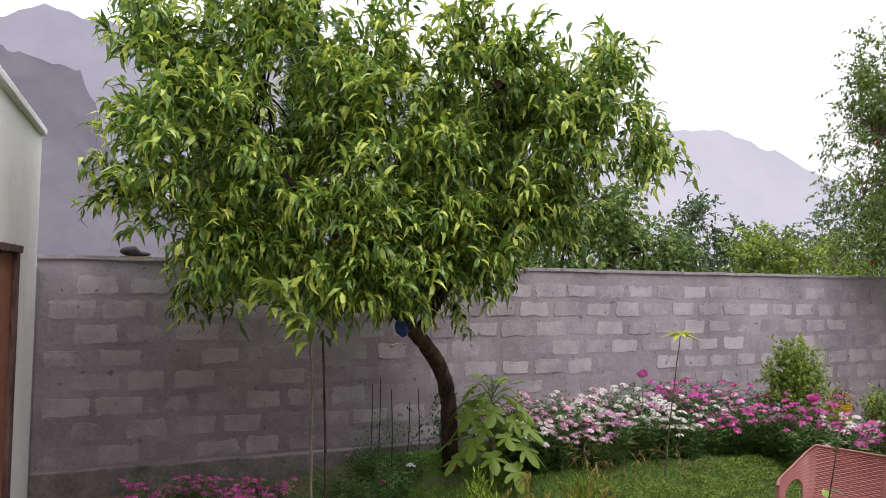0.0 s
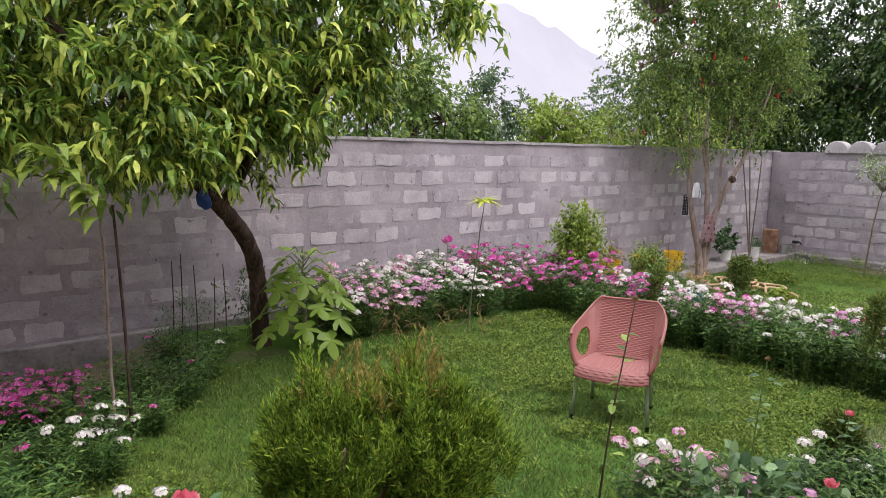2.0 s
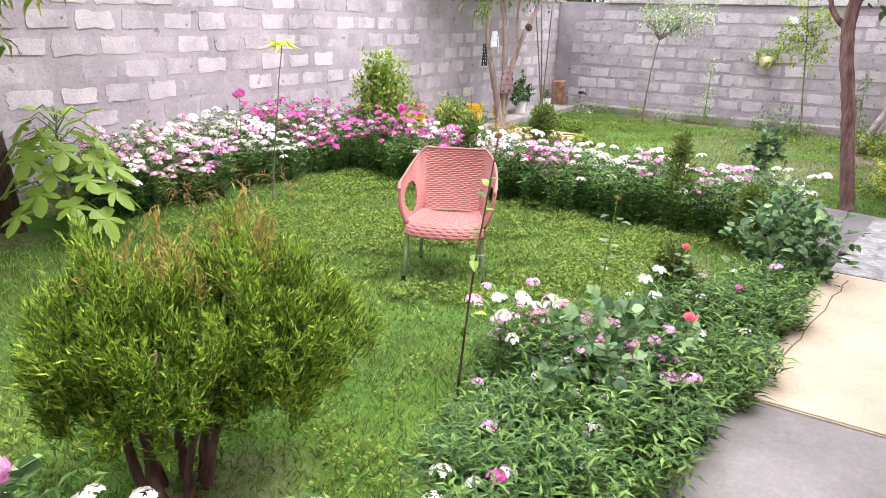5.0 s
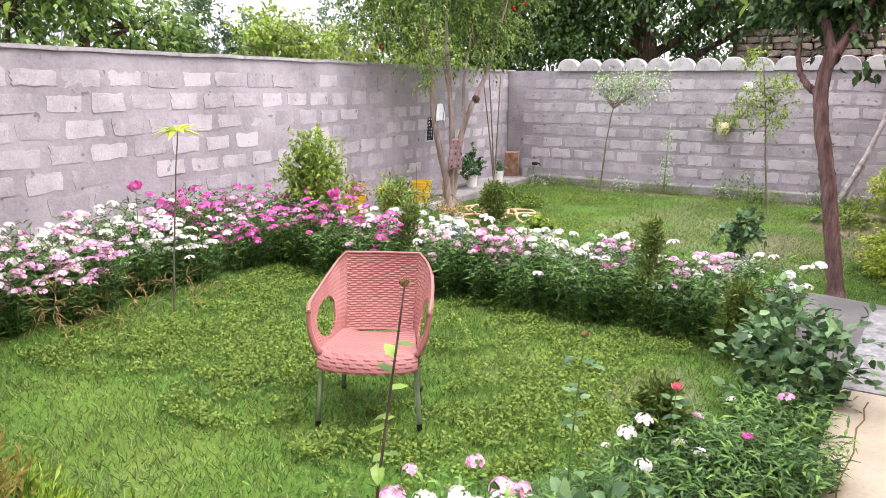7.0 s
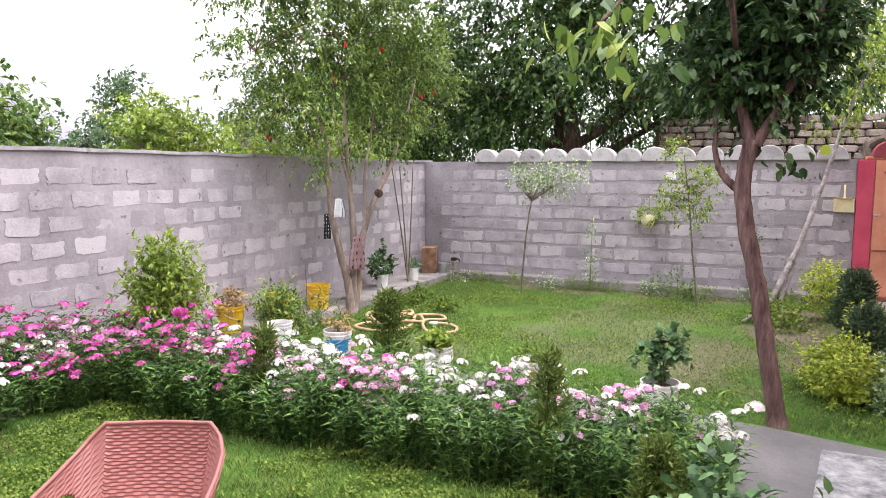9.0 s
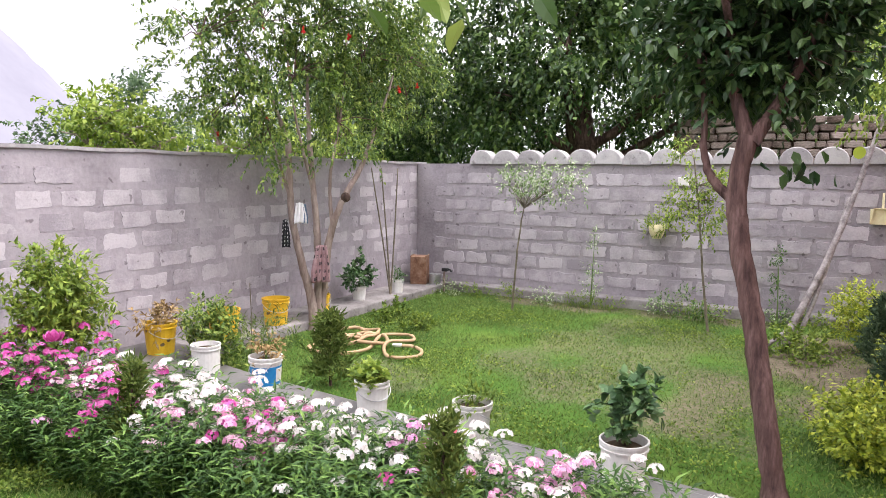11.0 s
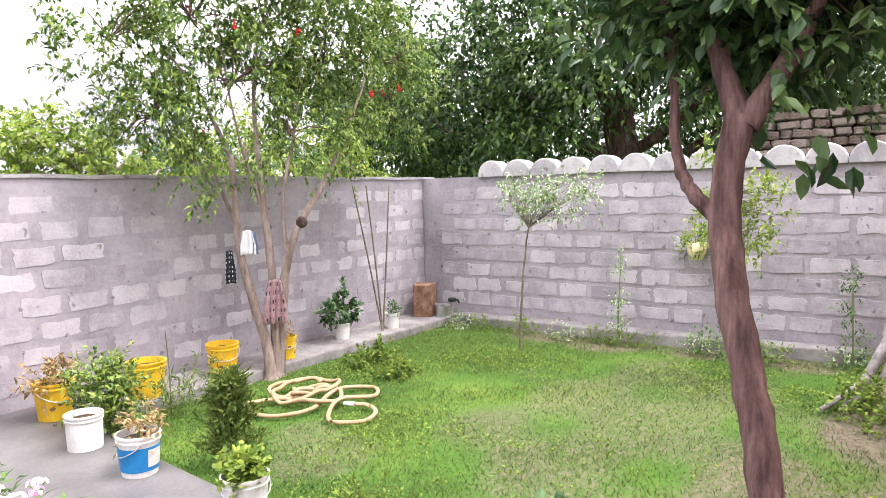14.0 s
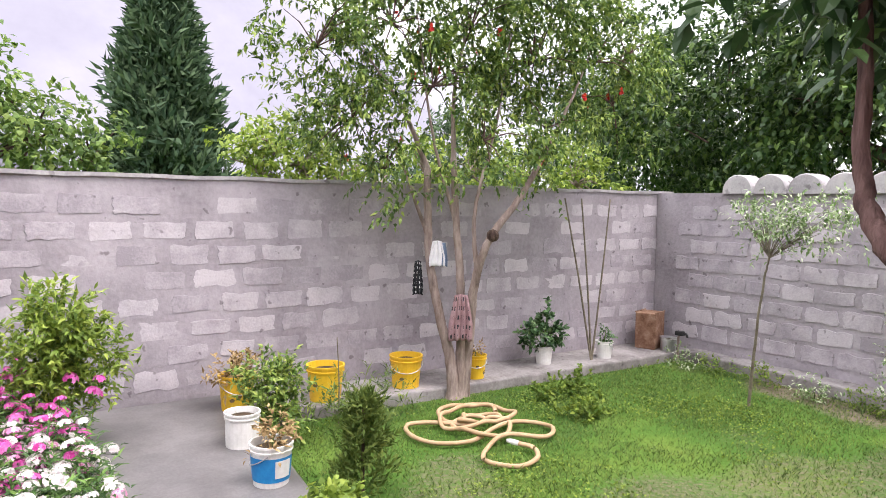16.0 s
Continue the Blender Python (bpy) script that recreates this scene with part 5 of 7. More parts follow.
shrub("bright_shrub", (-7.0, -0.95, 0.08), [(-0.08, 0.0, 0.75, 0.26), (0.12, 0.05, 0.7, 0.25), (0.0, 0.0, 1.0, 0.18), (-0.05, 0.02, 0.5, 0.25)], 620, 9, 0.13, 0.066, 0.026, "lime_leaf", "upright light green shrub in the flower bed")
shrub("golden_shrub", (-1.55, -6.47, 0.0), [(0, 0, 0.34, 0.22), (0.12, 0.06, 0.48, 0.2), (-0.14, 0.1, 0.42, 0.2), (0.1, -0.1, 0.30, 0.2)], 380, 9, 0.13, 0.045, 0.022, "yellow_leaf", "golden-leaved shrub beside the gate path")
shrub("golden_shrub", (-4.95, -6.30, 0.0), [(0, 0, 0.16, 0.20), (0.22, 0.08, 0.20, 0.18), (-0.22, -0.02, 0.15, 0.17), (0.32, -0.08, 0.26, 0.15), (0.05, -0.12, 0.2, 0.17)], 640, 9, 0.10, 0.042, 0.024, "yellow_leaf", "low golden-leaved shrub beside the path")
shrub("golden_shrub", (-3.0, -6.72, 0.0), [(0, 0, 0.2, 0.17), (0.12, 0.0, 0.28, 0.14)], 220, 9, 0.10, 0.042, 0.022, "yellow_leaf", "golden-leaved shrub beside the gate path")
for k in range(13):
    for row in range(2):
        shrub("hedge_plant", (-2.0 - 0.27 * k, -6.93 + 0.01 * k + 0.17 * row, 0.0), [(0, 0, 0.09, 0.12), (0.10, 0.03, 0.11, 0.11), (-0.10, -0.02, 0.10, 0.11)], 75, 8, 0.08, 0.04, 0.026, "pale_leaf", "low white-variegated groundcover edging the gate path", BROAD, 3)
shrub("rose_bush", (-8.62, -5.68, 0.0), [(0, 0, 0.24, 0.22), (0.1, 0.08, 0.40, 0.17), (-0.16, 0.05, 0.36, 0.17), (0.12, -0.08, 0.30, 0.2), (-0.2, 0.1, 0.2, 0.18)], 125, 7, 0.16, 0.075, 0.05, "rose_leaf", "leafy rose bush beside the marbled slab", BROAD)
shrub("rose_bush", (-11.05, -5.25, 0.0), [(0, 0, 0.28, 0.16), (0.25, -0.02, 0.34, 0.15), (-0.18, 0.05, 0.28, 0.15), (0.4, -0.05, 0.28, 0.15)], 52, 7, 0.15, 0.068, 0.05, "rose_leaf", "leafy rose bush in the flower bed", BROAD)
shrub("rose_bush", (-13.25, -4.3, 0.0), [(0, 0, 0.3, 0.18), (0.1, 0.02, 0.38, 0.16)], 50, 7, 0.14, 0.07, 0.05, "rose_leaf", "rose bush with coral blooms in the bed", BROAD)
shrub("weed_patch", (-2.6, -1.15, 0.0), [(0, 0, 0.04, 0.14), (0.3, 0.05, 0.05, 0.15), (-0.28, -0.08, 0.05, 0.13), (0.12, -0.2, 0.03, 0.12)], 130, 8, 0.06, 0.045, 0.03, "clover", "patch of leafy weeds at the lawn's edge", BROAD, 3)
shrub("weed_patch", (-3.0, -1.85, 0.0), [(0, 0, 0.02, 0.14), (0.2, 0.1, 0.02, 0.12), (-0.15, 0.12, 0.02, 0.12)], 80, 8, 0.05, 0.045, 0.032, "clover", "patch of broad dark weeds in the lawn", BROAD, 3)
for k in range(11):
    shrub("weed_tuft", (-0.46 - 0.12 * random.random(), -1.0 - 0.5 * k + random.uniform(-0.15, 0.15), 0.0), [(0, 0, 0.07, 0.1), (0.04, 0.14, 0.08, 0.1), (0.02, -0.13, 0.05, 0.09)], 42, 7, 0.1, 0.045, 0.02, "clover" if k % 3 else "pale_leaf", "tuft of weeds along the foot of the wall", LANCE, 3)
shrub("weed_patch", (-2.0, -5.95, 0.0), [(0, 0, 0.07, 0.25), (-0.35, 0.0, 0.07, 0.22), (0.3, 0.05, 0.07, 0.22), (-0.1, 0.25, 0.06, 0.2)], 260, 8, 0.10, 0.04, 0.028, "clover", "leafy weeds round the leaning tree's foot", BROAD, 3)
shrub("weed_patch", (-4.7, -0.85, 0.0), [(0, 0, 0.1, 0.22), (-0.4, -0.2, 0.08, 0.2), (0.35, 0.1, 0.08, 0.18)], 90, 9, 0.16, 0.09, 0.014, "grass", "tuft of tall grass beside the ledge", LANCE, 3)
shrub("weed_patch", (-0.75, -4.55, 0.0), [(0, 0, 0.2, 0.2), (0.1, 0.3, 0.15, 0.15), (-0.05, -0.2, 0.12, 0.15)], 70, 8, 0.14, 0.05, 0.02, "herb_leaf", "straggling weeds at the foot of the wall", LANCE, 4)
for k, (wx, wy) in enumerate(((-0.55, -3.2), (-0.5, -5.6))):
    shrub("climbing_weed", (wx, wy, 0.0), [(0.05, 0, 0.25, 0.12), (0.12, 0.02, 0.55, 0.1), (0.2, 0.03, 0.85, 0.08), (0.24, 0.04, 1.05 - 0.3 * k, 0.06)], 60, 7, 0.09, 0.045, 0.018, "pale_leaf" if k == 0 else "herb_leaf", "thin pale climbing weed against the wall", LANCE, 4)
shrub("potherb", (-11.9, -0.75, 0.06), [(0, 0, 0.3, 0.2), (0.15, 0.0, 0.25, 0.2)], 60, 9, 0.2, 0.06, 0.008, "rose_leaf", "grey-green spiky herb against the wall", LANCE, 6)
shrub("red_shrub", (-11.25, -0.5, 0.12), [(0, 0, 0.45, 0.2), (0.1, -0.05, 0.3, 0.2)], 60, 8, 0.14, 0.05, 0.02, "dark_leaf", "dark leafy shrub at the peach tree's foot")
shrub("dry_tuft", (-9.55, -1.15, 0.02), [(0, 0, 0.1, 0.2), (0.5, -0.08, 0.08, 0.2), (-0.4, 0.05, 0.16, 0.2)], 60, 8, 0.2, 0.12, 0.008, "dry_leaf", "bleached dry stalks lying along the bed", LANCE, 3, 0.6, stem_mat="stick")


# ---- fig sapling with its large lobed leaves ----
def fig():
    t = thing("fig_sapling", pose(-10.95, -1.02, 0.04), "young fig plant with large lobed leaves", "plant")
    stem_line = bend([(0, 0, -0.03), (0.02, 0, 0.35), (0.0, 0.02, 0.7), (0.02, 0.0, 0.95)], 6)
    child("stem", tube_mesh("stem", [(stem_line, np.linspace(0.022, 0.008, len(stem_line)))], M["bark_pale"], 7), t)
    lob = [(0.0, 0.0), (0.20, -0.08), (0.40, 0.04), (0.42, 0.14), (0.20, 0.27), (0.42, 0.36), (0.56, 0.52), (0.48, 0.58), (0.18, 0.46), (0.22, 0.66), (0.16, 0.86), (0.0, 1.0)]
    ring = lob + [(-x2, y2) for x2, y2 in lob[-2:0:-1]]
    V = [(0, 0.34, 0.05)] + [(x2 * 0.95, y2, -0.12 * y2 * y2 - 0.18 * x2 * x2) for x2, y2 in ring]
    F = [(0, 1 + i, 1 + (i + 1) % len(ring)) for i in range(len(ring))]
    leaf = py_mesh("leaf", V, F, M["fig_leaf"])
    for k in range(42):
        f = 0.22 + 0.78 * (k / 41) ** 0.9
        ang = k * 2.4
        z = 0.95 * f
        reach = 0.34 * (1.15 - f * 0.75) + 0.04
        px, py = math.cos(ang) * reach, math.sin(ang) * reach
        dip = -random.uniform(15, 55) if f < 0.9 else random.uniform(0, 35)
        child("petiole", tube_mesh("petiole", [([(0.0, 0.0, z - 0.05), (px * 0.6, py * 0.6, z + 0.06), (px, py, z + 0.02)], [0.006, 0.005, 0.004])], M["stem_green"], 5), t)
        s = random.uniform(0.20, 0.29) * (1.0 if f < 0.85 else 0.75)
        child("leaf", leaf, t, at=pose(px, py, z + 0.02, 0, 0, math.degrees(ang) - 90) @ pose(0, 0, 0, dip, random.uniform(-20, 20), random.uniform(-20, 20)) @ Matrix.Scale(s, 4))


fig()


# ---- saplings, stakes and single stems ----
def sapling(name, base, pts, r0, lobes, shoots, leaf, width, mat, label, bark="stick", per=8):
    t = thing(name, pose(*base), label, "sapling")
    inv2 = Matrix.Translation([-c for c in base])
    line = bend(pts, 8, 0.004)
    child("stem", tube_mesh("stem", [(line, np.linspace(r0, r0 * 0.5, len(line)))], M[bark], 6, 0.15), t, at=inv2)
    if lobes:
        me2, st, tp = crown_sprays("crown", lobes, shoots, per, 0.15, leaf, width, M[mat], 0.2, LANCE, 0.8, 0.2, 0.1)
        child("crown", me2, t, at=inv2)
        a2, b2 = nearest_twigs(st, line[len(line) // 2:], min(50, shoots))
        tagged(child("branchwork", tube_mesh("branchwork", twig_lines(a2, b2, 0.004, 0.002, 0.02), M["stick"], 4), t, at=inv2), kind="stuff")
    return t


sapling("sapling", (-1.33, -2.32, 0), [(-1.33, -2.32, -0.03), (-1.34, -2.36, 0.6), (-1.35, -2.43, 1.2), (-1.35, -2.47, 1.42)], 0.016, [(-1.35, -2.53, 1.66, 0.17), (-1.35, -2.88, 1.75, 0.22), (-1.33, -2.28, 1.78, 0.17), (-1.35, -3.18, 1.85, 0.15), (-1.35, -2.63, 1.85, 0.14)], 230, 0.055, 0.022, "pale_leaf", "thin-stemmed sapling with a flat pale crown")
sapling("sapling", (-1.50, -4.91, 0), [(-1.50, -4.91, -0.03), (-1.47, -4.81, 0.7), (-1.45, -4.74, 1.4), (-1.43, -4.64, 2.1)], 0.016, [(-1.45, -4.81, 1.3, 0.16), (-1.45, -4.61, 1.7, 0.16), (-1.43, -4.91, 1.75, 0.14), (-1.43, -4.56, 2.15, 0.13), (-1.40, -4.51, 1.45, 0.14), (-1.43, -4.96, 1.55, 0.14)], 250, 0.055, 0.024, "lime_leaf", "slim green sapling tied before the wall")
sapling("dracaena", (-9.23, -1.35, 0.04), [(-9.23, -1.35, -0.03), (-9.25, -1.47, 0.7), (-9.28, -1.62, 1.44)], 0.009, None, 0, 0, 0, "lime_leaf", "single tall stem with a tuft of yellow-green leaves")
top = bpy.data.objects["dracaena"]
n = 15
ang = np.arange(n) * 2.4
AX = unit(np.stack([np.cos(ang), np.sin(ang), 0.55 - 0.05 * np.arange(n)], -1))
child("leaf_tuft", leaf_mesh("leaf_tuft", np.tile([-0.05, -0.27, 1.40], (n, 1)), AX, np.tile([0, 0, 1.0], (n, 1)), 0.20, 0.045, M["yellow_leaf"], LANCE), top)
sapling("staked_sapling", (-12.82, -1.95, 0.0), [(-12.82, -1.95, -0.03), (-12.86, -2.05, 0.7), (-12.93, -2.3, 1.35), (-13.02, -2.55, 1.66)], 0.011, None, 0, 0, 0, "lime_leaf", "bare thorny stem with a tuft of pale leaves on top", "bark_pale")
n = 48
f = rng.random(n)
PP = np.stack([-0.18 - 0.26 * f + 0.03 * rng.normal(size=n), -0.6 + 0.05 * rng.normal(size=n), 1.62 + 0.28 * f + 0.05 * rng.normal(size=n)], -1)
child("leaf_tuft", leaf_mesh("leaf_tuft", PP, unit(rand_dirs(n) * np.array([1, 1, 0.5]) + np.array([-0.3, -0.2, 0.1])), np.tile([0, 0, 1.0], (n, 1)), 0.18, 0.07, M["lime_leaf"], ARCH), bpy.data.objects["staked_sapling"])
f = rng.random(60)
th = np.stack([-0.02 - 0.1 * f * f + 0.012 * rng.normal(size=60), -0.36 * f * f + 0.012 * rng.normal(size=60), 0.3 + 1.05 * f], -1)
child("side_shoots", leaf_mesh("side_shoots", th, unit(rand_dirs(60) * np.array([1, 1, 0.3])), rand_dirs(60), 0.04, 0.008, M["dry_leaf"], LANCE), bpy.data.objects["staked_sapling"])


def stake(base, tip, r, label, mat="stick"):
    t = thing("garden_stake", pose(*base), label, "stake")
    line = bend([(0, 0, -0.03), ((tip[0] - base[0]) * 0.5 + 0.01, (tip[1] - base[1]) * 0.5, (tip[2] - base[2]) * 0.5), (tip[0] - base[0], tip[1] - base[1], tip[2] - base[2])], 6)
    child("stick", tube_mesh("stick", [(line, np.linspace(r, r * 0.7, len(line)))], M[mat], 6, 0.1), t)


stake((-12.72, -1.95, 0.0), (-12.78, -1.95, 1.55), 0.011, "dark wooden stake stuck in the bed", "bark_dark")
stake((-4.95, -0.95, 0.0), (-4.98, -0.97, 0.75), 0.006, "thin stick standing in the grass")
for px, py, h in ((-12.0, -0.62, 0.95), (-11.92, -0.6, 1.0), (-11.8, -0.66, 0.9), (-11.62, -0.55, 0.75), (-11.45, -0.45, 0.85)):
    stake((px, py, 0.08), (px + random.uniform(-0.03, 0.03), py, h), 0.006, "dark upright flower spike of a spent herb", "bark_dark")
for k, (tx, ty) in enumerate(((-2.03, -0.45), (-1.33, -0.45), (-1.78, -0.45))):
    stake((-1.6, -0.5, LEDGE), (tx, ty, 1.95), 0.013, "long bare curved shoot leaning on the wall")


def rose_stem(base, top, leaf_mat, bloom, label, bloom_r=0.03, cane="stem_green", cane_r=0.006):
    t = thing("rose_plant", pose(*base), label, "rose")
    d = np.array(top) - np.array(base)
    line = bend([(0, 0, -0.02), (d[0] * 0.45 - 0.015, d[1] * 0.45, d[2] * 0.5), tuple(d)], 6)
    child("stem", tube_mesh("stem", [(line, np.linspace(cane_r, 0.4 * cane_r, len(line)))], M[cane], 5), t)
    n2 = 16
    f = 0.35 + 0.6 * rng.random(n2)
    P2 = d[None] * f[:, None] + 0.02 * rng.normal(size=(n2, 3))
    child("leaves", leaf_mesh("leaves", P2, unit(rand_dirs(n2) * np.array([1, 1, 0.3])), np.tile([0, 0, 1.0], (n2, 1)), 0.065, 0.04, M[leaf_mat], BROAD), t)
    if bloom:
        n3 = 22
        d3 = rand_dirs(n3)
        d3[:, 2] = np.abs(d3[:, 2])
        P3 = d[None] + d3 * bloom_r * 0.35
        child("bloom", leaf_mesh("bloom", P3, unit(d3 + np.array([0, 0, 0.7])), unit(d3 + 0.01), bloom_r * 1.5, bloom_r * 1.2, M[bloom], BROAD), t)


rose_stem((-11.34, -4.68, 0), (-11.26, -4.79, 1.26), "fig_leaf", "dry_leaf", "tall dark rose cane with a few pale leaves and a bud", 0.014, "bark_dark", 0.007)
rose_stem((-10.35, -4.95, 0), (-10.3, -4.98, 0.85), "rose_leaf", "dry_leaf", "tall thin rose stem with a withered bud", 0.015)
rose_stem((-10.7, -5.45, 0), (-10.7, -5.5, 0.46), "rose_leaf", "petal_rose", "short rose stem with a small coral bloom", 0.025)
rose_stem((-9.9, -5.25, 0), (-9.85, -5.25, 0.52), "rose_leaf", "petal_rose", "short rose stem with a small coral bloom", 0.02)
for bx, by, bz, r in ((-13.16, -4.22, 0.60, 0.046), (-13.4, -4.42, 0.56, 0.048), (-13.32, -4.5, 0.52, 0.046), (-13.02, -4.30, 0.52, 0.04)):
    rose_stem((bx + 0.04, by + 0.05, 0), (bx, by, bz), "rose_leaf", "petal_rose" if r > 0.045 else "petal_pink", "rose stem with a large coral bloom", r)
rose_stem((-7.05, -4.28, 0), (-6.98, -4.3, 0.45), "herb_leaf", "petal_rose", "short stem with a crimson bloom at the walk's edge", 0.03)
rose_stem((-9.0, -0.75, 0.1), (-9.05, -0.8, 0.92), "herb_leaf", "petal_magenta", "tall stem with a crimson bloom", 0.05)
rose_stem((-7.35, -1.45, 0.1), (-7.38, -1.5, 0.7), "herb_leaf", "petal_magenta", "tall stem with a crimson bloom", 0.05)


# ---- grass ----
def grass(name, n, x0, x1, y0, y1, h, w, label, keep, mat="grass"):
    x2, y2 = x0 + (x1 - x0) * rng.random(n), y0 + (y1 - y0) * rng.random(n)
    ok = keep(x2, y2) & (rng.random(n) > bare_amount(x2, y2) * 1.15)
    x2, y2 = x2[ok], y2[ok]
    n = len(x2)
    tuft = np.array([noise.noise((a2 * 1.6, b2 * 1.6, 3.0)) for a2, b2 in zip(x2, y2)])
    P = np.stack([x2, y2, ground_z(x2, y2) - 0.012], -1)
    ax = unit(np.stack([0.7 * rng.normal(size=n), 0.7 * rng.normal(size=n), np.ones(n)], -1))
    hh = h * (0.55 + 0.7 * rng.random(n)) * (1 + 0.5 * tuft)
    up = rand_dirs(n)
    tagged(new(name, leaf_mesh(name, P, ax, up, hh, w, M[mat], BLADE)), label, "grass", kind="stuff")


def front_lawn(x2, y2):
    return (y2 > bed_front(x2) - 0.1) & (x2 < -7.5 - 0.05 * (y2 + 3)) & (y2 < -1.05 - 0.25 * np.clip(-11.5 - x2, 0, 1))


def back_lawn(x2, y2):
    return (x2 > -5.72 - 0.06 * np.clip(-1.2 - y2, 0, 5)) & (y2 > -6.75) & (y2 < -0.67) & (x2 < -0.3)


grass("grass_front", 130000, -14.3, -7.4, -5.6, -0.8, 0.05, 0.006, "uneven green lawn grass", front_lawn)
grass("grass_back", 120000, -6.1, -0.3, -6.8, -0.5, 0.034, 0.006, "uneven green lawn grass", back_lawn)


def weeds(name, n, x0, x1, y0, y1, keep, label, limit=0.12):
    x2, y2 = x0 + (x1 - x0) * rng.random(n), y0 + (y1 - y0) * rng.random(n)
    patch = np.array([noise.noise((a2 * 0.8, b2 * 0.8, 9.0)) + 0.7 * noise.noise((a2 * 4.5, b2 * 4.5, 4.0)) for a2, b2 in zip(x2, y2)])
    ok = keep(x2, y2) & (patch + 0.12 * rng.normal(size=n) > limit) & (rng.random(n) > 0.8 * bare_amount(x2, y2))
    x2, y2 = x2[ok], y2[ok]
    n = len(x2)
    P = np.stack([x2, y2, ground_z(x2, y2) + 0.015 + 0.025 * rng.random(n)], -1)
    ax = unit(np.stack([rng.normal(size=n), rng.normal(size=n), 0.7 * np.ones(n)], -1))
    tagged(new(name, leaf_mesh(name, P, ax, np.tile([0, 0, 1.0], (n, 1)) + 0.5 * rng.normal(size=(n, 3)), 0.024 * (0.6 + 0.7 * rng.random(n)), 0.018, M["clover"], CHEAP)), label, "weeds", kind="stuff")


weeds("lawn_weeds_front", 70000, -10.4, -7.5, -5.0, -1.2, front_lawn, "broad-leaved yellow-green weeds in the lawn", 0.12)
weeds("lawn_weeds_west", 30000, -14.2, -10.2, -5.2, -1.2, front_lawn, "broad-leaved green weeds in the lawn", 0.38)
weeds("lawn_weeds_back", 60000, -5.8, -0.4, -6.6, -0.7, back_lawn, "broad-leaved green weeds in the lawn", 0.3)


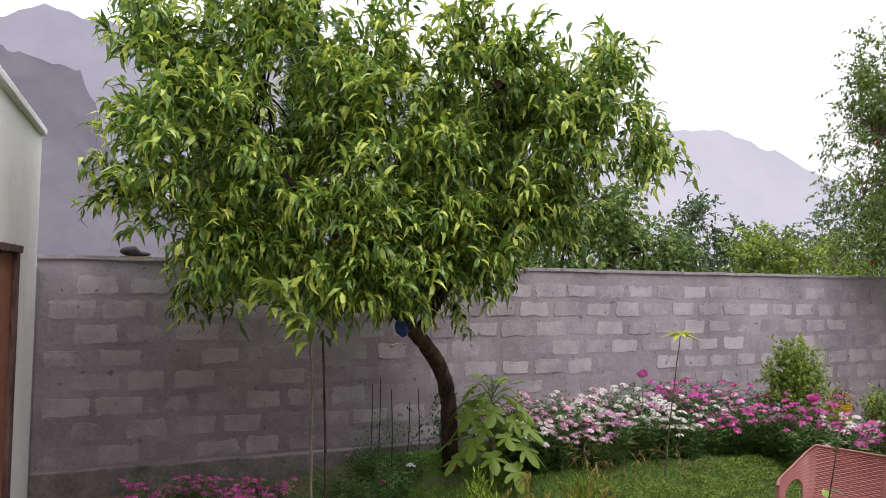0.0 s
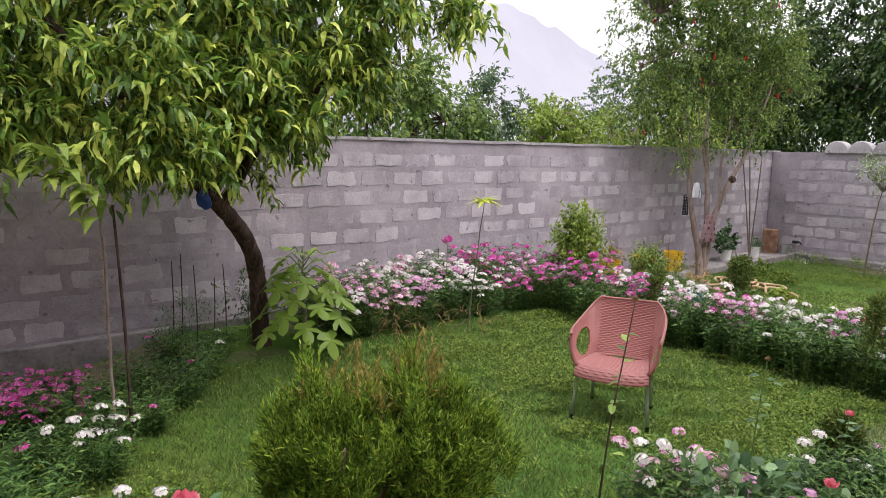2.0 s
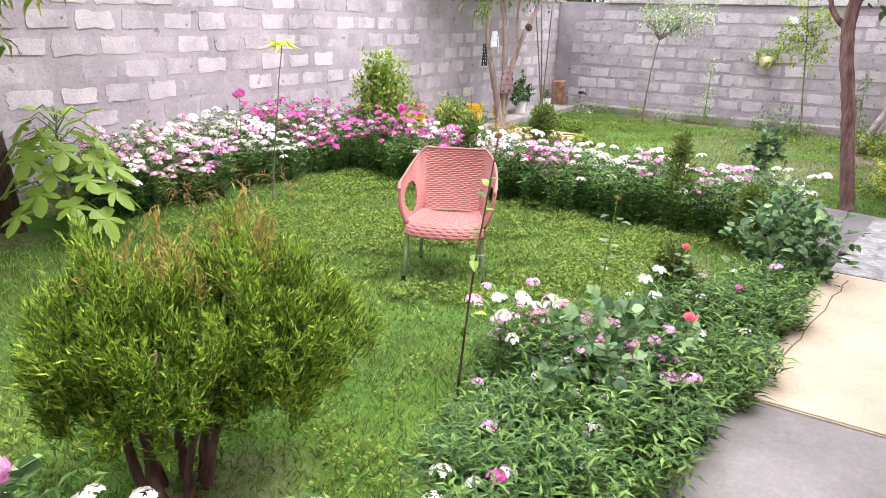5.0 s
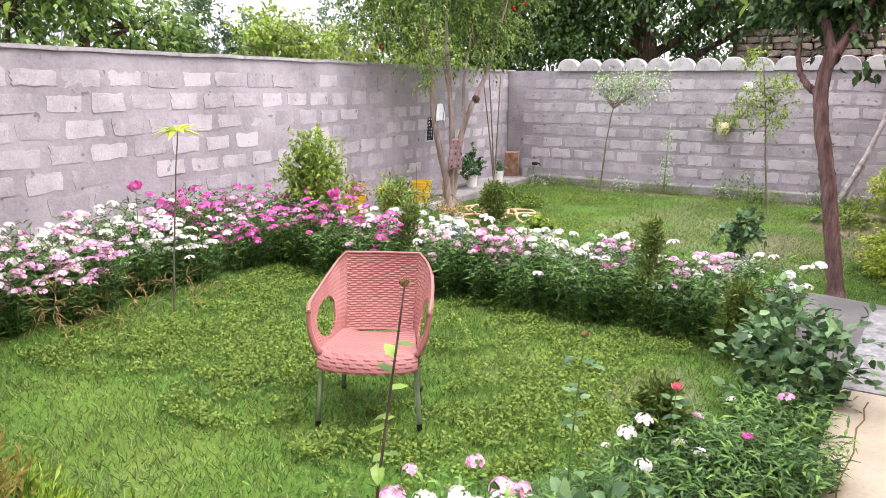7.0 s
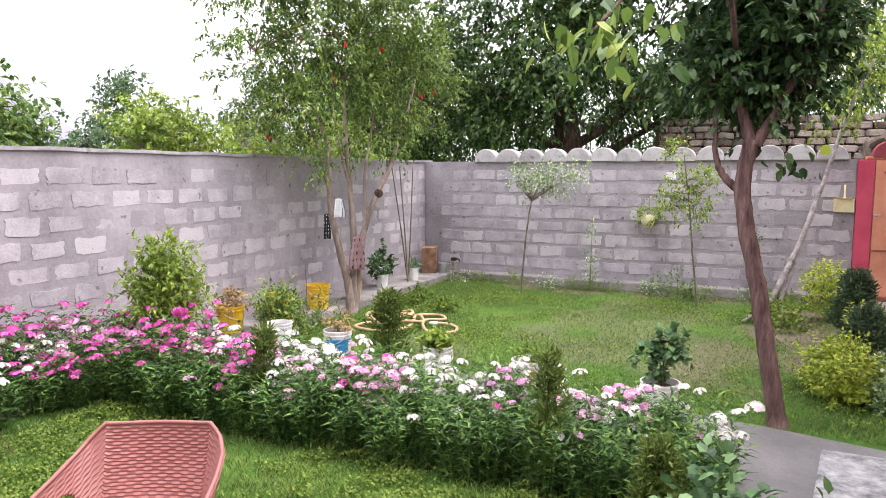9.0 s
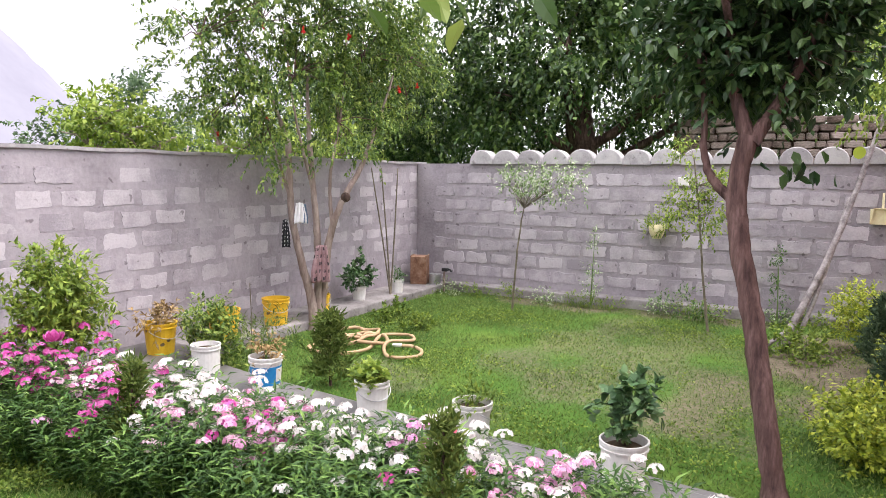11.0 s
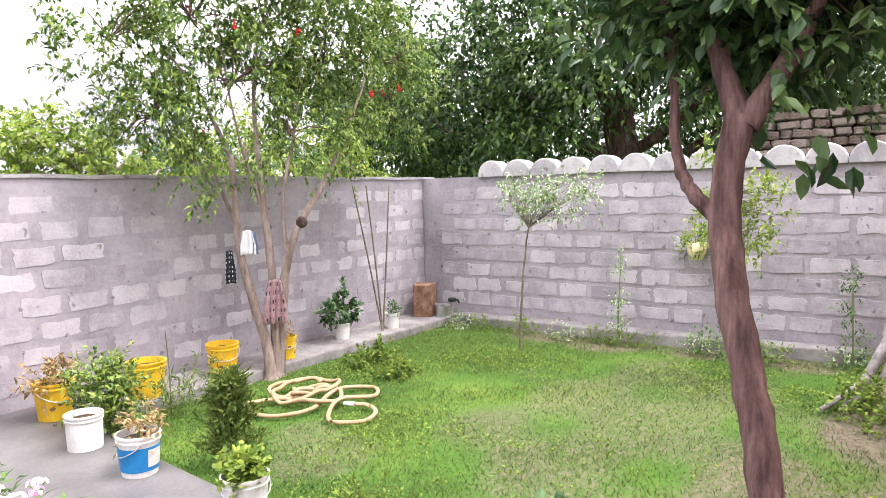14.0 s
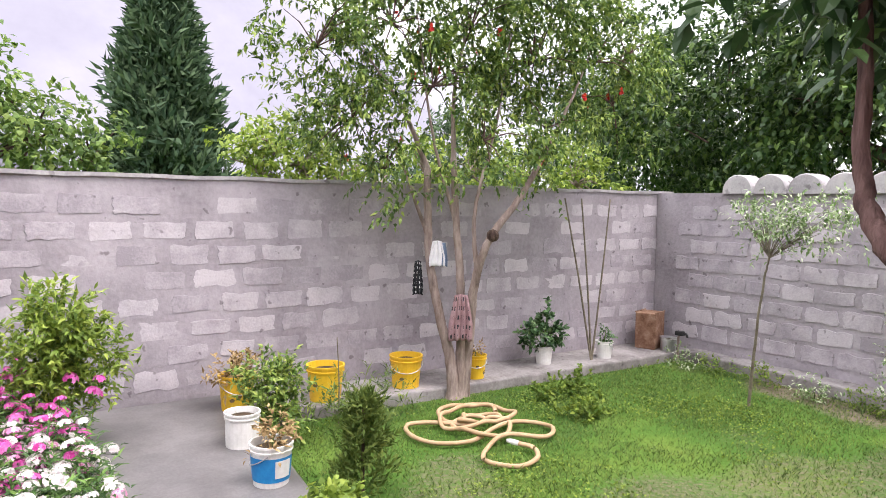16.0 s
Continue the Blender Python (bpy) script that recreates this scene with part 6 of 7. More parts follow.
# ---- chair ----
def chair():
    """Woven plastic armchair on four aluminium legs; its front looks along -y."""
    c = thing("plastic_armchair", pose(-9.735, -3.62, 0.008, 0, 0, -64), "terracotta woven-look plastic armchair with metal legs on the lawn", "chair")

    # the rim falls from the back's corner over a broad shoulder to the level arm
    RIM = ((0.215, 0.260, 0.294, 0.310, 0.318, 0.321, 0.312), (0.345, 0.320, 0.240, 0.095, -0.055, -0.155, -0.205), (0.805, 0.762, 0.712, 0.678, 0.657, 0.642, 0.615))

    def shell(u, v):
        """Woven shell: the back in the middle, the flaring arms at both ends."""
        au, sg = abs(u), (1 if u > 0 else -1)
        if au < 0.5:
            q = u / 0.5
            top = Vector((q * 0.215, 0.345 + 0.035 * (1 - q * q), 0.797 + 0.008 * q ** 4))
            low = Vector((q * 0.200, 0.16 + 0.03 * (1 - q * q), 0.385))
        else:
            f = (au - 0.5) / 0.5
            rim = [np.interp(f, (0, 0.12, 0.28, 0.5, 0.72, 0.9, 1), row) for row in RIM]
            top = Vector((sg * rim[0], rim[1], rim[2]))
            low = Vector((sg * (0.200 + 0.055 * f ** 0.8), 0.16 - 0.40 * f, 0.40 - 0.005 * f))
        mid = top.lerp(low, 1 - v)
        mid.y += 0.025 * math.sin(v * math.pi) * (1 if au < 0.5 else 1 - (au - 0.5) / 0.5)
        if au > 0.5:
            mid.x += sg * 0.018 * math.sin(v * math.pi) * (au - 0.5) / 0.5
        return mid

    def weave(i, j):
        """Relief of round canes in rows, passing over and under every third column."""
        return 0.0020 * (1 if j % 2 else -0.8) + 0.0020 * (1 if (j // 2 + i // 3) % 2 else -1)

    nv = 66
    for nm, u0, u1, nu in (("armrest", -1.0, -0.5, 34), ("backrest", -0.5, 0.5, 40), ("armrest", 0.5, 1.0, 34)):
        V, F = [], []
        for j in range(nv + 1):
            for i in range(nu + 1):
                u, v = u0 + (u1 - u0) * i / nu, j / nv
                q = shell(u, v)
                wv = -weave(i, j) if 1 < j < nv - 2 else 0.0
                out = 1.0 if nm == "backrest" else 0.25
                V.append((q.x - (0 if nm == "backrest" else math.copysign(0.9 * wv, u0 + u1)), q.y + wv * out, q.z))
        for j in range(nv):
            for i in range(nu):
                f, v = (abs(u0 + (u1 - u0) * (i + 0.5) / nu) - 0.5) / 0.5, (j + 0.5) / nv
                if nm == "armrest" and ((f - 0.52) / 0.27) ** 2 + ((v - 0.40) / 0.31) ** 2 < 1:
                    continue
                a = j * (nu + 1) + i
                F.append((a, a + 1, a + nu + 2, a + nu + 1))
        ob = child(nm, py_mesh(nm, V, F, M["chair"]), c)
        md = ob.modifiers.new("thickness", "SOLIDIFY")
        md.thickness = 0.012
    edge = [tuple(shell(2 * k / 60 - 1, 1.0)) for k in range(61)]
    child("rim", tube_mesh("rim", [(edge, [0.009] * len(edge))], M["chair"], 8), c)
    for s in (-1, 1):
        post = [tuple(shell(s * 1.0, 1 - k / 12)) for k in range(13)]
        child("arm_front", tube_mesh("arm_front", [(post, np.linspace(0.012, 0.018, 13))], M["chair"], 8), c)
    V, F = [], []
    nu, nv = 44, 56
    for j in range(nv + 1):
        v = j / nv
        for i in range(nu + 1):
            u = 2 * i / nu - 1
            y = 0.20 - 0.50 * v if v < 0.86 else 0.20 - 0.50 * 0.86 - 0.03 * math.sin((v - 0.86) / 0.14 * math.pi / 2)
            z = 0.375 + 0.025 * v - 0.018 * (1 - u * u) * (1 - v) + (0.0 if v < 0.82 else -0.085 * ((v - 0.82) / 0.18) ** 1.3)
            w = 0.205 + 0.055 * min(1, v * 1.1)
            ripple = 0.7 * weave(i, j)
            y2 = y - (0.035 * (1 - u * u) * v)
            V.append((u * w, y2 - (ripple if v > 0.84 else 0), z + (ripple if v <= 0.84 else 0) + (0.015 * abs(u) ** 6)))
    for j in range(nv):
        for i in range(nu):
            a = j * (nu + 1) + i
            F.append((a, a + 1, a + nu + 2, a + nu + 1))
    seat = child("seat", py_mesh("seat", V, F, M["chair"]), c)
    md = seat.modifiers.new("thickness", "SOLIDIFY")
    md.thickness = 0.012
    for s in (-1, 1):
        child("side_apron", py_mesh("side_apron", [(s * 0.205, 0.16, 0.335), (s * 0.255, -0.22, 0.325), (s * 0.255, -0.22, 0.39), (s * 0.205, 0.16, 0.40), (s * 0.217, 0.16, 0.335), (s * 0.267, -0.22, 0.325), (s * 0.267, -0.22, 0.39), (s * 0.217, 0.16, 0.40)], [(0, 1, 2, 3), (4, 7, 6, 5), (0, 4, 5, 1), (1, 5, 6, 2), (2, 6, 7, 3), (3, 7, 4, 0)], M["chair"]), c)
        for y0, y1, sx in ((-0.225, -0.26, 0.258), (0.15, 0.22, 0.215)):
            leg = child("leg", tube_mesh("leg", [([(s * (sx - 0.012), y0, 0.37), (s * sx, (y0 + y1) / 2, 0.18), (s * (sx + 0.012), y1, 0.008)], [0.0135] * 3)], M["aluminium"], 10), c, "grey aluminium leg")
            child("foot_cap", tube_mesh("foot_cap", [([(s * (sx + 0.011), y1, 0.03), (s * (sx + 0.012), y1, -0.004)], [0.0155, 0.0155])], M["black"], 8), leg)


chair()


# ---- pots and pails ----
def revolve(profile, n=24):
    """A mesh body turned round z from (radius, z) pairs; rim thickness comes from the profile's way back down."""
    V, F = [], []
    for r, z in profile:
        for k in range(n):
            a = 2 * math.pi * k / n
            V.append((r * math.cos(a), r * math.sin(a), z))
    m = len(profile)
    for j in range(m - 1):
        for k in range(n):
            q = (k + 1) % n
            F.append((j * n + k, j * n + q, (j + 1) * n + q, (j + 1) * n + k))
    F.append(tuple(range(n - 1, -1, -1)))
    F.append(tuple((m - 1) * n + k for k in range(n)))
    return V, F


def pail(x, y, z, r, h, mat, label, band=None, handle=True, soil=True, dirty=False, tilt=0.0, taper=0.82, name="plastic_pail"):
    t = thing(name, pose(x, y, z, tilt, tilt * 0.5, random.uniform(0, 360) if not band else -112), label, "bucket" if handle else "pot")
    b = r * taper
    prof = [(b, 0.0), (b + (r - b) * 0.55, h * 0.55), (r * 0.965, h * 0.82), (r * 1.03, h * 0.825), (r * 1.035, h * 0.86), (r * 0.985, h * 0.865), (r * 0.99, h * 0.94), (r * 1.05, h * 0.945), (r * 1.05, h), (r * 0.96, h), (r * 0.93, h * 0.80), (r * 0.9, h * 0.78)]
    V, F = revolve(prof)
    child("body", py_mesh("body", V, F, M[mat], False), t)
    if soil:
        V, F = revolve([(r * 0.925, h * 0.80), (r * 0.7, h * 0.86), (r * 0.3, h * 0.89), (0.01, h * 0.89)], 18)
        child("soil", py_mesh("soil", V, F, M["soil"], True), t)
    if band:
        n, V, F = 18, [], []
        for k in range(n + 1):
            a = -2.1 + 4.2 * k / n
            for rr, zz in ((b + (r - b) * 0.16 + 0.0035, h * 0.14), (b + (r - b) * 0.72 + 0.0035, h * 0.72)):
                V.append((rr * math.cos(a), rr * math.sin(a), zz))
        F = [(2 * k, 2 * k + 2, 2 * k + 3, 2 * k + 1) for k in range(n)]
        child("label_band", py_mesh("label_band", V, F, M[band], True), t, "printed blue label")
        V = []
        for k in range(7):
            a = 0.25 + 0.9 * k / 6
            for rr, zz in ((b + (r - b) * 0.24 + 0.006, h * 0.24), (b + (r - b) * 0.66 + 0.006, h * 0.66)):
                V.append((rr * math.cos(a), rr * math.sin(a), zz))
        child("label_panel", py_mesh("label_panel", V, [(2 * k, 2 * k + 2, 2 * k + 3, 2 * k + 1) for k in range(6)], M["white_plastic"], True), t, "white printed panel")
    if handle:
        pts = [(r * 1.05 * math.cos(a), -r * 1.02 * math.sin(a) * 0.9 - 0.01, h * 0.80 - h * 0.30 * math.sin(a)) for a in np.linspace(0, math.pi, 13)]
        child("bail_handle", tube_mesh("bail_handle", [(pts, [0.004] * 13)], M["aluminium"], 6), t, "wire bail handle")
    if dirty:
        for k in range(5):
            a, zz = random.uniform(0, 6.28), random.uniform(0.12, 0.6) * h
            rr = b + (r - b) * zz / h + 0.002
            s = random.uniform(0.02, 0.045)
            V = [(rr * math.cos(a + d * s / rr), rr * math.sin(a + d * s / rr), zz + e * s * random.uniform(0.5, 1)) for d, e in ((-1, 0), (-0.4, -0.8), (0.5, -0.7), (1, 0.1), (0.4, 0.9), (-0.5, 0.8))]
            child("mud_stain", py_mesh("mud_stain", V, [(0, 1, 2, 3, 4, 5)], M["grime"]), t, "dark mud stain")
    return t


def pot_plant(name, x, y, z, lobes, shoots, leaf, width, mat, label, shape=LANCE, shoot=0.1, stems=4):
    return shrub(name, (x, y, z), lobes, shoots, 8, shoot, leaf, width, mat, label, shape, stems, 0.1, "plant")


def pz(y):
    return 0.03 + 0.10 * min(1, max(0, (y + 3.5) / 3.5))


pail(-5.66, -0.46, pz(-0.46), 0.15, 0.30, "yellow_plastic", "muddy yellow plastic bucket with a withered plant", dirty=True)
pot_plant("withered_plant", -5.66, -0.46, pz(-0.46) + 0.24, [(0, 0, 0.07, 0.12), (0.08, 0.0, 0.09, 0.1), (-0.1, 0.02, 0.07, 0.1)], 70, 0.06, 0.022, "dry_leaf", "withered brown-green plant in the yellow bucket")
pail(-4.88, -0.50, LEDGE, 0.165, 0.32, "yellow_plastic", "muddy yellow plastic bucket on the ledge", dirty=True)
pail(-4.03, -0.46, LEDGE, 0.155, 0.31, "yellow_plastic", "yellow plastic bucket standing on the ledge", dirty=True)
pail(-3.24, -0.50, LEDGE, 0.115, 0.24, "yellow_plastic", "small yellow plastic bucket behind the stems", dirty=True)
pot_plant("small_potted_plant", -3.24, -0.50, LEDGE + 0.19, [(0, 0, 0.05, 0.06)], 16, 0.05, 0.018, "dry_leaf", "dry sprig in the small yellow bucket")
pail(-5.86, -1.28, pz(-1.28), 0.125, 0.25, "white_plastic", "square-sided white plastic pot on the walk", handle=False, taper=0.93, name="plastic_pot")
shrub("leafy_bush", (-5.56, -1.05, 0.05), [(0.0, 0.0, 0.24, 0.20), (0.08, -0.02, 0.40, 0.18), (-0.08, 0.05, 0.44, 0.16), (0.1, 0.12, 0.32, 0.18), (0.02, -0.1, 0.16, 0.18)], 300, 8, 0.12, 0.06, 0.026, "pom_leaf", "leafy green bush growing beside the walk", LANCE, 5)
pail(-5.89, -2.00, pz(-2.00), 0.135, 0.27, "white_plastic", "white plastic paint pail with a blue label", band="blue_label")
pot_plant("withered_plant", -5.89, -2.00, pz(-2.00) + 0.22, [(0, 0, 0.06, 0.1), (0.05, 0.03, 0.13, 0.06)], 36, 0.05, 0.022, "dry_leaf", "small withered plant in the blue-labelled pail")
pail(-5.93, -3.09, pz(-3.09), 0.13, 0.27, "white_plastic", "white plastic bucket with a bail handle")
pot_plant("lettuce_plant", -5.93, -3.09, pz(-3.09) + 0.22, [(0, 0, 0.04, 0.09), (0.06, 0.03, 0.05, 0.08), (-0.06, -0.02, 0.05, 0.08), (0.0, 0.05, 0.07, 0.07)], 100, 0.045, 0.04, "lime_leaf", "bright green leafy seedling in the bucket", BROAD, 0.07)
pail(-5.97, -3.95, 0.035, 0.135, 0.26, "white_plastic", "cream white plastic bucket with a small plant")
pot_plant("small_potted_plant", -5.97, -3.95, 0.035 + 0.2, [(0, 0, 0.05, 0.09), (0.05, -0.05, 0.1, 0.06)], 40, 0.05, 0.02, "clover", "sparse small plant in the bucket", LANCE)
pail(-6.2, -5.05, 0.03, 0.14, 0.28, "white_plastic", "large white plastic flower pot on the walk", handle=False, name="plastic_pot")
pot_plant("broad_leaved_potted_plant", -6.2, -5.05, 0.31, [(0, 0, 0.12, 0.08), (0.05, 0.1, 0.22, 0.09), (0.03, -0.1, 0.24, 0.09), (0, -0.06, 0.30, 0.07)], 40, 0.065, 0.055, "rose_leaf", "dark broad-leaved plant in the white pot", BROAD, 0.09)
pail(-2.2, -0.36, LEDGE, 0.10, 0.20, "white_plastic", "small white pot on the ledge", handle=False, name="plastic_pot")
pot_plant("flowering_potted_plant", -2.2, -0.36, LEDGE + 0.17, [(-0.17, 0, 0.16, 0.12), (0.16, 0, 0.17, 0.12), (0.0, 0.0, 0.15, 0.12), (0.03, 0.0, 0.32, 0.06), (0.05, 0, 0.44, 0.04)], 90, 0.06, 0.042, "rose_leaf", "bushy plant with dark leaves in the small pot", BROAD, 0.08)
pail(-1.36, -0.46, LEDGE, 0.10, 0.20, "white_plastic", "small white plastic pot with a sprig", name="plastic_pot")
pot_plant("small_potted_plant", -1.36, -0.46, LEDGE + 0.16, [(0, 0, 0.06, 0.07), (0.02, 0, 0.16, 0.04)], 30, 0.04, 0.018, "rose_leaf", "small dark plant in the white pot", LANCE, 0.06)

# rusty tin, metal pot and black shoe in the corner
tin = thing("rusty_tin", pose(-0.40, -0.30, LEDGE, 0, 0, 20), "rusty square tin canister on the corner ledge", "tin")
part("body", box_bm(-0.16, 0.16, -0.13, 0.13, 0.0, 0.45, 0.012), M["rust"], tin)
for s in (-1, 1):
    part("rim", box_bm(-0.165, 0.165, s * 0.125 - 0.008, s * 0.125 + 0.008, 0.448, 0.462, 0.003), M["rust"], tin)
pail(-0.36, -0.56, LEDGE - 0.005, 0.11, 0.17, "aluminium", "small dented grey metal pot on the ledge", handle=False, name="metal_pot", tilt=4)
tap = thing("standpipe_tap", pose(-0.42, -0.76, 0.0), "short black water tap standing at the corner", "tap")
child("pipe", tube_mesh("pipe", [([(0, 0, -0.05), (0, 0, 0.3), (0, -0.02, 0.34)], [0.014, 0.014, 0.012])], M["bark_pale"], 8), tap)
part("valve", box_bm(-0.04, 0.04, -0.07, 0.03, 0.33, 0.385, 0.012), M["black"], tap)
child("spout", tube_mesh("spout", [(bend([(0, -0.05, 0.36), (0, -0.11, 0.36), (0, -0.13, 0.32)], 4), [0.012] * 9)], M["black"], 8), tap)


# shoe on top of the north wall
shoe = thing("old_shoe", pose(-14.05, 0.1, H + 0.022, 0, 0, 12), "old black shoe lying on top of the wall", "shoe")
bm = bmesh.new()
bmesh.ops.create_uvsphere(bm, u_segments=16, v_segments=10, radius=0.5)
for v in bm.verts:
    x, y, z = v.co
    v.co = (x * 0.27, y * 0.095, max(0.0, (z + 0.5) * (0.10 if x < 0.05 else 0.055)))
part("upper", bm, M["black"], shoe, smooth=True)
part("sole", box_bm(-0.135, 0.135, -0.042, 0.042, -0.006, 0.008, 0.005), M["grime"], shoe, "worn brown sole")


# ---- hose ----
def hose():
    t = thing("garden_hose", pose(-4.05, -1.70, 0.02), "tan rubber garden hose coiled loosely on the lawn", "hose")
    random.seed(5)
    pts = []
    for k in range(44):
        a = k * 0.53
        r = 0.20 + 0.09 * math.sin(k * 0.37) + 0.05 * math.sin(k * 1.3)
        cx, cy = 0.08 + 0.07 * math.sin(k * 0.21), 0.12 + 0.07 * math.cos(k * 0.17)
        pts.append((cx + r * 1.2 * math.cos(a), cy + r * math.sin(a), 0.02 + 0.06 * random.random()))
    out = pts + [(-0.25, 0.28, 0.03), (-0.45, 0.38, 0.015), (-0.55, 0.15, 0.012), (-0.48, -0.10, 0.012), (-0.22, -0.22, 0.02), (0.05, -0.15, 0.06), (0.32, -0.05, 0.04), (0.53, -0.10, 0.012), (0.56, -0.28, 0.012), (0.35, -0.42, 0.015), (0.05, -0.30, 0.05), (-0.22, -0.42, 0.02), (-0.36, -0.60, 0.012), (-0.22, -0.80, 0.012), (0.0, -0.74, 0.012), (0.10, -0.58, 0.02), (0.04, -0.46, 0.03)]
    line = bend(out, 5)
    child("tube", tube_mesh("tube", [(line, [0.019] * len(line))], M["hose"], 7), t)
    child("nozzle", tube_mesh("nozzle", [([(0.045, -0.47, 0.03), (0.02, -0.42, 0.034), (0.0, -0.38, 0.034)], [0.022, 0.022, 0.014])], M["white_plastic"], 8), t, "white plastic hose end")


hose()


# ---- washing on the pomegranate stems ----
def cloth(name, at, w, h, mat, label, stripes=None, folds=3, depth=0.02):
    """A hanging cloth with folds, as a thickened sheet; stripes are bands of cloth laid over it."""
    t = thing(name, at, label, "cloth")

    def sheet(z0, z1, nz, off):
        V, F = [], []
        nx = 14
        for j in range(nz + 1):
            z = z0 + (z1 - z0) * j / nz
            f = -z / h
            ww = w * (0.55 + 0.45 * min(1, f * 1.6))
            for i in range(nx + 1):
                u = i / nx - 0.5
                V.append((u * ww, depth * math.sin(u * folds * 6.28 + f * 2) * (0.4 + 0.6 * f) - off, z - 0.02 * abs(u)))
        for j in range(nz):
            for i in range(nx):
                a = j * (nx + 1) + i
                F.append((a, a + 1, a + nx + 2, a + nx + 1))
        return V, F
    V, F = sheet(0, -h, 14, 0)
    ob = child("sheet", py_mesh("sheet", V, F, M[mat], True), t)
    md = ob.modifiers.new("thickness", "SOLIDIFY")
    md.thickness = 0.006
    if stripes:
        n = stripes[1]
        for k in range(n):
            z0 = -h * (k + 0.25) / n
            for off in (0.006, -0.009):
                V, F = sheet(z0, z0 - h * 0.45 / n, 2, off)
                child("stripe", py_mesh("stripe", V, F, M[stripes[0]], True), t)
    return t


cloth("striped_sock", pose(-3.98, -0.58, 1.33, 0, 0, -35), 0.10, 0.32, "cloth_dark", "black and white striped sock hung on a stem", ("cloth_white", 7))
cloth("white_rag", pose(-3.82, -0.66, 1.52, 0, 0, -35), 0.15, 0.24, "cloth_white", "white and blue rag hung on a stem", None)
cloth("blue_rag", pose(-3.76, -0.68, 1.50, 0, 0, -20), 0.07, 0.22, "cloth_slate", "slate blue rag hung on a stem", None)
cloth("striped_shirt", pose(-3.66, -0.84, 1.02, 0, 0, -35), 0.22, 0.44, "cloth_mauve", "faded mauve and black striped cloth knotted round the stems", ("cloth_dark", 5), 4, 0.03)

# ---- things on and by the east wall ----
wallpot = thing("wall_planter", pose(-0.16, -4.0, 1.0), "cut white plastic bottle planter hung on the wall", "planter")
V, F = revolve([(0.06, 0), (0.10, 0.08), (0.115, 0.2), (0.105, 0.2), (0.09, 0.12), (0.05, 0.1)], 14)
child("bottle", py_mesh("bottle", V, F, M["cream_plastic"], True), wallpot)
child("wire", tube_mesh("wire", [([(0.1, 0, 0.18), (0.14, 0, 0.4), (0.15, 0.01, 0.45)], [0.003] * 3)], M["stick"], 5), wallpot)
pot_plant("trailing_plant", -0.2, -4.0, 1.15, [(0, 0, 0.08, 0.1), (-0.02, -0.1, 0.02, 0.1), (0, 0.1, 0.05, 0.09), (-0.02, -0.16, 0.1, 0.08)], 65, 0.05, 0.022, "lime_leaf", "trailing green plant in the hanging planter", LANCE, 0.1)
sw = thing("outdoor_socket", pose(-0.04, -4.31, 1.80), "small white plastic box fixed to the wall", "socket")
part("case", box_bm(-0.05, 0.03, -0.07, 0.07, -0.06, 0.06, 0.01), M["white_plastic"], sw)
part("cover", box_bm(-0.058, -0.0505, -0.06, 0.06, -0.05, 0.05, 0.003), M["white_plastic"], sw)
pan = thing("dustpan", pose(-0.05, -6.68, 1.42), "cream plastic dustpan hanging on the wall", "dustpan")
bm = bmesh.new()
vs = [(0.0, -0.13, -0.12), (0.0, 0.13, -0.12), (0.0, 0.10, 0.07), (0.0, -0.10, 0.07), (-0.06, -0.13, -0.10), (-0.06, 0.13, -0.10), (-0.045, 0.10, 0.085), (-0.045, -0.10, 0.085)]
bv = [bm.verts.new(v) for v in vs]
for f in ((0, 1, 2, 3), (1, 5, 6, 2), (2, 6, 7, 3), (3, 7, 4, 0)):
    bm.faces.new([bv[i] for i in f])
tray = part("tray", bm, M["cream_plastic"], pan)
md = tray.modifiers.new("thickness", "SOLIDIFY")
md.thickness = 0.006
part("back_plate", box_bm(0.003, 0.01, -0.13, 0.13, -0.12, 0.07, 0.002), M["cream_plastic"], pan)
child("handle", tube_mesh("handle", [([(-0.015, 0, 0.06), (-0.012, 0, 0.16), (-0.008, 0, 0.27)], [0.016, 0.012, 0.014])], M["cream_plastic"], 8), pan)
tag = thing("yellow_tag", pose(-1.05, -6.35, 2.15, 0, 0, 60), "round yellow plastic tag on the leaning trunk", "tag")
bm = bmesh.new()
bmesh.ops.create_cone(bm, cap_ends=True, segments=20, radius1=0.07, radius2=0.066, depth=0.012, matrix=Matrix.Rotation(math.pi / 2, 4, "X"))
part("disc", bm, M["yellow_leaf"], tag)

# cabinet with cloth and bucket by the gate
cab = thing("cabinet", pose(-0.33, -8.16, 0.06), "tan board cabinet on short legs beside the door", "cabinet")
part("body", box_bm(-0.14, 0.22, -0.20, 0.17, 0.12, 1.36, 0.008), M["tan"], cab)
part("front_board", box_bm(-0.152, -0.1405, -0.195, 0.165, 0.13, 1.35, 0.003), M["tan"], cab)
part("top", box_bm(-0.17, 0.23, -0.23, 0.20, 1.362, 1.39, 0.004), M["tan"], cab)
for sx in (-0.10, 0.18):
    for sy in (-0.16, 0.13):
        part("leg", box_bm(sx - 0.025, sx + 0.025, sy - 0.025, sy + 0.025, -0.012, 0.119, 0.004), M["bark_dark"], cab)
cloth("hanging_cloth", pose(-0.40, -7.955, 1.44, 0, 0, -80), 0.34, 1.25, "cloth_blue", "violet-blue cloth hung down the cabinet's side", None, 3, 0.03)
pail(-0.33, -8.06, 1.45, 0.15, 0.30, "white_plastic", "white plastic bucket standing on the cabinet", soil=False, dirty=False)
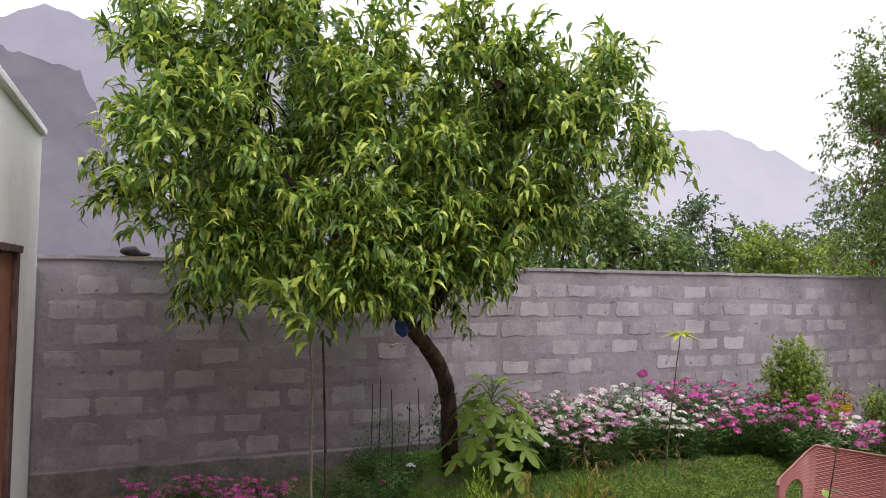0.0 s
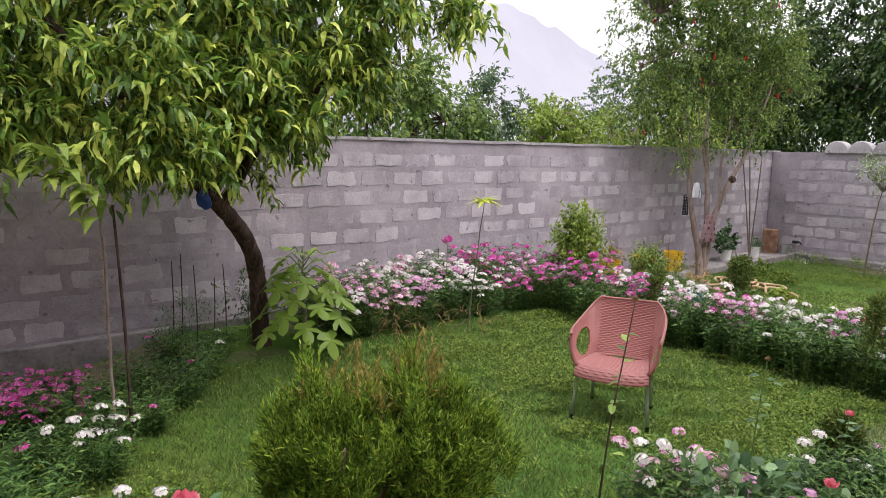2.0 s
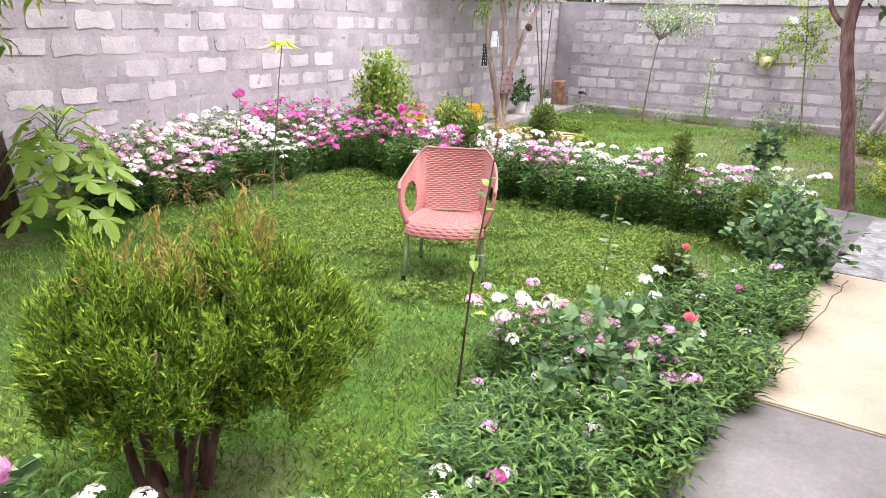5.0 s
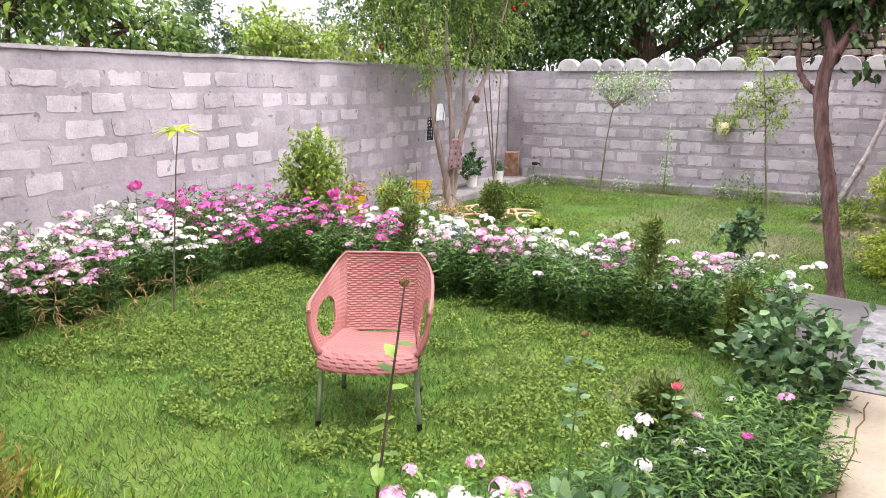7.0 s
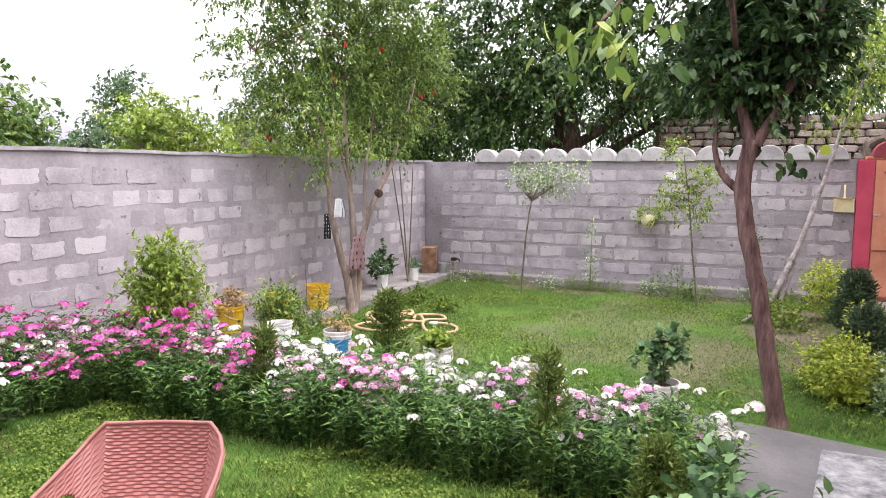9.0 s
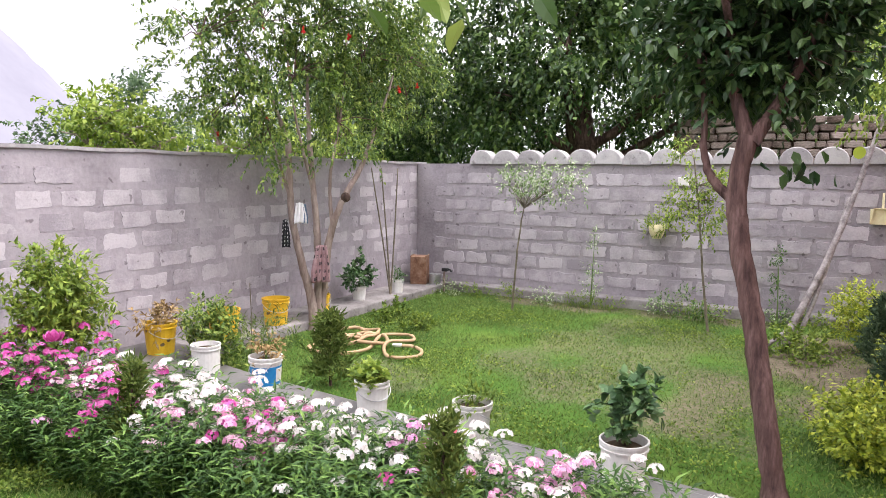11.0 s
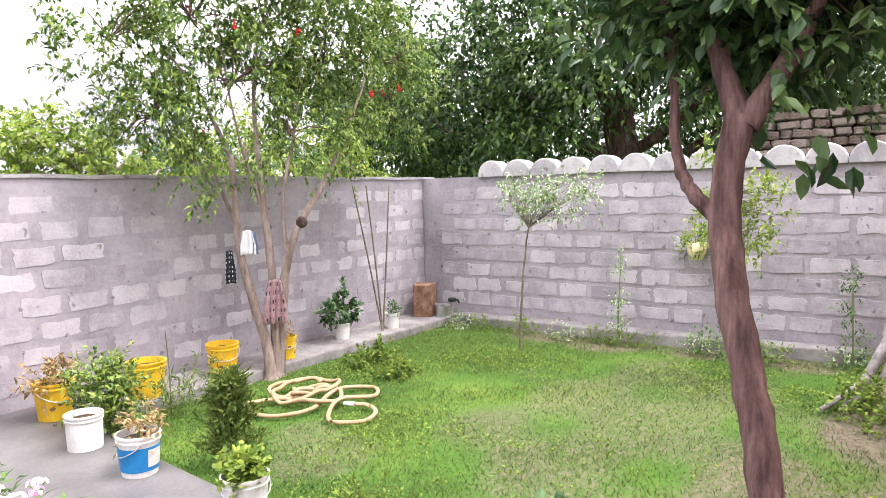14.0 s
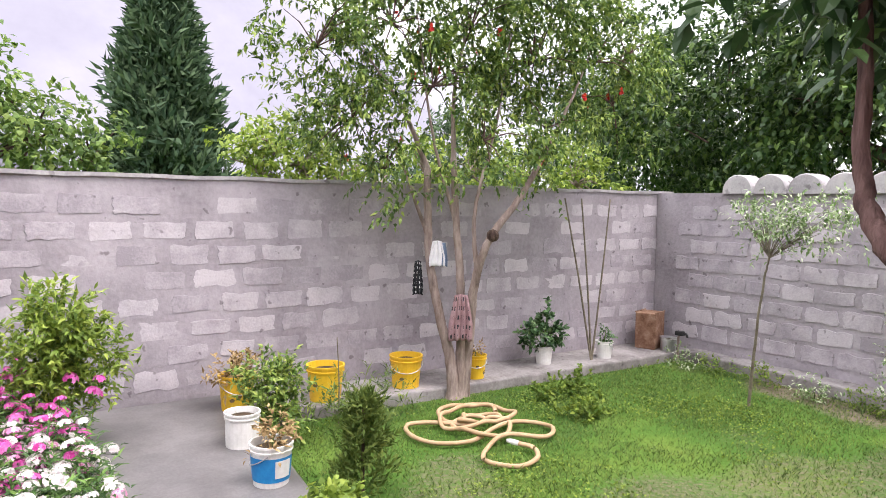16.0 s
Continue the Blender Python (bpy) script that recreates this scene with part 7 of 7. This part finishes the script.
rag = thing("crumpled_rag", pose(-0.36, -8.04, 1.75), "crumpled pale rag lying on the bucket", "cloth")
bm = bmesh.new()
bmesh.ops.create_icosphere(bm, subdivisions=3, radius=0.11)
for v in bm.verts:
    v.co *= 1 + 0.45 * noise.noise(v.co * 14)
    v.co.z *= 0.5
part("rag_body", bm, M["cloth_white"], rag, smooth=True)


# ---- ruined stone wall and rubble beyond the gate ----
def stone_meshes(n=6):
    out = []
    for k in range(n):
        bm = bmesh.new()
        bmesh.ops.create_cube(bm, size=1)
        bmesh.ops.bevel(bm, geom=list(bm.edges), offset=0.16, segments=1, affect="EDGES")
        for v in bm.verts:
            v.co += Vector((random.uniform(-1, 1), random.uniform(-1, 1), random.uniform(-1, 1))) * 0.07
        me = bpy.data.meshes.new("stone")
        bm.to_mesh(me)
        bm.free()
        me.materials.append(M["stone"])
        out.append(me)
    return out


STONES = stone_meshes()
ruin = thing("wall_ruin", pose(0, 0, 0), "dry-stone rubble wall standing behind the garden wall", "wall", kind="structure")
part("core", box_bm(3.05, 3.4, -10.6, -3.6, -0.2, 2.7), M["soil"], ruin)
for row in range(9):
    y = -3.7
    while y > -10.4:
        w = random.uniform(0.15, 0.34)
        top_here = 2.95 - 0.12 * abs(math.sin(y * 1.3)) - (0.45 if y < -7.5 else 0)
        z = 1.75 + row * 0.135
        if z < top_here:
            child("stone", STONES[random.randrange(6)], ruin, at=pose(3.02, y - w / 2, z, random.uniform(-6, 6), random.uniform(-5, 5), random.uniform(-5, 5)) @ Matrix.Diagonal((0.22, w * 0.95, 0.125, 1)))
        y -= w
heap = thing("rubble_heap", pose(2.0, -8.4, 0), "heap of pale broken stones beyond the gate", "rubble")
for k in range(90):
    u, v = random.random(), random.random()
    z = 2.1 + 0.75 * (1 - abs(u - 0.5) * 1.2) * (1 - 0.4 * v)
    child("stone", STONES[random.randrange(6)], heap, at=pose(-0.4 + 1.4 * v, 1.2 - 2.6 * u, z - 0.1, random.uniform(0, 90), random.uniform(0, 90), random.uniform(0, 90)) @ Matrix.Diagonal((random.uniform(0.16, 0.34), random.uniform(0.16, 0.3), random.uniform(0.10, 0.2), 1)))
bm = box_bm(-0.45, 1.1, -1.45, 1.25, -0.2, 2.1, 0.05)
part("base", bm, M["stone"], heap)

# ---- blocks of the garden walls ----
random.seed(11)


def lay(courses, x_from, x_to):
    """Places of blocks in running bond."""
    spots = []
    for c in range(courses):
        z = 0.225 + COURSE * (c + 0.5) - 0.012
        if z > H - 0.06:
            continue
        s = x_from + (PITCH / 2 if c % 2 else 0) + random.uniform(-0.02, 0.02)
        while s < x_to - 0.1:
            sx = random.uniform(0.90, 1.05)
            spots.append((s + PITCH / 2, z + random.uniform(-0.006, 0.006), sx, random.uniform(0.82, 1.04), random.uniform(-1.6, 1.6), random.randrange(len(BLOCKS))))
            s += PITCH + random.uniform(-0.012, 0.012)
    return spots


north = lay(9, -14.75, -0.15)
north.sort(key=lambda q: abs(q[0] + 8.5))
VV, FF, off = [], [], 0
for k, (s, z, sx, sz, rot, idx) in enumerate(north):
    if random.random() < (0.06 if s < -5 else 0.25):
        continue
    m = pose(s, 0.0045 - 0.0065 * random.random(), z, 0, rot, 0) @ Matrix.Diagonal((sx * random.uniform(0.86, 1.0), 1, sz * random.uniform(0.86, 1.0), 1))
    if k < 300:
        child("block", BLOCKS[idx], wall_north, at=m)
    else:
        me = BLOCKS[idx]
        VV += [tuple(m @ v.co) for v in me.vertices]
        FF += [tuple(i + off for i in p.vertices) for p in me.polygons]
        off += len(me.vertices)
if VV:
    tagged(child("block_courses", py_mesh("block_courses", VV, FF, M["block"]), wall_north), kind="stuff")
for s, z, sx, sz, rot, idx in lay(9, 0.32, 6.7):
    child("block", BLOCKS[idx], wall_east, at=pose(-0.0025 - 0.004 * random.random(), -s, z, 0, 0, -90) @ pose(0, 0, 0, 0, rot, 0) @ Matrix.Diagonal((sx * 0.99, 1, sz * 1.02, 1)))
